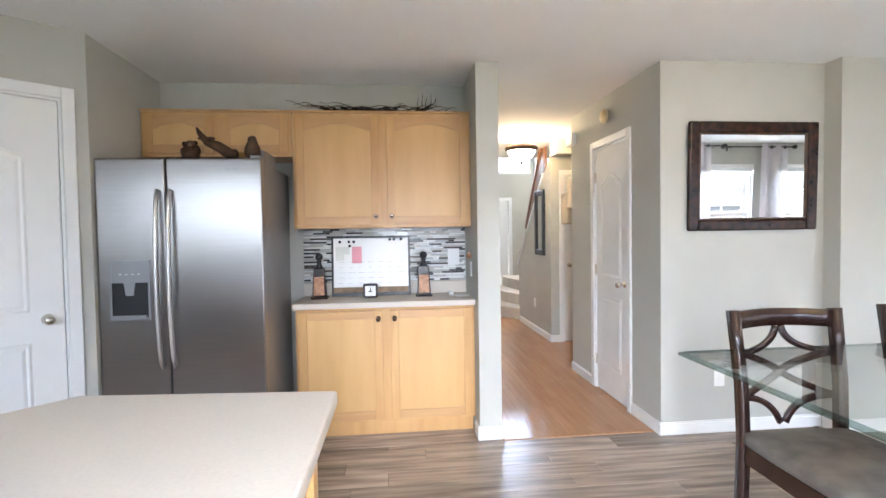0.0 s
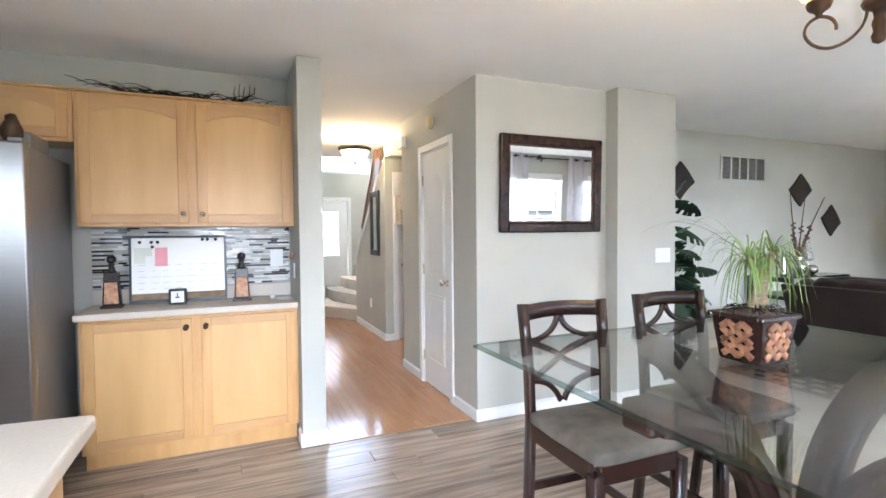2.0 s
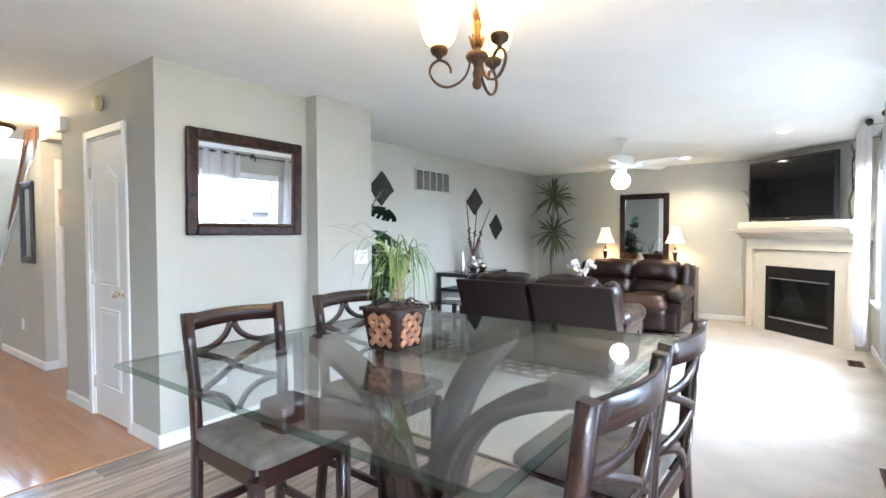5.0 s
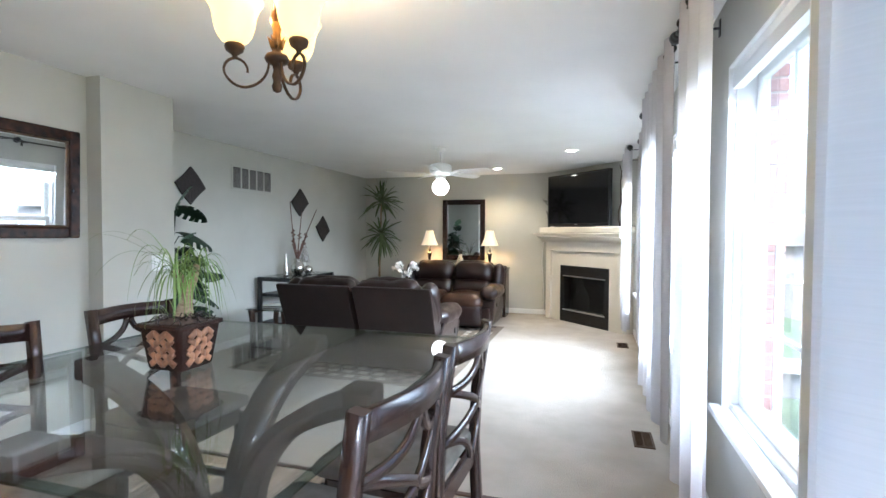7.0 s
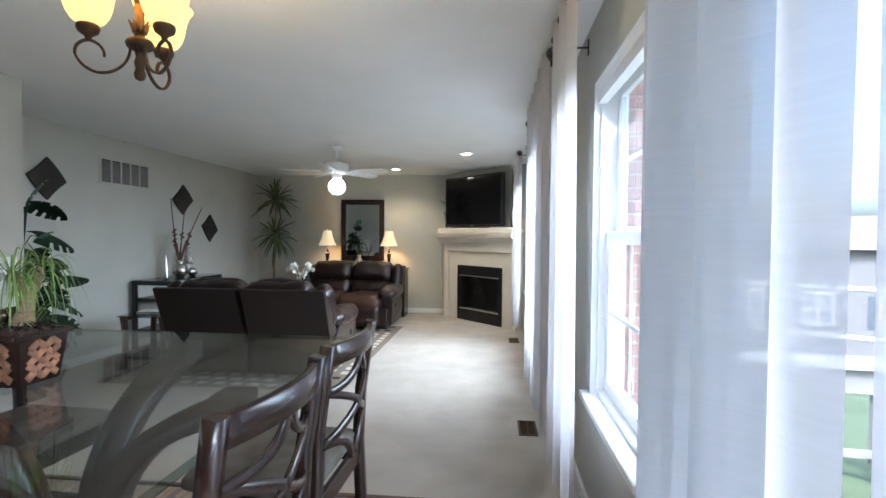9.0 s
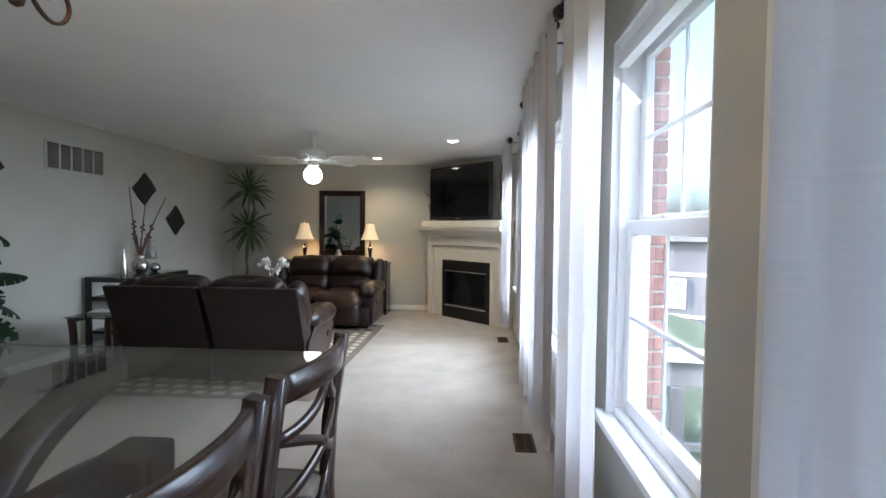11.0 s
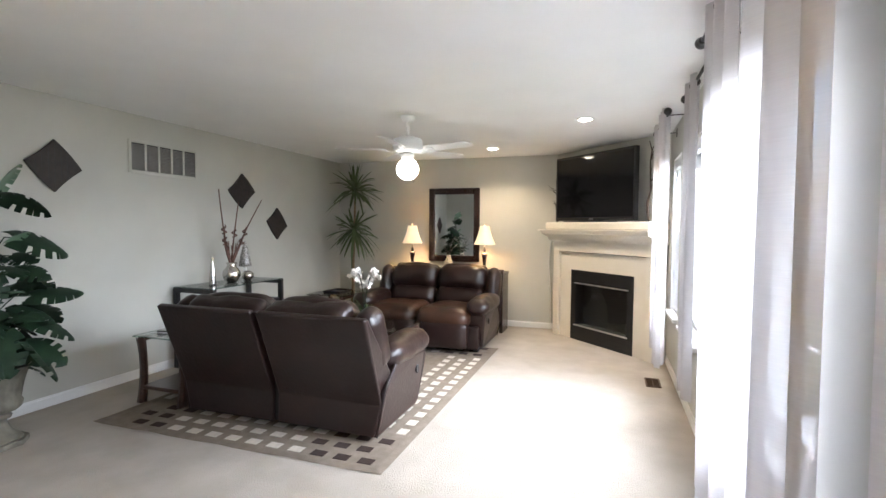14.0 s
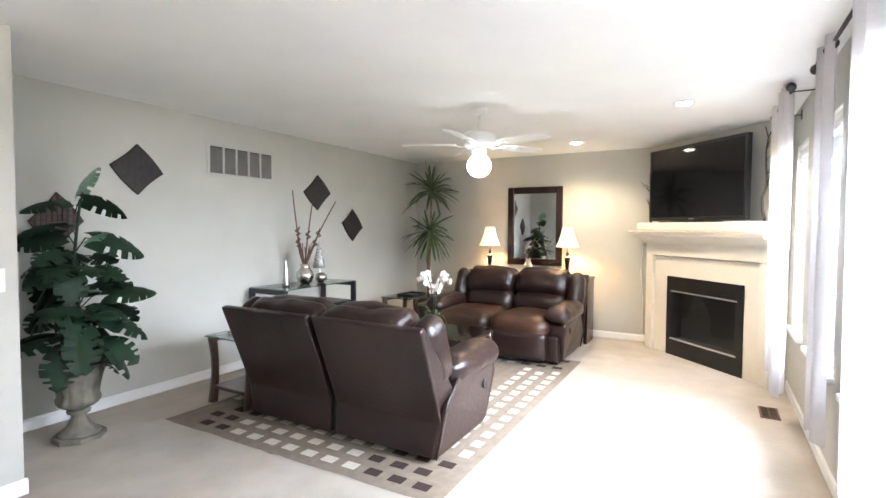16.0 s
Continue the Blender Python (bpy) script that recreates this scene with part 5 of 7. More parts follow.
bm = bmesh.new()
for i in range(90):
    hd = HEADS[i % 2]
    strap_leaf(bm, (hd[0] + rnd.uniform(-0.008, 0.008), hd[1] + rnd.uniform(-0.008, 0.008), hd[2] + rnd.uniform(-0.03, 0.01)), rnd.uniform(0, 6.28), rnd.uniform(0.08, 0.16), rnd.uniform(0.3, 1.5), rnd.uniform(0.9, 2.0), rnd.uniform(0.0030, 0.0048))
for i in range(18):
    hd = HEADS[i % 2]
    strap_leaf(bm, hd, rnd.uniform(0, 6.28), rnd.uniform(0.10, 0.17), rnd.uniform(1.0, 2.2), rnd.uniform(2.2, 3.2), rnd.uniform(0.0026, 0.0040), 12)
for a, l, r, d in ((2.0, 0.30, 1.2, 0.9), (2.5, 0.36, 1.0, 0.8), (1.7, 0.26, 1.5, 1.9), (2.3, 0.22, 2.0, 2.8), (1.4, 0.30, 1.3, 1.0), (-0.6, 0.20, 1.2, 1.6), (3.0, 0.28, 0.9, 0.9)):
    strap_leaf(bm, HEADS[1], a, l, r, d, 0.0026, 12)
for i in range(12):
    a = rnd.uniform(0, 6.28)
    strap_leaf(bm, (0.035 * math.cos(a), 0.035 * math.sin(a), PH + 0.01), a, rnd.uniform(0.05, 0.11), 1.6, rnd.uniform(0.8, 1.5), 0.0022)
part("foliage", bm, M_GRASSLEAF, pl, "thin arching bright green leaves")

# chandelier
CH = (1.823, 0.786)
ch = thing("chandelier", "bronze three-arm chandelier with lit amber glass shades", "chandelier", Matrix.Translation((CH[0], CH[1], 0)))
part("canopy", lathe([(0.012, 2.385), (0.05, 2.395), (0.065, 2.42), (0.065, H)], 24), M_BRONZE, ch)
part("stem", lathe([(0.008, 2.03), (0.010, 2.10), (0.020, 2.13), (0.012, 2.17), (0.008, 2.20), (0.006, 2.39)], 16), M_BRONZE, ch)
bm = lathe([(0.010, 2.03), (0.016, 2.045), (0.013, 2.075), (0.018, 2.10), (0.008, 2.125), (0.002, 2.145)], 12)
for k in range(8):
    a = k * math.pi / 4
    bm = join(bm, sweep(bez((0.012 * math.cos(a), 0.012 * math.sin(a), 2.02), (0.02 * math.cos(a), 0.02 * math.sin(a), 2.045), (0.032 * math.cos(a), 0.032 * math.sin(a), 2.058), 5), [0.016, 0.016, 0.014, 0.010, 0.006, 0.002], 0.003, (-math.sin(a), math.cos(a), 0)))
M_GOLD = node_mat("antique_gold", (0.34, 0.21, 0.09), 0.4, 0.7, scale=25, color2=(0.16, 0.09, 0.04), bump=0.3, bump_scale=60)
part("leaf_crown", bm, M_GOLD, ch, "antique gold leaf ornament")
part("hub", lathe([(0.003, 1.868), (0.014, 1.874), (0.018, 1.890), (0.013, 1.905), (0.017, 1.925), (0.012, 1.945), (0.016, 1.962), (0.036, 1.972), (0.042, 1.985), (0.036, 1.998), (0.016, 2.008), (0.012, 2.03)], 24), M_BRONZE, ch, "turned bronze hub with drop finial")
for k, a in enumerate((125.6, 245.6, 5.6)):
    ca, sa = math.cos(radians(a)), math.sin(radians(a))
    def P(r, z):
        return Vector((r * ca, r * sa, z))
    path = [P(0.026, 1.978), P(0.030, 1.945), P(0.045, 1.913), P(0.075, 1.887), P(0.114, 1.877), P(0.150, 1.893), P(0.171, 1.926), P(0.163, 1.957), P(0.137, 1.973), P(0.110, 1.964), P(0.097, 1.944), P(0.096, 1.928)]
    fine = []
    for i in range(len(path) - 1):
        p0, p1, p2, p3 = path[max(i - 1, 0)], path[i], path[i + 1], path[min(i + 2, len(path) - 1)]
        for t in (0, 0.33, 0.67):
            fine.append(0.5 * ((2 * p1) + (p2 - p0) * t + (2 * p0 - 5 * p1 + 4 * p2 - p3) * t * t + (3 * p1 - p0 - 3 * p2 + p3) * t ** 3))
    fine.append(path[-1])
    arm = part("arm", sweep(fine, 0.0075, 0.009, (-sa, ca, 0), 0.002), M_BRONZE, ch)
    c0 = P(0.137, 0)
    part("cup", lathe([(0.006, 1.970), (0.011, 1.984), (0.028, 1.996), (0.033, 2.010), (0.031, 2.018), (0.026, 2.022)], 20, (c0.x, c0.y, 0)), M_BRONZE, arm, "bronze candle cup")
    part("shade", lathe([(0.026, 2.019), (0.044, 2.032), (0.057, 2.052), (0.065, 2.076), (0.069, 2.100), (0.073, 2.122), (0.082, 2.145), (0.094, 2.165), (0.091, 2.166), (0.079, 2.146), (0.070, 2.122), (0.066, 2.100), (0.062, 2.076), (0.054, 2.053), (0.041, 2.034), (0.001, 2.024)], 28, (c0.x, c0.y, 0)), M_AMBER, arm, "lit amber glass bell shade")
    bulb("chandelier_bulb", (CH[0] + c0.x, CH[1] + c0.y, 2.20), 1.1, (1.0, 0.74, 0.42), 0.03)

# ---- living room ----
rug = thing("area_rug", "taupe area rug bordered with beige and brown squares", "rug", Matrix.Translation((4.45, 0.97, 0)))
RX, RY = 3.15, 2.30
M_RUG = node_mat("taupe_rug", (0.245, 0.205, 0.165), 1.0, scale=14, color2=(0.19, 0.158, 0.125), bump=0.4, bump_scale=300, spec=0.05)
M_RUG_LIGHT = node_mat("beige_rug_square", (0.58, 0.53, 0.45), 1.0, scale=20, bump=0.4, bump_scale=300, spec=0.05)
M_RUG_DARK = node_mat("brown_rug_square", (0.055, 0.04, 0.035), 1.0, scale=20, bump=0.4, bump_scale=300, spec=0.05)
base = bmesh.new()
bmesh.ops.create_grid(base, x_segments=60, y_segments=44, size=1)
for v in base.verts:
    v.co.x, v.co.y = RX / 2 + v.co.x * RX / 2, RY / 2 + v.co.y * RY / 2
    e = min(v.co.x, v.co.y, RX - v.co.x, RY - v.co.y)
    ripple = 0.006 * max(0, math.sin(v.co.y * 11 + 1)) * max(0, 1 - v.co.x / 0.10)
    v.co.z = (0.009 if e > 0.001 else 0.002) + ripple
part("rug_field", base, M_RUG, rug)
sq = {}
for key, mt in (("square_light", M_RUG_LIGHT), ("square_dark", M_RUG_DARK)):
    sq[key] = mesh_from(box(-0.048, -0.036, 0.0, 0.048, 0.036, 0.0035, 0.002, 1), key, mt)
    sq[key + "_turn"] = mesh_from(box(-0.036, -0.048, 0.0, 0.036, 0.048, 0.0035, 0.002, 1), key, mt)
for row in range(3):
    off = 0.11 + row * 0.145
    step = 0.165
    n = int((RY - 0.16) / step)
    for i in range(n):
        y = 0.15 + (i + (0.5 if row % 2 else 0)) * step
        if y > RY - 0.1:
            continue
        dark = y < 0.58 or y > RY - 0.58
        for x in (off, RX - off):
            o = new("rug_square", sq[("square_dark" if dark else "square_light") + "_turn"])
            o.parent, o.location = rug, (x, y, 0.009)
    n = int((RX - 1.0) / step)
    for i in range(n):
        x = 0.58 + (i + (0.5 if row % 2 else 0)) * step
        if x > RX - 0.55:
            continue
        dark = False
        for y in (off, RY - off):
            o = new("rug_square", sq["square_dark" if dark else "square_light"])
            o.parent, o.location = rug, (x, y, 0.009)


def loveseat(name, label, raised=0.0, worn=M_LEATHER):
    """Reclining two-seat sofa: it faces local +y, its back stands near y 0, x from -0.83 to 0.83."""
    s = thing(name, label, "sofa", group="two reclining loveseats")
    W, AW = 0.825, 0.20
    lean = Matrix.Translation((0, 0.15, 0.42)) @ Matrix.Rotation(radians(21), 4, "X")
    part("base", box(-W + 0.08, 0.10, 0.035, W - 0.08, 0.84, 0.30, 0.02), M_LEATHER, s)
    for sx in (-1, 1):
        x0, x1 = sorted((sx * W, sx * (W - AW)))
        side = prism([(0.012, 0.03), (0.69, 0.03), (0.73, 0.06), (0.80, 0.40), (0.76, 0.49), (0.21, 0.49), (0.07, 0.37), (0.005, 0.25)], x0 + 0.010, x1, "x", 0.018)
        for v in side.verts:
            v.co.x -= sx * 0.05 * max(0, 0.26 - v.co.z) / 0.24
        arm = part("arm_side", side, M_LEATHER, s)
        part("arm_pad", pillow(x0 - 0.035, 0.17, 0.43, x1 + 0.02, 0.87, 0.605, 0.5, (0.012, 0.02, 0.022), 11, 0.012, 2 + sx), M_LEATHER, arm, "padded rounded armrest")
        part("arm_welt", tube([(sx * (W - 0.045), 0.006, 0.04), (sx * (W - 0.004), 0.002, 0.25), (sx * (W - 0.003), 0.066, 0.375), (sx * (W - 0.003), 0.20, 0.485)], 0.006, 6), M_LEATHER, arm)
        ring = lathe([(0.024, -0.004), (0.032, -0.004), (0.032, 0.006), (0.024, 0.006)], 20)
        part("recline_pull", moved(ring, Matrix.Translation((sx * (W - 0.006), 0.62, 0.335)) @ Matrix.Rotation(radians(90), 4, "Y")), M_BLACK, arm, "round recliner pull")
        xa, xb = sorted((sx * 0.008, sx * (W - AW + 0.02)))
        xo = sorted((sx * 0.022, sx * (W - 0.008)))
        shell = prism([(-0.012, 0.045), (0.16, 0.045), (0.14, 0.45), (-0.195, 0.868), (-0.240, 0.855), (-0.005, 0.26)], xo[0], xo[1], "x", 0.012)
        for v in shell.verts:
            if abs(v.co.x) > 0.4:
                v.co.x -= sx * 0.055 * max(0, 0.26 - v.co.z) / 0.22
        part("back_shell", shell, M_LEATHER, s, "smooth brown leather outer back")
        bc = part("back_cushion", moved(pillow(xa, -0.13, -0.02, xb, 0.10, 0.25, 0.42, (0.0, 0.03, 0.01), 11, 0.012, 5 + sx), lean), M_LEATHER, s, "plump leather back cushion")
        part("head_cushion", moved(pillow(xa, -0.135, 0.19, xb, 0.135, 0.535, 0.45, (0.006, 0.035, 0.012), 13, 0.018, 8 + sx), lean), M_LEATHER, bc)
        part("top_roll", moved(pillow(xa + 0.01, -0.155, 0.43, xb - 0.01, 0.02, 0.545, 0.5, (0.0, 0.008, 0.010), 14, 0.016, 30 + sx), lean), M_LEATHER, bc)
        part("back_side_roll", moved(pillow(sx * (W - 0.092) - 0.088, -0.125, 0.06, sx * (W - 0.092) + 0.088, 0.10, 0.505, 0.5, (0.004, 0.02, 0.01), 10, 0.012, 12 + sx), lean), M_LEATHER, bc)
        seat = part("seat_cushion", pillow(xa, 0.22, 0.26, xb, 0.95, 0.465 + raised, 0.45, (0, 0.015, 0.03), 12, 0.014, 15 + sx), worn, s, "worn leather seat cushion")
        part("footrest", pillow(xa, 0.82, 0.05, xb, 0.95 + raised, 0.36, 0.4, (0, 0.02, 0), 8, 0.010, 18 + sx), M_LEATHER, seat)
    # black filler paints the shade between the two backs
    part("centre_gap_shade", box(-0.021, 0.02, 0.05, 0.021, 0.14, 0.44), M_BLACK, s)
    for sx in (-0.70, 0.70):
        for y in (0.16, 0.74):
            part("foot", box(sx - 0.03, y - 0.03, 0.0, sx + 0.03, y + 0.03, 0.046), M_BLACK, s)
    return s


sofa = loveseat("loveseat", "dark brown leather reclining loveseat seen from behind")
sofa.matrix_basis = Matrix.Translation((4.79, 1.945, 0.010)) @ Matrix.Rotation(radians(-90), 4, "Z")
sofa2 = loveseat("loveseat", "brown leather reclining loveseat with worn, orange-highlighted seats", 0.02, M_LEATHER_WORN_LIT)
sofa2.matrix_basis = Matrix.Translation((8.08, 1.875, 0.010)) @ Matrix.Rotation(radians(90), 4, "Z")


def glass_table(name, x0, y0, x1, y1, h, label, z0=0.0, overhang=0.05):
    t = thing(name, label, "table", Matrix.Translation(((x0 + x1) / 2, (y0 + y1) / 2, z0)))
    w, d = (x1 - x0) / 2, (y1 - y0) / 2
    g = part("glass_top", glass_slab(w, d, 0.03, h - 0.010, h, 0.012), M_TABLE_GLASS, t, "clear glass top")
    part("glass_edge", glass_rim(w, d, 0.03, h - 0.010, h, 0.012), M_TABLE_EDGE, g)
    for sx in (-1, 1):
        for sy in (-1, 1):
            x, y = sx * (w - overhang), sy * (d - overhang)
            pts = bez((x, y, 0), (x - sx * 0.05, y, h * 0.5), (x, y, h - 0.0105), 8)
            part("leg", sweep(pts, [0.060, 0.055, 0.050, 0.046, 0.044, 0.044, 0.046, 0.05, 0.055], 0.040, (0, 1, 0), 0.006), M_WALNUT, t, "curved walnut leg")
    part("shelf", box(-w + overhang, -d + overhang, h * 0.20, w - overhang, d - overhang, h * 0.20 + 0.03, 0.005, 1), M_WALNUT, t)
    for sy in (-1, 1):
        part("apron", box(-w + overhang + 0.02, sy * (d - overhang) - 0.012, h - 0.055, w - overhang - 0.02, sy * (d - overhang) + 0.012, h - 0.012, 0.003, 1), M_WALNUT, t)
    return t


glass_table("end_table", 4.82, 2.84, 5.38, 3.35, 0.55, "walnut end table with glass top beside the loveseat")
glass_table("end_table", 7.36, 2.90, 7.95, 3.46, 0.55, "walnut end table with glass top by the palm")
glass_table("coffee_table", 6.02, 1.56, 6.66, 2.66, 0.45, "walnut coffee table with glass top on the rug", 0.010)
tray = thing("tray", "dark tray lying on the end table", "tray", Matrix.Translation((7.66, 3.16, 0.55)))
part("tray_base", box(-0.16, -0.12, 0, 0.16, 0.12, 0.012, 0.004, 1), M_BLACK, tray)
part("tray_rim", join(box(-0.16, -0.12, 0.012, 0.16, -0.108, 0.035), box(-0.16, 0.108, 0.012, 0.16, 0.12, 0.035), box(-0.16, -0.108, 0.012, -0.148, 0.108, 0.035), box(0.148, -0.108, 0.012, 0.16, 0.108, 0.035)), M_BLACK, tray)
mg = thing("magazine_stack", "small stack of magazines on the end table", "magazines", Matrix.Translation((5.10, 3.12, 0.55)) @ Matrix.Rotation(radians(12), 4, "Z"))
for k, mt in enumerate((M_WHITE, M_BLACK, M_PAPER)):
    part("magazine", box(-0.105, -0.14, 0.008 * k, 0.105 - 0.01 * k, 0.14, 0.008 * k + 0.007), mt, mg)

# white orchid on the coffee table
orc = thing("orchid", "white orchid with green leaves in a small pot", "plant", Matrix.Translation((6.27, 2.03, 0.46)))
part("pot", lathe([(0.045, 0), (0.06, 0.04), (0.068, 0.10), (0.06, 0.105), (0.001, 0.095)], 24), M_SILVER, orc)
M_PETAL = node_mat("white_petal", (0.85, 0.83, 0.80), 0.6, var=0.08, scale=20)
rnd = random.Random(12)
bm = bmesh.new()
for i in range(34):
    strap_leaf(bm, (0, 0, 0.11), rnd.uniform(0, 6.28), rnd.uniform(0.12, 0.22), rnd.uniform(0.9, 2.0), rnd.uniform(1.2, 2.2), rnd.uniform(0.009, 0.015))
part("foliage", bm, M_PALM, orc)
stems, blooms = None, bmesh.new()
for a, ln in ((1.4, 0.17), (-1.6, 0.17), (-1.1, 0.11), (1.9, 0.11)):
    pts = bez((0, 0, 0.1), (0.03 * math.cos(a), 0.03 * math.sin(a), 0.62), (ln * math.cos(a), ln * math.sin(a), 0.50), 12)
    t = tube(pts, 0.004, 5)
    stems = t if stems is None else join(stems, t)
    for k in range(5, 13):
        for _ in range(2):
            c = pts[k] + Vector((rnd.uniform(-0.03, 0.03), rnd.uniform(-0.03, 0.03), rnd.uniform(-0.05, 0.025)))
            q = Euler((rnd.uniform(0.6, 2.2), rnd.uniform(-0.6, 0.6), rnd.uniform(0, 6.28))).to_matrix()
            for p in range(5):
                an = p * 1.2566
                d, e = q @ Vector((math.cos(an), math.sin(an), 0.12)), q @ Vector((-math.sin(an), math.cos(an), 0))
                v = [blooms.verts.new(c), blooms.verts.new(c + d * 0.019 + e * 0.013), blooms.verts.new(c + d * 0.031), blooms.verts.new(c + d * 0.019 - e * 0.013)]
                blooms.faces.new(v)
part("stem", stems, M_LEAF, orc)
part("blossoms", blooms, M_PETAL, orc, "white orchid blossoms")

# console with glass top against the north wall
con = thing("console_table", "black console table with glass top and lower shelf", "console table")
CX0, CX1, CY0, CY1, CZ = 5.70, 6.78, 3.36, 3.86, 0.817
for x in (CX0, CX1 - 0.045):
    part("end_frame", join(box(x, CY0, 0, x + 0.045, CY0 + 0.045, CZ - 0.010), box(x, CY1 - 0.045, 0, x + 0.045, CY1, CZ - 0.010), box(x, CY0 + 0.045, CZ - 0.055, x + 0.045, CY1 - 0.045, CZ - 0.010)), M_BLACK, con)
part("front_rail", box(CX0 + 0.045, CY0, 0.16, CX1 - 0.045, CY0 + 0.03, 0.20), M_BLACK, con)
part("back_rail", box(CX0 + 0.045, CY1 - 0.03, CZ - 0.05, CX1 - 0.045, CY1, CZ - 0.012), M_BLACK, con)
part("shelf", box(CX0 + 0.046, CY0 + 0.02, 0.56, CX1 - 0.046, CY1 - 0.02, 0.60), M_BLACK, con, "black middle shelf")
part("shelf", box(CX0 + 0.046, CY0 + 0.03, 0.20, CX1 - 0.046, CY1 - 0.02, 0.23), M_BLACK, con)
gt = part("glass_top", moved(glass_slab((CX1 - CX0) / 2 + 0.005, (CY1 - CY0) / 2, 0.01, CZ - 0.009, CZ, 0.008), Matrix.Translation(((CX0 + CX1) / 2, (CY0 + CY1) / 2, 0))), M_TABLE_GLASS, con)
part("glass_edge", moved(glass_rim((CX1 - CX0) / 2 + 0.005, (CY1 - CY0) / 2, 0.01, CZ - 0.009, CZ, 0.008), Matrix.Translation(((CX0 + CX1) / 2, (CY0 + CY1) / 2, 0))), M_TABLE_EDGE, gt)
single("bottle_vase", lathe([(0.034, 0), (0.036, 0.02), (0.030, 0.10), (0.022, 0.18), (0.012, 0.24), (0.010, 0.275), (0.013, 0.285), (0.001, 0.285)], 24), M_SILVER, "slim silver bottle vase on the console", "vase", Matrix.Translation((5.945, 3.60, CZ)))
vs = thing("twig_vase", "round silver vase holding tall reddish curled twigs", "vase", Matrix.Translation((6.215, 3.60, CZ)))
part("vase", lathe([(0.045, 0), (0.075, 0.03), (0.094, 0.075), (0.088, 0.125), (0.055, 0.165), (0.045, 0.185), (0.056, 0.215), (0.050, 0.215), (0.040, 0.19), (0.001, 0.18)], 32), M_SILVER, vs)
M_TWIG = node_mat("reddish_twig", (0.15, 0.07, 0.045), 0.6, scale=30, color2=(0.07, 0.033, 0.024))
for tip, bulge in (((-0.17, 0.0, 0.99), -0.10), ((0.14, 0.02, 0.87), 0.02), ((0.52, 0.02, 0.91), 0.10), ((-0.05, 0.03, 0.62), -0.14), ((0.20, -0.03, 0.60), 0.16)):
    q = Vector(tip)
    mid = Vector((bulge, 0, 0.42))
    pts = bez((0, 0, 0.18), mid, q, 16)
    part("twig", tube(pts, [0.010 - 0.0003 * i for i in range(17)], 6), M_TWIG, vs)
    c = pts[9]
    curl = [c + Vector((0.035 * math.sin(k * 0.7) * (1 - k / 22), 0.02 * math.cos(k * 0.7), 0.006 * k - 0.03)) for k in range(14)]
    part("curl", tube(curl, 0.008, 6), M_TWIG, vs)
for k in range(9):
    a = k * 0.7
    part("reed", tube([(0, 0, 0.16), (0.03 * math.cos(a), 0.03 * math.sin(a), 0.28), (0.09 * math.cos(a), 0.05 * math.sin(a), 0.40 + 0.02 * (k % 3))], 0.005, 5), M_TWIG, vs)
single("silver_ball", lathe([(0.030, 0), (0.060, 0.025), (0.068, 0.055), (0.058, 0.085), (0.030, 0.105), (0.025, 0.10), (0.001, 0.09)], 28), M_SILVER, "small round dark silver bowl on the console", "bowl", Matrix.Translation((6.44, 3.58, CZ)))
M_SPECKLE = node_mat("speckled_silver", (0.62, 0.61, 0.58), 0.4, 0.5, scale=60, color2=(0.10, 0.09, 0.08), bump=0.4, bump_scale=80)
cone = thing("cone_tree", "speckled silver cone ornament on a white cup", "ornament", Matrix.Translation((6.52, 3.68, CZ)))
part("stand", lathe([(0.030, 0), (0.036, 0.06), (0.020, 0.10), (0.012, 0.14), (0.030, 0.15)], 20), M_WHITE, cone)
part("cone", lathe([(0.070, 0.150), (0.062, 0.21), (0.044, 0.30), (0.024, 0.38), (0.008, 0.435), (0.001, 0.44)], 24), M_SPECKLE, cone)


# four lattice diamonds on the north wall
def wall_diamond(cx, cz, w, h, skew, mat, label, lattice=False):
    d = thing("wall_art", label, "wall art", Matrix.Translation((cx, Y_LIV, cz)), "diamond wall plaques")
    n = 8
    pts = []
    corners = [(0, h / 2), (w / 2, skew), (0, -h / 2), (-w / 2, -skew)]
    for i in range(4):
        a, b = Vector(corners[i]), Vector(corners[(i + 1) % 4])
        nrm = Vector((b.y - a.y, a.x - b.x)).normalized()
        for k in range(n):
            t = k / n
            pts.append(tuple(a.lerp(b, t) + nrm * (-0.012 if i % 2 == 0 else 0.010) * math.sin(math.pi * t)))
    part("plaque", prism(pts, -0.028, -0.004, "y", 0.004), mat, d)
    if lattice:
        for k in range(-4, 5):
            f = k / 5.2
            a0, a1 = Vector((f * w / 2, (1 - abs(f)) * h / 2)), Vector((f * w / 2, -(1 - abs(f)) * h / 2))
            part("slat", box(f * w / 2 - 0.003, -0.034, a1.y + 0.01, f * w / 2 + 0.003, -0.0285, a0.y - 0.01), M_PLAQUE, d)
            part("slat", box(-(1 - abs(f)) * w / 2 + 0.01, -0.0335, f * h / 2 - 0.003, (1 - abs(f)) * w / 2 - 0.01, -0.0288, f * h / 2 + 0.003), M_PLAQUE, d)
    else:
        for k in range(-3, 4):
            part("rib", prism([(k * w / 9 - 0.002, -(1 - abs(k) / 4) * h * 0.42), (k * w / 9 + 0.002, -(1 - abs(k) / 4) * h * 0.42), (k * w / 9 + 0.002, (1 - abs(k) / 4) * h * 0.42), (k * w / 9 - 0.002, (1 - abs(k) / 4) * h * 0.42)], -0.0295, -0.0275, "y"), M_BLACK, d)
    return d


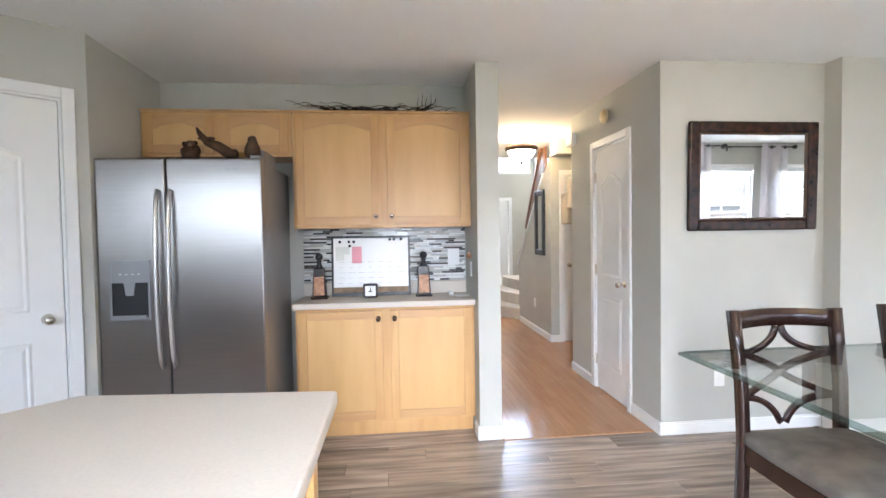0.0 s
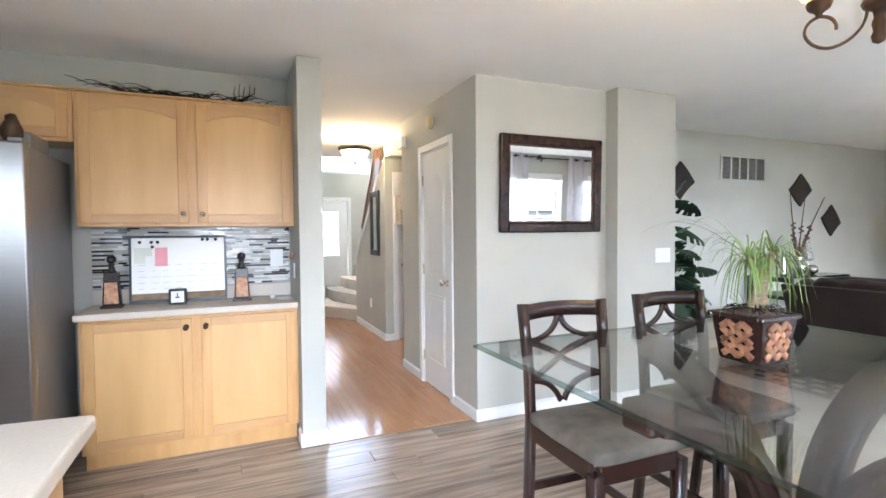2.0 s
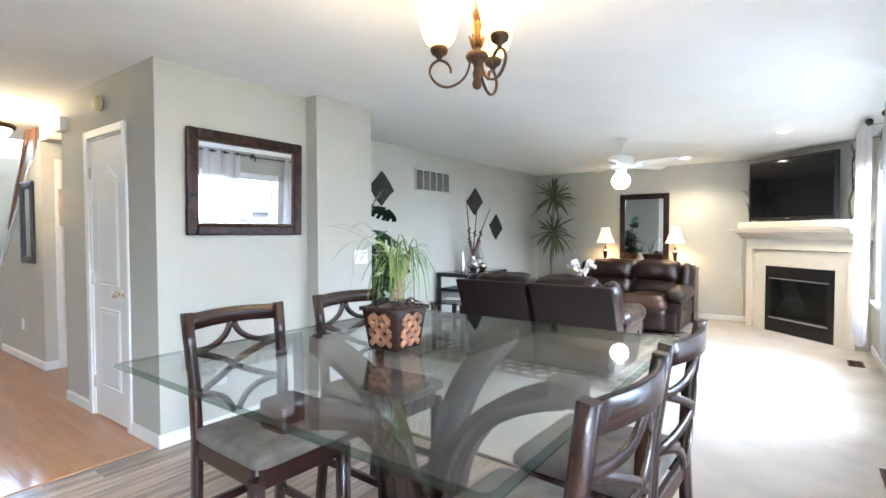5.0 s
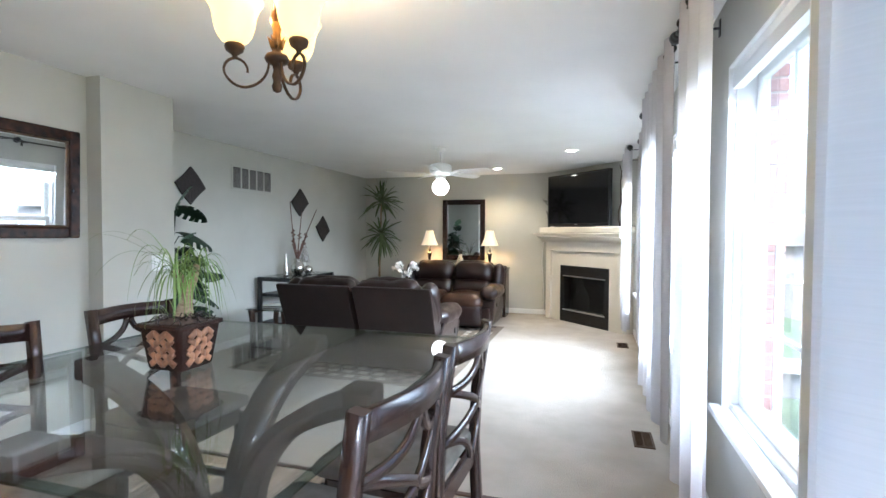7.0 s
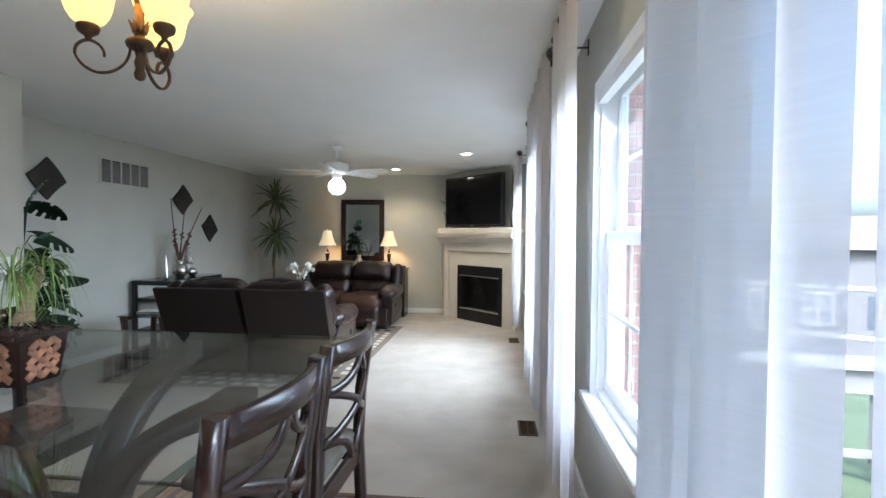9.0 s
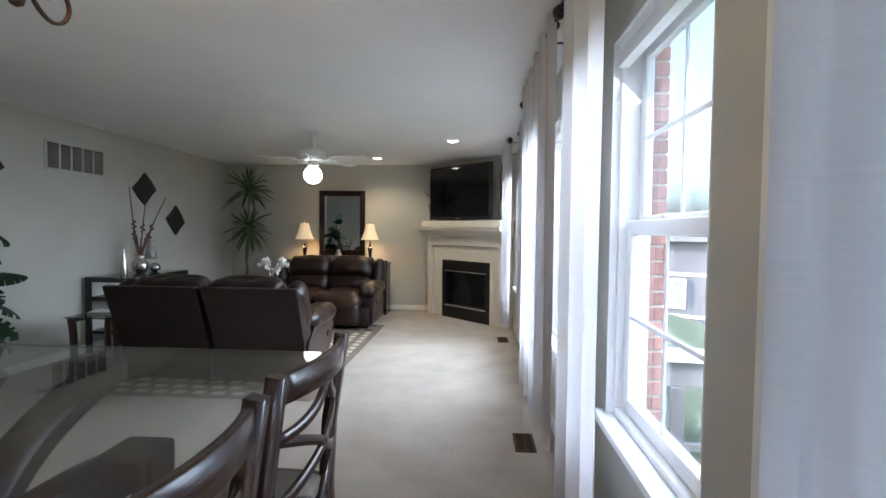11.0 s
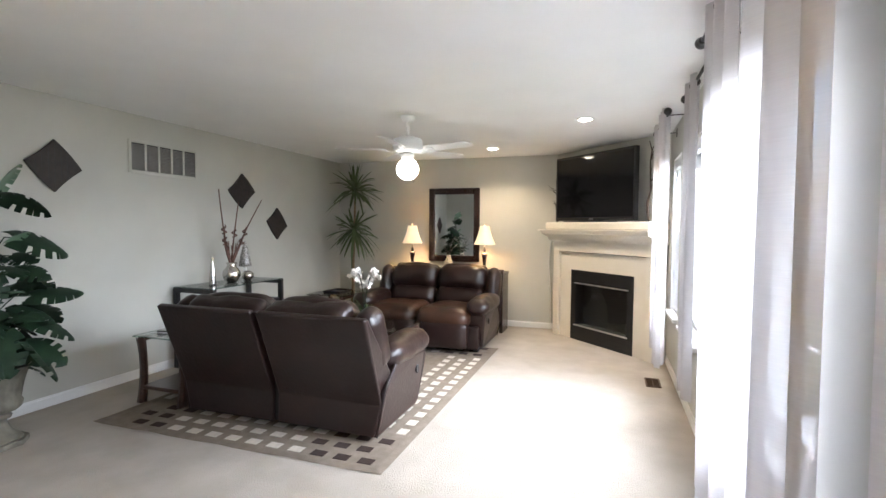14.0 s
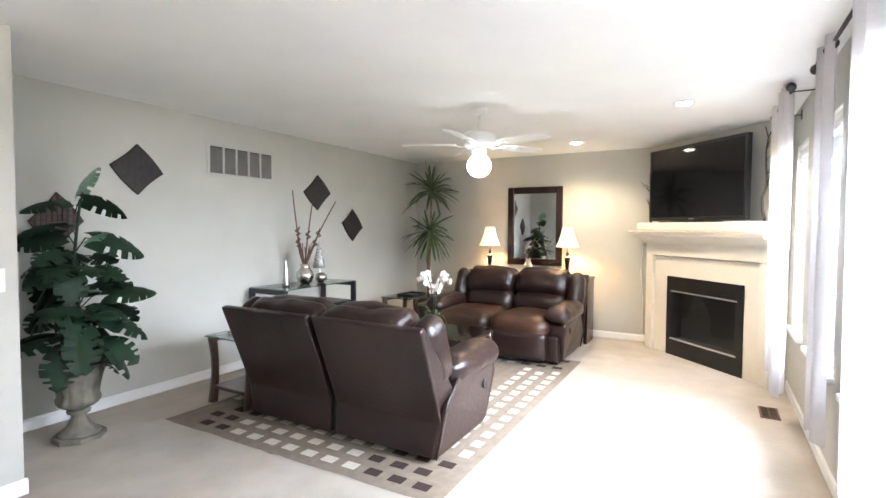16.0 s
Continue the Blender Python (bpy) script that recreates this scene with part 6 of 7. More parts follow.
M_PLAQUE = node_mat("dark_plaque", (0.030, 0.022, 0.020), 0.6, scale=25, color2=(0.015, 0.012, 0.011), bump=0.3, bump_scale=60)
M_PLAQUE_RED = node_mat("rust_plaque", (0.085, 0.035, 0.022), 0.6, scale=25, color2=(0.035, 0.018, 0.014), bump=0.3, bump_scale=60)
wall_diamond(4.065, 1.460, 0.345, 0.415, 0.0, M_PLAQUE_RED, "rust-brown latticed diamond plaque on the wall", True)
wall_diamond(4.637, 1.888, 0.425, 0.412, -0.018, M_PLAQUE, "dark brown tilted square plaque on the wall")
wall_diamond(6.715, 1.835, 0.445, 0.412, 0.0, M_PLAQUE, "dark brown diamond plaque above the console")
wall_diamond(7.360, 1.455, 0.41, 0.412, -0.034, M_PLAQUE, "dark brown diamond plaque beside the twigs")

# return-air grille
gr = thing("air_vent", "white framed return-air grille with grey louvres", "air vent", Matrix.Translation((5.275, Y_LIV, 1.905)))
GW, GH = 0.79, 0.305
M_LOUVRE = node_mat("grey_louvre", (0.26, 0.25, 0.24), 0.6, scale=10)
part("frame", join(box(0, -0.012, 0, 0.032, 0, GH, 0.003, 1), box(GW - 0.032, -0.012, 0, GW, 0, GH, 0.003, 1), box(0.032, -0.012, GH - 0.028, GW - 0.032, 0, GH, 0.003, 1), box(0.032, -0.012, 0, GW - 0.032, 0, 0.028, 0.003, 1)), M_WALL, gr)
# black sheet paints the darkness of the duct behind the louvres
part("duct_shade", box(0.032, -0.003, 0.028, GW - 0.032, -0.001, GH - 0.028), M_BLACK, gr)
for i in range(1, 5):
    x = 0.032 + (GW - 0.064) * i / 5
    part("divider", box(x - 0.011, -0.012, 0.028, x + 0.011, 0, GH - 0.028, 0.002, 1), M_WALL, gr)
for i in range(17):
    z = 0.034 + i * 0.0142
    part("slat", moved(box(0.032, -0.0012, -0.007, GW - 0.032, 0.0012, 0.007), Matrix.Translation((0, -0.0065, z)) @ Matrix.Rotation(radians(-38), 4, "X")), M_LOUVRE, gr)


# monstera in a stone urn
urn = thing("urn_planter", "weathered grey cast-stone urn with fluted bowl", "urn", Matrix.Translation((3.985, 3.47, 0)))
def fluted(profile, seg=48, flutes=16, depth=0.05, z_lo=0.0, z_hi=1.0):
    bm = lathe(profile, seg)
    for v in bm.verts:
        if z_lo < v.co.z < z_hi:
            a = math.atan2(v.co.y, v.co.x)
            k = 1 + depth * math.cos(a * flutes)
            v.co.x, v.co.y = v.co.x * k, v.co.y * k
    return bm


part("foot", prism([(0.155 * math.cos(radians(22.5 + 45 * i)), 0.155 * math.sin(radians(22.5 + 45 * i))) for i in range(8)], 0, 0.035, "z", 0.006), M_STONE, urn)
part("stem", fluted([(0.125, 0.035), (0.115, 0.05), (0.07, 0.09), (0.045, 0.14), (0.042, 0.165), (0.065, 0.175), (0.070, 0.190), (0.055, 0.205)], 48, 12, 0.03, 0.06, 0.16), M_STONE, urn)
part("bowl", fluted([(0.05, 0.205), (0.095, 0.222), (0.120, 0.245), (0.126, 0.275), (0.116, 0.300), (0.124, 0.36), (0.140, 0.43), (0.165, 0.490), (0.176, 0.500), (0.176, 0.512), (0.150, 0.510), (0.135, 0.46), (0.001, 0.45)], 64, 14, 0.035, 0.23, 0.48), M_STONE, urn)


def monstera_leaf(bm, base, ang, pitch, size, rnd):
    """A heart-shaped leaf, cupped along its rib, with a few deep splits at its sides, added to bm."""
    m = Matrix.Translation(base) @ Matrix.Rotation(ang, 4, "Z") @ Matrix.Rotation(-pitch, 4, "Y") @ Matrix.Rotation(rnd.uniform(-0.6, 0.6), 4, "X")
    n, droop = 15, rnd.uniform(0.12, 0.35)
    def at(f, g):
        ww = 0.50 * size * (math.sin(math.pi * min(1.0, f * 0.86 + 0.14)) ** 0.7)
        x = size * (f + 0.10 * abs(g) * (f - 0.35)) - 0.16 * size * abs(g) * (1 - f) ** 2
        return m @ Vector((x, g * ww, size * (0.10 * abs(g) - 0.16 * g * g - droop * f * f)))
    rib = [bm.verts.new(at(i / n, 0)) for i in range(n + 1)]
    for s in (-1, 1):
        half = [bm.verts.new(at(i / n, s * 0.52)) for i in range(n + 1)]
        for i in range(n):
            bm.faces.new((rib[i], rib[i + 1], half[i + 1], half[i])).smooth = True
            cut = i in (4, 7, 10, 12) and rnd.random() < 0.6
            if not cut:
                a, b = bm.verts.new(at(i / n, s)), bm.verts.new(at((i + (0.75 if i in (3, 6, 9, 11) else 1.0)) / n, s))
                bm.faces.new((half[i], half[i + 1], b, a)).smooth = True


mon = thing("monstera_plant", "tall dark green split-leaf plant in the stone urn", "plant", Matrix.Translation((3.985, 3.47, 0.47)))
rnd = random.Random(21)
stalk = tube([(0.0, 0, -0.02), (0.02, 0.0, 0.35), (-0.01, 0, 0.70), (0.03, 0, 1.05), (0.05, -0.01, 1.18)], [0.014, 0.012, 0.011, 0.009, 0.006], 8)
leaves = bmesh.new()
M_LEAF_PALE = node_mat("pale_leaf", (0.14, 0.22, 0.14), 0.45, scale=10, color2=(0.08, 0.15, 0.09))
for i in range(50):
    h = rnd.uniform(0.0, 0.66)
    a = rnd.uniform(0, 2 * math.pi)
    ln = rnd.uniform(0.05, 0.20) * (1.1 - 0.5 * h)
    b = Vector((0.01, 0, h + 0.08))
    tip = b + Vector((ln * math.cos(a), ln * math.sin(a) * 0.9, rnd.uniform(0.0, 0.14)))
    stalk = join(stalk, tube([b - Vector((0, 0, 0.04)), b.lerp(tip, 0.5) + Vector((0, 0, 0.03)), tip], 0.004, 5))
    monstera_leaf(leaves, tip, a, rnd.uniform(-1.25, 0.2), rnd.uniform(0.17, 0.27), rnd)
for h, a, ln, sz in ((0.84, -0.35, 0.10, 0.30), (0.86, 2.6, 0.08, 0.24), (0.94, 2.2, 0.10, 0.26), (1.08, 2.9, 0.06, 0.22), (1.10, -0.5, 0.05, 0.24), (0.72, 0.3, 0.12, 0.18), (0.76, 3.6, 0.12, 0.19), (0.66, -1.6, 0.10, 0.18), (0.05, -0.5, 0.18, 0.16), (0.02, -1.2, 0.16, 0.15)):
    b = Vector((0.01, 0, h))
    tip = b + Vector((ln * math.cos(a), ln * math.sin(a), 0.03))
    stalk = join(stalk, tube([b - Vector((0, 0, 0.05)), b.lerp(tip, 0.5) + Vector((0, 0, 0.02)), tip], 0.004, 5))
    monstera_leaf(leaves, tip, a, -0.15, sz, rnd)
part("stalk", stalk, M_LEAF, mon)
part("leaves", leaves, M_LEAF, mon, "dark green split leaves")
pale = bmesh.new()
monstera_leaf(pale, Vector((0.03, -0.02, 1.16)), -1.2, 1.15, 0.21, rnd)
monstera_leaf(pale, Vector((0.02, -0.09, 0.52)), -1.4, 0.4, 0.11, rnd)
monstera_leaf(pale, Vector((0.05, -0.06, 0.84)), -0.9, 0.7, 0.13, rnd)
part("young_leaves", pale, M_LEAF_PALE, mon, "paler young leaves")

# corner dracaena with two crowns
dra = thing("corner_palm", "tall artificial palm with two leafy crowns", "plant", Matrix.Translation((8.55, 3.42, 0)))
part("pot", lathe([(0.13, 0), (0.16, 0.14), (0.175, 0.28), (0.16, 0.29), (0.001, 0.27)], 28), M_BLACK, dra)
part("trunk", tube([(0, 0, 0.25), (0.01, 0.01, 0.8), (-0.15, -0.10, 1.37)], [0.022, 0.018, 0.014], 8), M_BARK, dra)
part("trunk", tube([(0.02, 0.03, 0.25), (0.05, 0.02, 1.1), (0.0, -0.03, 1.95)], [0.022, 0.018, 0.014], 8), M_BARK, dra)
rnd = random.Random(5)
for cx, cy, cz, L, n, low, high in ((-0.15, -0.10, 1.37, 0.46, 60, -1.05, 1.15), (0.0, -0.03, 1.98, 0.46, 58, -0.4, 1.42)):
    bm = bmesh.new()
    for i in range(n):
        lift = rnd.uniform(low, high)
        reach = L * rnd.uniform(0.8, 1.1)
        strap_leaf(bm, (cx, cy, cz + rnd.uniform(-0.06, 0.05)), i * 2.399 + rnd.uniform(-0.3, 0.3), reach * math.cos(lift), math.tan(lift), rnd.uniform(0.15, 0.65), rnd.uniform(0.026, 0.038), 9, rnd.uniform(-0.7, 0.7))
    for v in bm.verts:
        v.co.x, v.co.y = min(v.co.x, 0.40), min(v.co.y, 0.46)
    part("crown", bm, M_PALM, dra, "crown of long dark green strap leaves")

# sofa table, lamps, vase and mirror on the east wall
st = thing("sofa_table", "black narrow table behind the far loveseat", "table")
SX0, SX1, SY0, SY1, SZ = 8.42, 8.80, 1.09, 2.78, 0.815
part("tabletop", box(SX0, SY0, SZ - 0.035, SX1, SY1, SZ, 0.005), M_ESPRESSO, st)
for y0 in (SY0 + 0.01, SY1 - 0.055):
    part("end_panel", box(SX0 + 0.01, y0, 0, SX1 - 0.01, y0 + 0.045, SZ - 0.036, 0.003, 1), M_ESPRESSO, st)
part("stretcher", box(SX1 - 0.09, SY0 + 0.06, 0.40, SX1 - 0.05, SY1 - 0.06, 0.44), M_ESPRESSO, st)


def table_lamp(x, y):
    l = thing("table_lamp", "lit table lamp with cream bell shade, dark base", "lamp", Matrix.Translation((x, y, SZ)), "pair of lamps by the mirror")
    part("base", lathe([(0.075, 0), (0.075, 0.015), (0.045, 0.03), (0.025, 0.05), (0.022, 0.10), (0.032, 0.18), (0.042, 0.235), (0.036, 0.25), (0.018, 0.262), (0.022, 0.285), (0.012, 0.31), (0.010, 0.35)], 24), M_ESPRESSO, l)
    part("collar", lathe([(0.044, 0.232), (0.046, 0.240), (0.040, 0.250), (0.030, 0.254)], 24), M_SILVER, l)
    seg, prof = 40, [(0.148, 0.372), (0.122, 0.43), (0.096, 0.50), (0.077, 0.57), (0.066, 0.628)]
    bm = bmesh.new()
    rings = [[bm.verts.new((r * (1 + 0.012 * math.cos(20 * 2 * math.pi * i / seg)) * math.cos(2 * math.pi * i / seg), r * (1 + 0.012 * math.cos(20 * 2 * math.pi * i / seg)) * math.sin(2 * math.pi * i / seg), z)) for i in range(seg)] for r, z in prof]
    for a, b in zip(rings, rings[1:]):
        for i in range(seg):
            bm.faces.new((a[i], a[(i + 1) % seg], b[(i + 1) % seg], b[i])).smooth = True
    part("shade", bm, M_SHADE, l, "glowing pleated cream shade")
    part("finial", lathe([(0.004, 0.60), (0.004, 0.635), (0.010, 0.645), (0.004, 0.66), (0.001, 0.662)], 12), M_SILVER, l)
    part("harp", join(tube([(-0.069, 0, 0.622), (0.069, 0, 0.622)], 0.003, 6), tube([(0, 0, 0.35), (0, 0, 0.625)], 0.004, 6)), M_SILVER, l)
    bulb("lamp_bulb", (x, y, SZ + 0.50), 1.25, (1.0, 0.72, 0.40), 0.03)


table_lamp(8.66, 1.415)
table_lamp(8.66, 2.505)
single("silver_vase", lathe([(0.045, 0), (0.065, 0.03), (0.072, 0.08), (0.050, 0.14), (0.030, 0.17), (0.034, 0.21), (0.028, 0.21), (0.001, 0.18)], 24), M_SPECKLE, "speckled silver vase on the sofa table", "vase", Matrix.Translation((8.62, 1.93, SZ)))
fan_twigs = None
rnd = random.Random(4)
for i in range(14):
    a, l = rnd.uniform(0, 6.28), rnd.uniform(0.18, 0.34)
    t = tube([(8.62, 1.93, SZ + 0.18), (8.62 + 0.03 * math.cos(a), 1.93 + 0.06 * math.sin(a), SZ + 0.18 + l * 0.6), (8.62 + 0.07 * math.cos(a), 1.93 + 0.18 * math.sin(a), SZ + 0.18 + l)], [0.003, 0.0022, 0.001], 4)
    fan_twigs = t if fan_twigs is None else join(fan_twigs, t)
single("dry_twigs", fan_twigs, M_SILVER, "thin pale twigs standing in the silver vase", "twigs")
framed_mirror("wall_mirror", Matrix.Translation((X_FAR, 2.352, 0.912)) @ Matrix.Rotation(radians(-90), 4, "Z"), 0.788, 1.092, 0.092, M_ESPRESSO, "tall mirror in a wide dark wooden frame", 0.035)

# ---- corner fireplace (built in the slanted wall's own axes) ----
fp = thing("fireplace", "cream painted corner fireplace surround with mantel", "fireplace", DIAG)
FA, FB, FH = 0.02, 1.655, 1.255
BX0, BX1, BZ = 0.315, 1.335, 0.893
part("facing", box(FA + 0.11, 0, 0, BX0, 0.160, 1.11), M_FIREPLACE, fp, "smooth cream facing")
part("facing", box(BX1, 0, 0, FB - 0.11, 0.160, 1.11), M_FIREPLACE, fp, "smooth cream facing")
part("facing", box(BX0, 0, BZ, BX1, 0.160, 1.11), M_FIREPLACE, fp, "smooth cream facing")
part("leg", box(FA, 0, 0, FA + 0.11, 0.200, 1.12, 0.004), M_FIREPLACE, fp)
part("leg", box(FB - 0.11, 0, 0, FB, 0.200, 1.12, 0.004), M_FIREPLACE, fp)
part("header", box(FA, 0, 1.122, FB, 0.200, FH, 0.004), M_FIREPLACE, fp)
crown = [(0.0, FH), (0.20, FH), (0.215, 1.285), (0.245, 1.31), (0.29, 1.335), (0.32, 1.345), (0.335, 1.352), (0.335, 1.385), (0.0, 1.385)]
part("crown_moulding", prism(crown, FA - 0.035, FB + 0.10, "x"), M_FIREPLACE, fp)
part("mantel_shelf", join(box(FA - 0.045, 0, 1.386, FB + 0.16, 0.355, 1.402, 0.003, 1)), M_FIREPLACE, fp)
part("mantel_riser", box(FA - 0.03, 0, 1.403, FB + 0.06, 0.305, 1.500, 0.02), M_FIREPLACE, fp)
fbx = part("firebox", join(box(BX0, 0.02, 0.0, BX0 + 0.09, 0.168, BZ), box(BX1 - 0.09, 0.02, 0.0, BX1, 0.168, BZ), box(BX0 + 0.09, 0.02, BZ - 0.16, BX1 - 0.09, 0.168, BZ), box(BX0 + 0.09, 0.02, 0.0, BX1 - 0.09, 0.168, 0.19)), M_BLACK, fp, "black metal firebox front")
part("firebox_back", box(BX0 + 0.09, 0.02, 0.19, BX1 - 0.09, 0.03, BZ - 0.16), M_BLACK, fbx)
part("fire_glass", box(BX0 + 0.092, 0.128, 0.192, BX1 - 0.092, 0.132, BZ - 0.162), M_GLASS, fbx)
part("chrome_bar", box(BX0 + 0.07, 0.160, BZ - 0.172, BX1 - 0.07, 0.178, BZ - 0.158), M_STEEL_BRIGHT, fbx, "thin bright metal bar")
part("chrome_bar", box(BX0 + 0.07, 0.160, 0.182, BX1 - 0.07, 0.180, 0.198), M_STEEL_BRIGHT, fbx, "thin bright metal bar")
for i in range(5):
    part("louvre", box(BX0 + 0.03, 0.168, 0.04 + i * 0.026, BX1 - 0.03, 0.172, 0.05 + i * 0.026), M_BLACK, fbx)
    part("louvre", box(BX0 + 0.03, 0.168, BZ - 0.135 + i * 0.024, BX1 - 0.03, 0.172, BZ - 0.125 + i * 0.024), M_BLACK, fbx)

tv = thing("television", "large black flat television standing on the mantel", "television", DIAG)
TA, TB = 0.240, 1.550
part("bezel", join(box(TA, 0.20, 1.518, TA + 0.025, 0.262, 2.322, 0.004, 1), box(TB - 0.025, 0.20, 1.518, TB, 0.262, 2.322, 0.004, 1), box(TA + 0.025, 0.20, 2.296, TB - 0.025, 0.262, 2.322, 0.004, 1), box(TA + 0.025, 0.20, 1.518, TB - 0.025, 0.262, 1.556, 0.004, 1)), M_BLACK, tv)
part("screen", box(TA + 0.025, 0.205, 1.556, TB - 0.025, 0.256, 2.296), M_BLACK_GLOSS, tv, "switched-off glossy black screen")
part("back_cover", box(TA + 0.15, 0.13, 1.62, TB - 0.15, 0.199, 2.20, 0.02), M_BLACK, tv)
part("stand", join(box(0.80, 0.18, 1.512, 1.18, 0.22, 1.60), box(0.62, 0.12, 1.500, 1.36, 0.29, 1.514, 0.004, 1)), M_BLACK, tv)
part("badge", box(0.86, 0.2625, 1.530, 0.93, 0.264, 1.542), M_STEEL_SIDE, tv)
M_BRANCH = node_mat("dry_branch", (0.075, 0.05, 0.036), 0.8, scale=30, color2=(0.035, 0.024, 0.018))
rnd = random.Random(31)
for x0, x1, lean in ((1.66, 1.62, 0.10), (0.14, 0.20, -0.08)):
    bm = None
    zt = 2.05 if x0 > 1 else 2.36
    main = [(x0 + rnd.uniform(-0.025, 0.025), 0.16, 1.502 + (zt - 1.502) * i / 8) for i in range(9)]
    bm = tube(main, [0.013 - 0.0011 * i for i in range(9)], 6)
    for k in range(12):
        p = Vector(main[rnd.randrange(2, 8)])
        a = rnd.uniform(-1, 1)
        q = p + Vector((lean * rnd.uniform(0.4, 1.6), rnd.uniform(-0.06, 0.05), rnd.uniform(0.0, 0.16)))
        bm = join(bm, tube([p, p.lerp(q, 0.5) + Vector((0, 0, 0.02)), q], [0.004, 0.003, 0.001], 4))
    single("mantel_branch", bm, M_BRANCH, "bare curly branch standing beside the television", "branch", DIAG)
cord = thing("cable", "thin white cable hanging beside the fireplace", "cable")
part("cord", tube([(8.962, 0.545, 1.36), (8.960, 0.541, 1.2), (8.958, 0.560, 0.9), (8.958, 0.530, 0.55), (8.962, 0.525, 0.30), (8.962, 0.52, 0.087)], 0.006, 6), M_WHITE, cord)

# ceiling fan
fan = thing("ceiling_fan", "white five-blade ceiling fan with lit globe", "ceiling fan", Matrix.Translation((6.160, 1.530, 0)))
part("canopy", lathe([(0.018, 2.385), (0.05, 2.392), (0.065, 2.42), (0.065, H)], 28), M_WHITE, fan)
part("downrod", lathe([(0.013, 2.24), (0.013, 2.39)], 16), M_WHITE, fan)
part("motor", lathe([(0.05, 2.105), (0.105, 2.115), (0.135, 2.14), (0.140, 2.175), (0.132, 2.19), (0.140, 2.20), (0.125, 2.232), (0.07, 2.25), (0.013, 2.255)], 36), M_WHITE, fan)
part("switch_housing", lathe([(0.045, 2.05), (0.06, 2.06), (0.062, 2.09), (0.05, 2.106)], 28), M_WHITE, fan)
part("globe", lathe([(0.001, 1.858), (0.035, 1.862), (0.068, 1.880), (0.094, 1.912), (0.104, 1.950), (0.098, 1.990), (0.076, 2.025), (0.050, 2.048), (0.040, 2.056)], 32), M_GLOBE, fan, "glowing white glass globe")
blade = prism([(0.20, -0.045), (0.30, -0.060), (0.60, -0.066), (0.645, -0.058), (0.665, -0.03), (0.665, 0.03), (0.645, 0.058), (0.60, 0.066), (0.30, 0.060), (0.20, 0.045)], -0.003, 0.003, "z", 0.0015)
blade_me = mesh_from(blade, "blade", M_WHITE)
iron_me = mesh_from(join(sweep([(0.10, 0, -0.01), (0.15, 0, -0.022), (0.21, 0, -0.006), (0.27, 0, -0.006)], [0.03, 0.022, 0.05, 0.06], 0.006, (0, 0, 1))), "blade_iron", M_WHITE)
for k in range(5):
    m = Matrix.Translation((0, 0, 2.135)) @ Matrix.Rotation(radians(-103 + 72 * k), 4, "Z") @ Matrix.Rotation(radians(-12), 4, "X")
    b = new("blade", blade_me)
    b.parent, b.matrix_basis = fan, m
    b2 = new("blade_iron", iron_me)
    b2.parent, b2.matrix_basis = fan, m
part("pull_chain", tube([(0.055, -0.02, 2.06), (0.075, -0.03, 1.98), (0.075, -0.03, 1.84)], 0.0018, 5), M_CHROME, fan)

# recessed downlights
for x, y in ((6.755, -0.005), (8.21, 1.21)):
    dl = thing("downlight", "lit recessed ceiling spot with white trim", "downlight", Matrix.Translation((x, y, H)), "recessed ceiling spots")
    part("trim_ring", lathe([(0.062, -0.004), (0.085, -0.006), (0.088, 0.0), (0.062, 0.0)], 32), M_WHITE, dl)
    part("lamp_face", lathe([(0.001, -0.012), (0.045, -0.010), (0.061, -0.003), (0.001, -0.002)], 32), M_BULB, dl, "glowing spot bulb")
    sp = new("downlight_beam", bpy.data.lights.new("downlight_beam", "SPOT"))
    sp.data.energy, sp.data.color, sp.data.spot_size, sp.data.spot_blend, sp.data.shadow_soft_size = 9, (1.0, 0.76, 0.48), radians(140), 0.6, 0.03
    sp.matrix_world = look((x, y, H - 0.02), (x, y, 0.0))

# floor registers
for x, y in ((3.715, -0.685), (6.69, -0.715)):
    fv = thing("floor_register", "brown metal floor register set in the carpet", "air vent", Matrix.Translation((x, y, 0)))
    part("frame", join(box(0, 0, 0, 0.27, 0.014, 0.008), box(0, 0.116, 0, 0.27, 0.13, 0.008), box(0, 0.014, 0, 0.014, 0.116, 0.008), box(0.256, 0.014, 0, 0.27, 0.116, 0.008)), M_REGISTER, fv)
    # flat black sheet paints the dark shaft below the slats
    part("well_shade", box(0.014, 0.014, 0.0005, 0.256, 0.116, 0.002), M_BLACK, fv)
    for i in range(12):
        part("slat", box(0.022 + i * 0.0195, 0.014, 0.002, 0.027 + i * 0.0195, 0.116, 0.007), M_REGISTER, fv)
    part("slat", box(0.014, 0.062, 0.0025, 0.256, 0.068, 0.0075), M_REGISTER, fv)

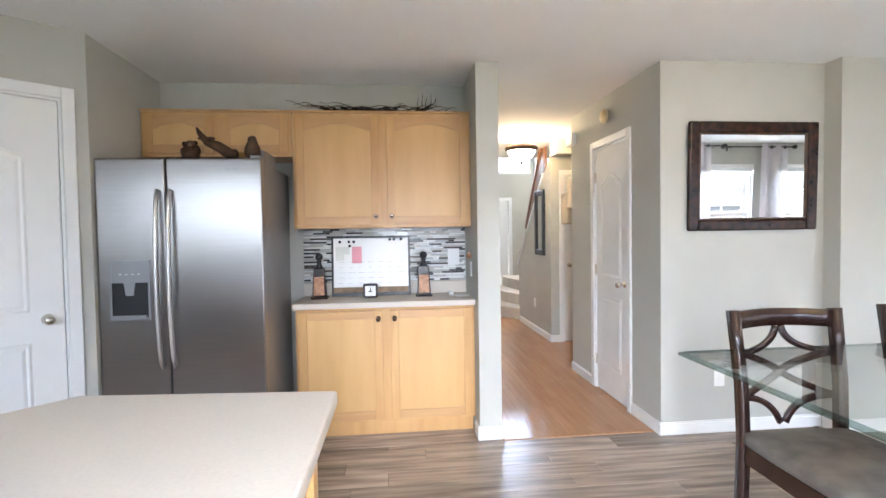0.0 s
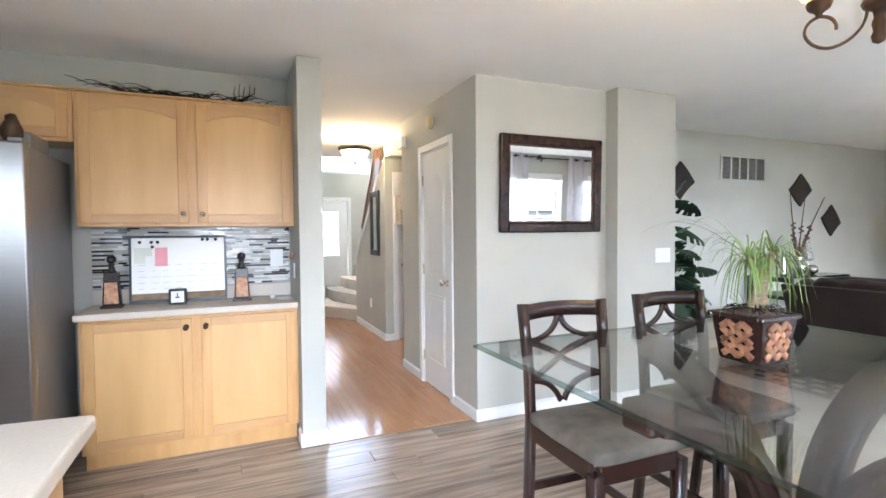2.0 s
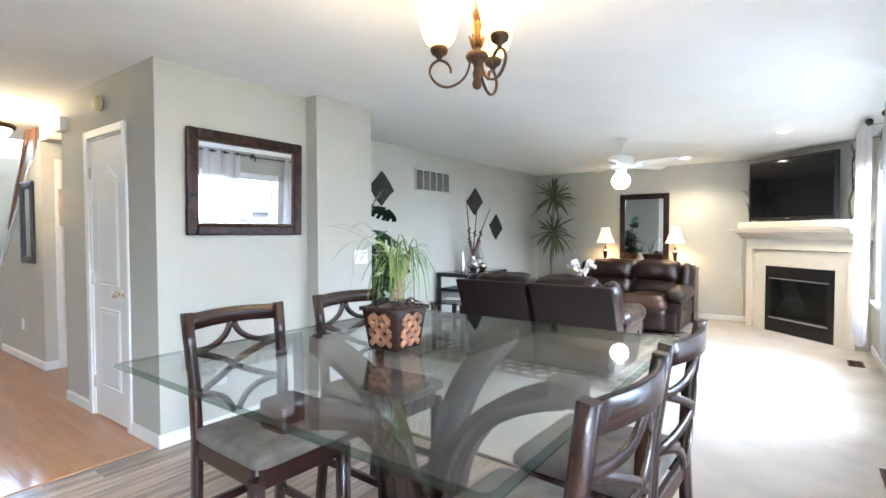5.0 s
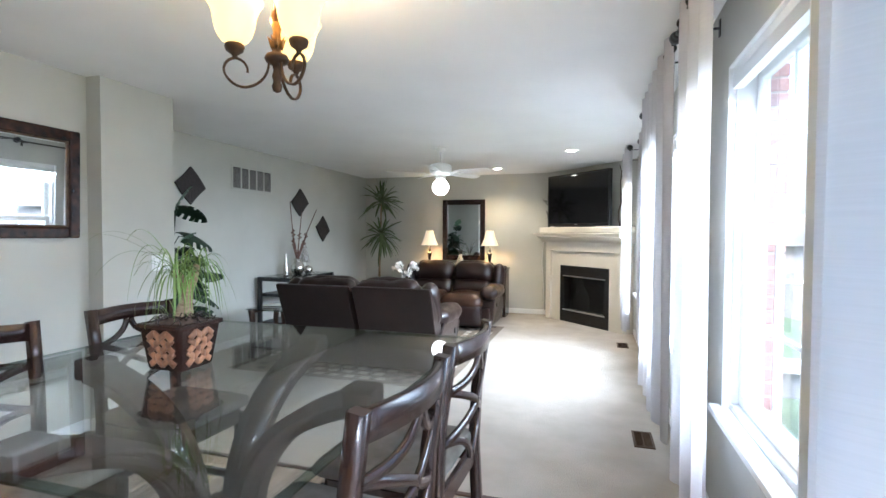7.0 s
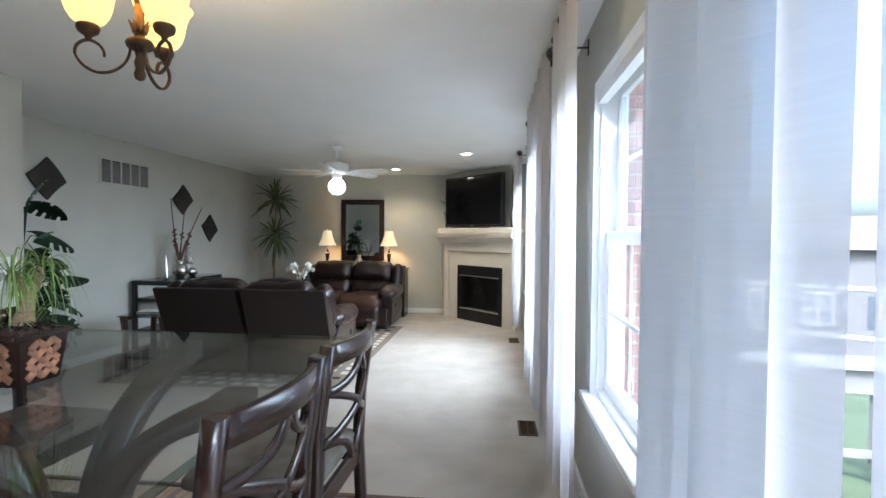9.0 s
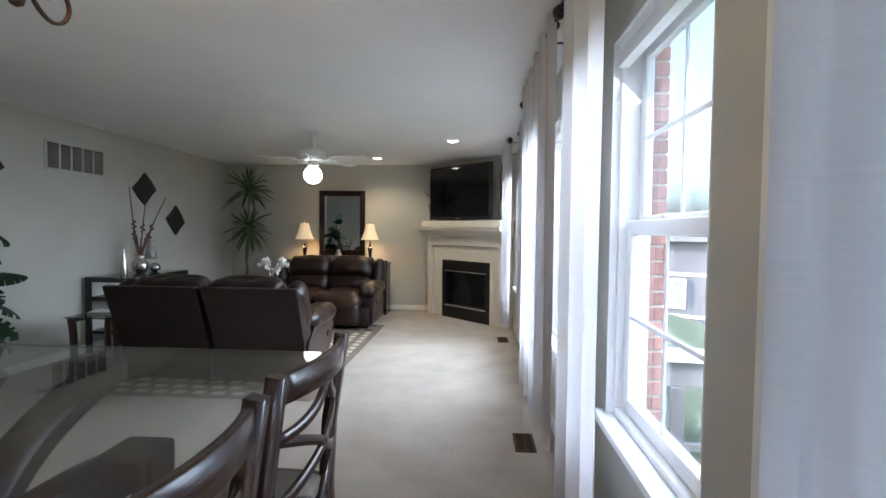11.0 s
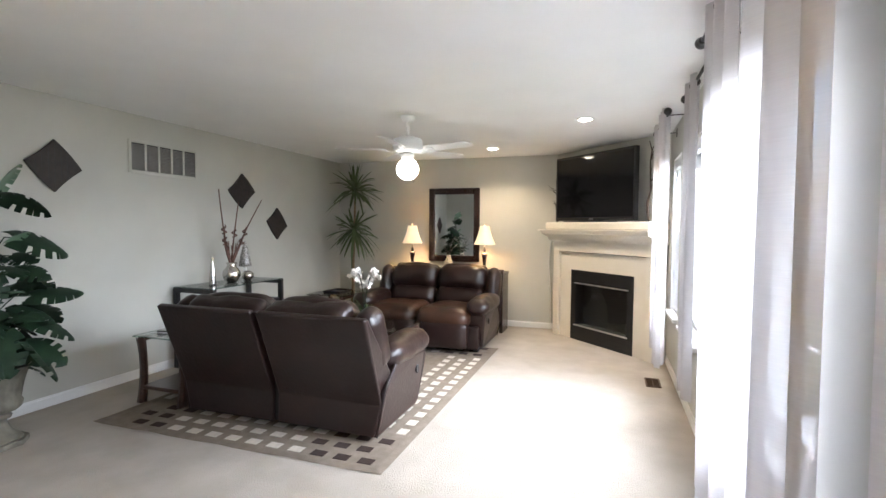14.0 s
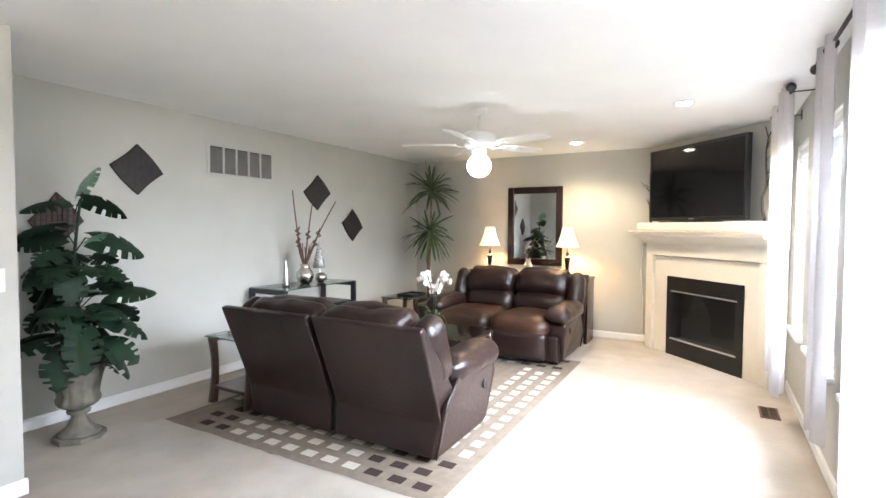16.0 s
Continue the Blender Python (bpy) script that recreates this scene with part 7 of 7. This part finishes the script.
# ---- pieces of floors, backsplash and brickwork ----
def planks(parent, material, x0, x1, y0, y1, width, length, along, seed, near):
    """Staggered boards as objects of their own where near(x, y), the others joined into one part."""
    rnd = random.Random(seed)
    shared, rest, count = {}, [], 0
    lo, hi = (x0, y0) if along == "x" else (y0, x0)
    end, side = (x1, y1) if along == "x" else (y1, x1)
    row, g = 0, (0.0011 if along == "x" else 0.0003)
    v = hi
    while v < side - 1e-4:
        v1 = min(v + width, side)
        u = lo - rnd.uniform(0, length)
        while u < end:
            u1 = u + length * (1 if along == "x" else rnd.choice((0.6, 0.8, 1.0, 1.2)))
            a, b = max(u, lo), min(u1, end)
            if b - a > 0.02:
                cx, cy = ((a + b) / 2, (v + v1) / 2) if along == "x" else ((v + v1) / 2, (a + b) / 2)
                hx, hy = ((b - a) / 2 - g, (v1 - v) / 2 - g) if along == "x" else ((v1 - v) / 2 - g, (b - a) / 2 - g)
                if near(cx, cy) and count < 290:
                    key = (round(hx, 4), round(hy, 4))
                    if key not in shared:
                        shared[key] = mesh_from(box(-hx, -hy, -0.009, hx, hy, 0.0, 0.0012 if along == "x" else 0.0004, 1), "plank", material)
                    o = new("plank", shared[key])
                    o.parent, o.location = parent, (cx, cy, 0.0)
                    count += 1
                else:
                    rest.append((cx, cy, hx, hy))
            u = u1
        v = v1
    if rest:
        vs, fs = [], []
        for cx, cy, hx, hy in rest:
            k = len(vs)
            vs += [(cx - hx, cy - hy, 0), (cx + hx, cy - hy, 0), (cx + hx, cy + hy, 0), (cx - hx, cy + hy, 0), (cx - hx, cy - hy, -0.009), (cx + hx, cy - hy, -0.009), (cx + hx, cy + hy, -0.009), (cx - hx, cy + hy, -0.009)]
            fs += [(k, k + 1, k + 2, k + 3), (k, k + 4, k + 5, k + 1), (k + 1, k + 5, k + 6, k + 2), (k + 2, k + 6, k + 7, k + 3), (k + 3, k + 7, k + 4, k)]
        me = bpy.data.meshes.new("planks")
        me.from_pydata(vs, [], fs)
        me.materials.append(material)
        o = tagged(new("planks", me), kind="stuff")
        o.parent = parent


planks(floor_kitchen, M_LAMINATE, -3.4, X_CARPET - 0.032, Y_WIN, 3.115, 0.145, 1.2, "x", 1, lambda x, y: x > -1.0)
planks(floor_hall, M_OAK, 0.676, 2.92, 3.157, 10.0, 0.057, 0.75, "y", 2, lambda x, y: x < 1.9 and y < 7.0)

# mosaic backsplash: thin stacked strips of grey, white and black stone
splash = thing("mosaic_backsplash", "mosaic backsplash of thin grey, white and black strips", "backsplash")
part("grout", box(-0.66, 3.671, 1.0, 0.526, 3.679, 1.393), M_MORTAR, splash)
TILES = [node_mat("mosaic_" + n, c, r, rand=0.12, scale=30) for n, c, r in (("white", (0.72, 0.72, 0.70), 0.3), ("grey", (0.38, 0.38, 0.37), 0.4), ("taupe", (0.46, 0.43, 0.39), 0.5), ("black", (0.03, 0.028, 0.03), 0.12), ("glass", (0.62, 0.65, 0.66), 0.1))]
rnd = random.Random(77)
tile_mesh, joined, count = {}, {i: [] for i in range(5)}, 0
z = 1.003
while z < 1.388:
    x = -0.658
    while x < 0.523:
        ln = rnd.choice((0.045, 0.07, 0.095, 0.12))
        x1 = min(x + ln, 0.5245)
        k = rnd.choices(range(5), (4.5, 3, 3, 4.2, 3))[0]
        if x1 - x > 0.008:
            dep = rnd.choice((0.0, 0.0012, 0.002))
            if count < 290 and x > -0.02:
                key = (round(x1 - x, 4), k, dep)
                if key not in tile_mesh:
                    hw = (x1 - x) / 2 - 0.0008
                    tile_mesh[key] = mesh_from(box(-hw, -0.0045 - dep, -0.0056, hw, 0.0, 0.0056), "tile", TILES[k])
                o = new("tile", tile_mesh[key])
                o.parent, o.location = splash, ((x + x1) / 2, 3.6705, z + 0.0065)
                count += 1
            else:
                joined[k].append((x + 0.0008, x1 - 0.0008, z + 0.0009, z + 0.0121, 0.0045 + dep))
        x = x1
    z += 0.013
for k, lst in joined.items():
    vs, fs = [], []
    for a, b, c, d, e in lst:
        n = len(vs)
        vs += [(a, 3.6705 - e, c), (b, 3.6705 - e, c), (b, 3.6705 - e, d), (a, 3.6705 - e, d), (a, 3.6705, c), (b, 3.6705, c), (b, 3.6705, d), (a, 3.6705, d)]
        fs += [(n, n + 1, n + 2, n + 3), (n, n + 4, n + 5, n + 1), (n + 1, n + 5, n + 6, n + 2), (n + 2, n + 6, n + 7, n + 3), (n + 3, n + 7, n + 4, n)]
    me = bpy.data.meshes.new("tiles")
    me.from_pydata(vs, [], fs)
    me.materials.append(TILES[k])
    o = tagged(new("tiles", me), kind="stuff")
    o.parent = splash

# brick veneer return outside the dining window, built as a short pier
pier = thing("brick_pier", "red brick veneer return beside the window, pale mortar", "pier")
PX0, PX1, PY0, PY1 = 2.945, 3.325, -1.13, -1.008
part("core", box(PX0 + 0.008, PY0 + 0.008, -0.74, PX1 - 0.008, PY1, 2.9), M_MORTAR, pier)
bl, bh = 0.19, 0.057
long_me = mesh_from(box(-bl / 2 + 0.005, -0.045, 0, bl / 2 - 0.005, 0.0, bh, 0.003, 1), "brick", M_BRICK)
side_me = mesh_from(box(0, -0.033, 0, 0.045, 0.036, bh, 0.003, 1), "brick", M_BRICK)
for r in range(46):
    zz = -0.44 + r * 0.067
    for i in range(2):
        o = new("brick", long_me)
        o.parent, o.location = pier, (PX0 + bl * (i + 0.5), PY0 + 0.045, zz)
    o = new("brick", side_me)
    o.parent, o.location = pier, (PX0, PY0 + 0.045 + 0.036, zz)
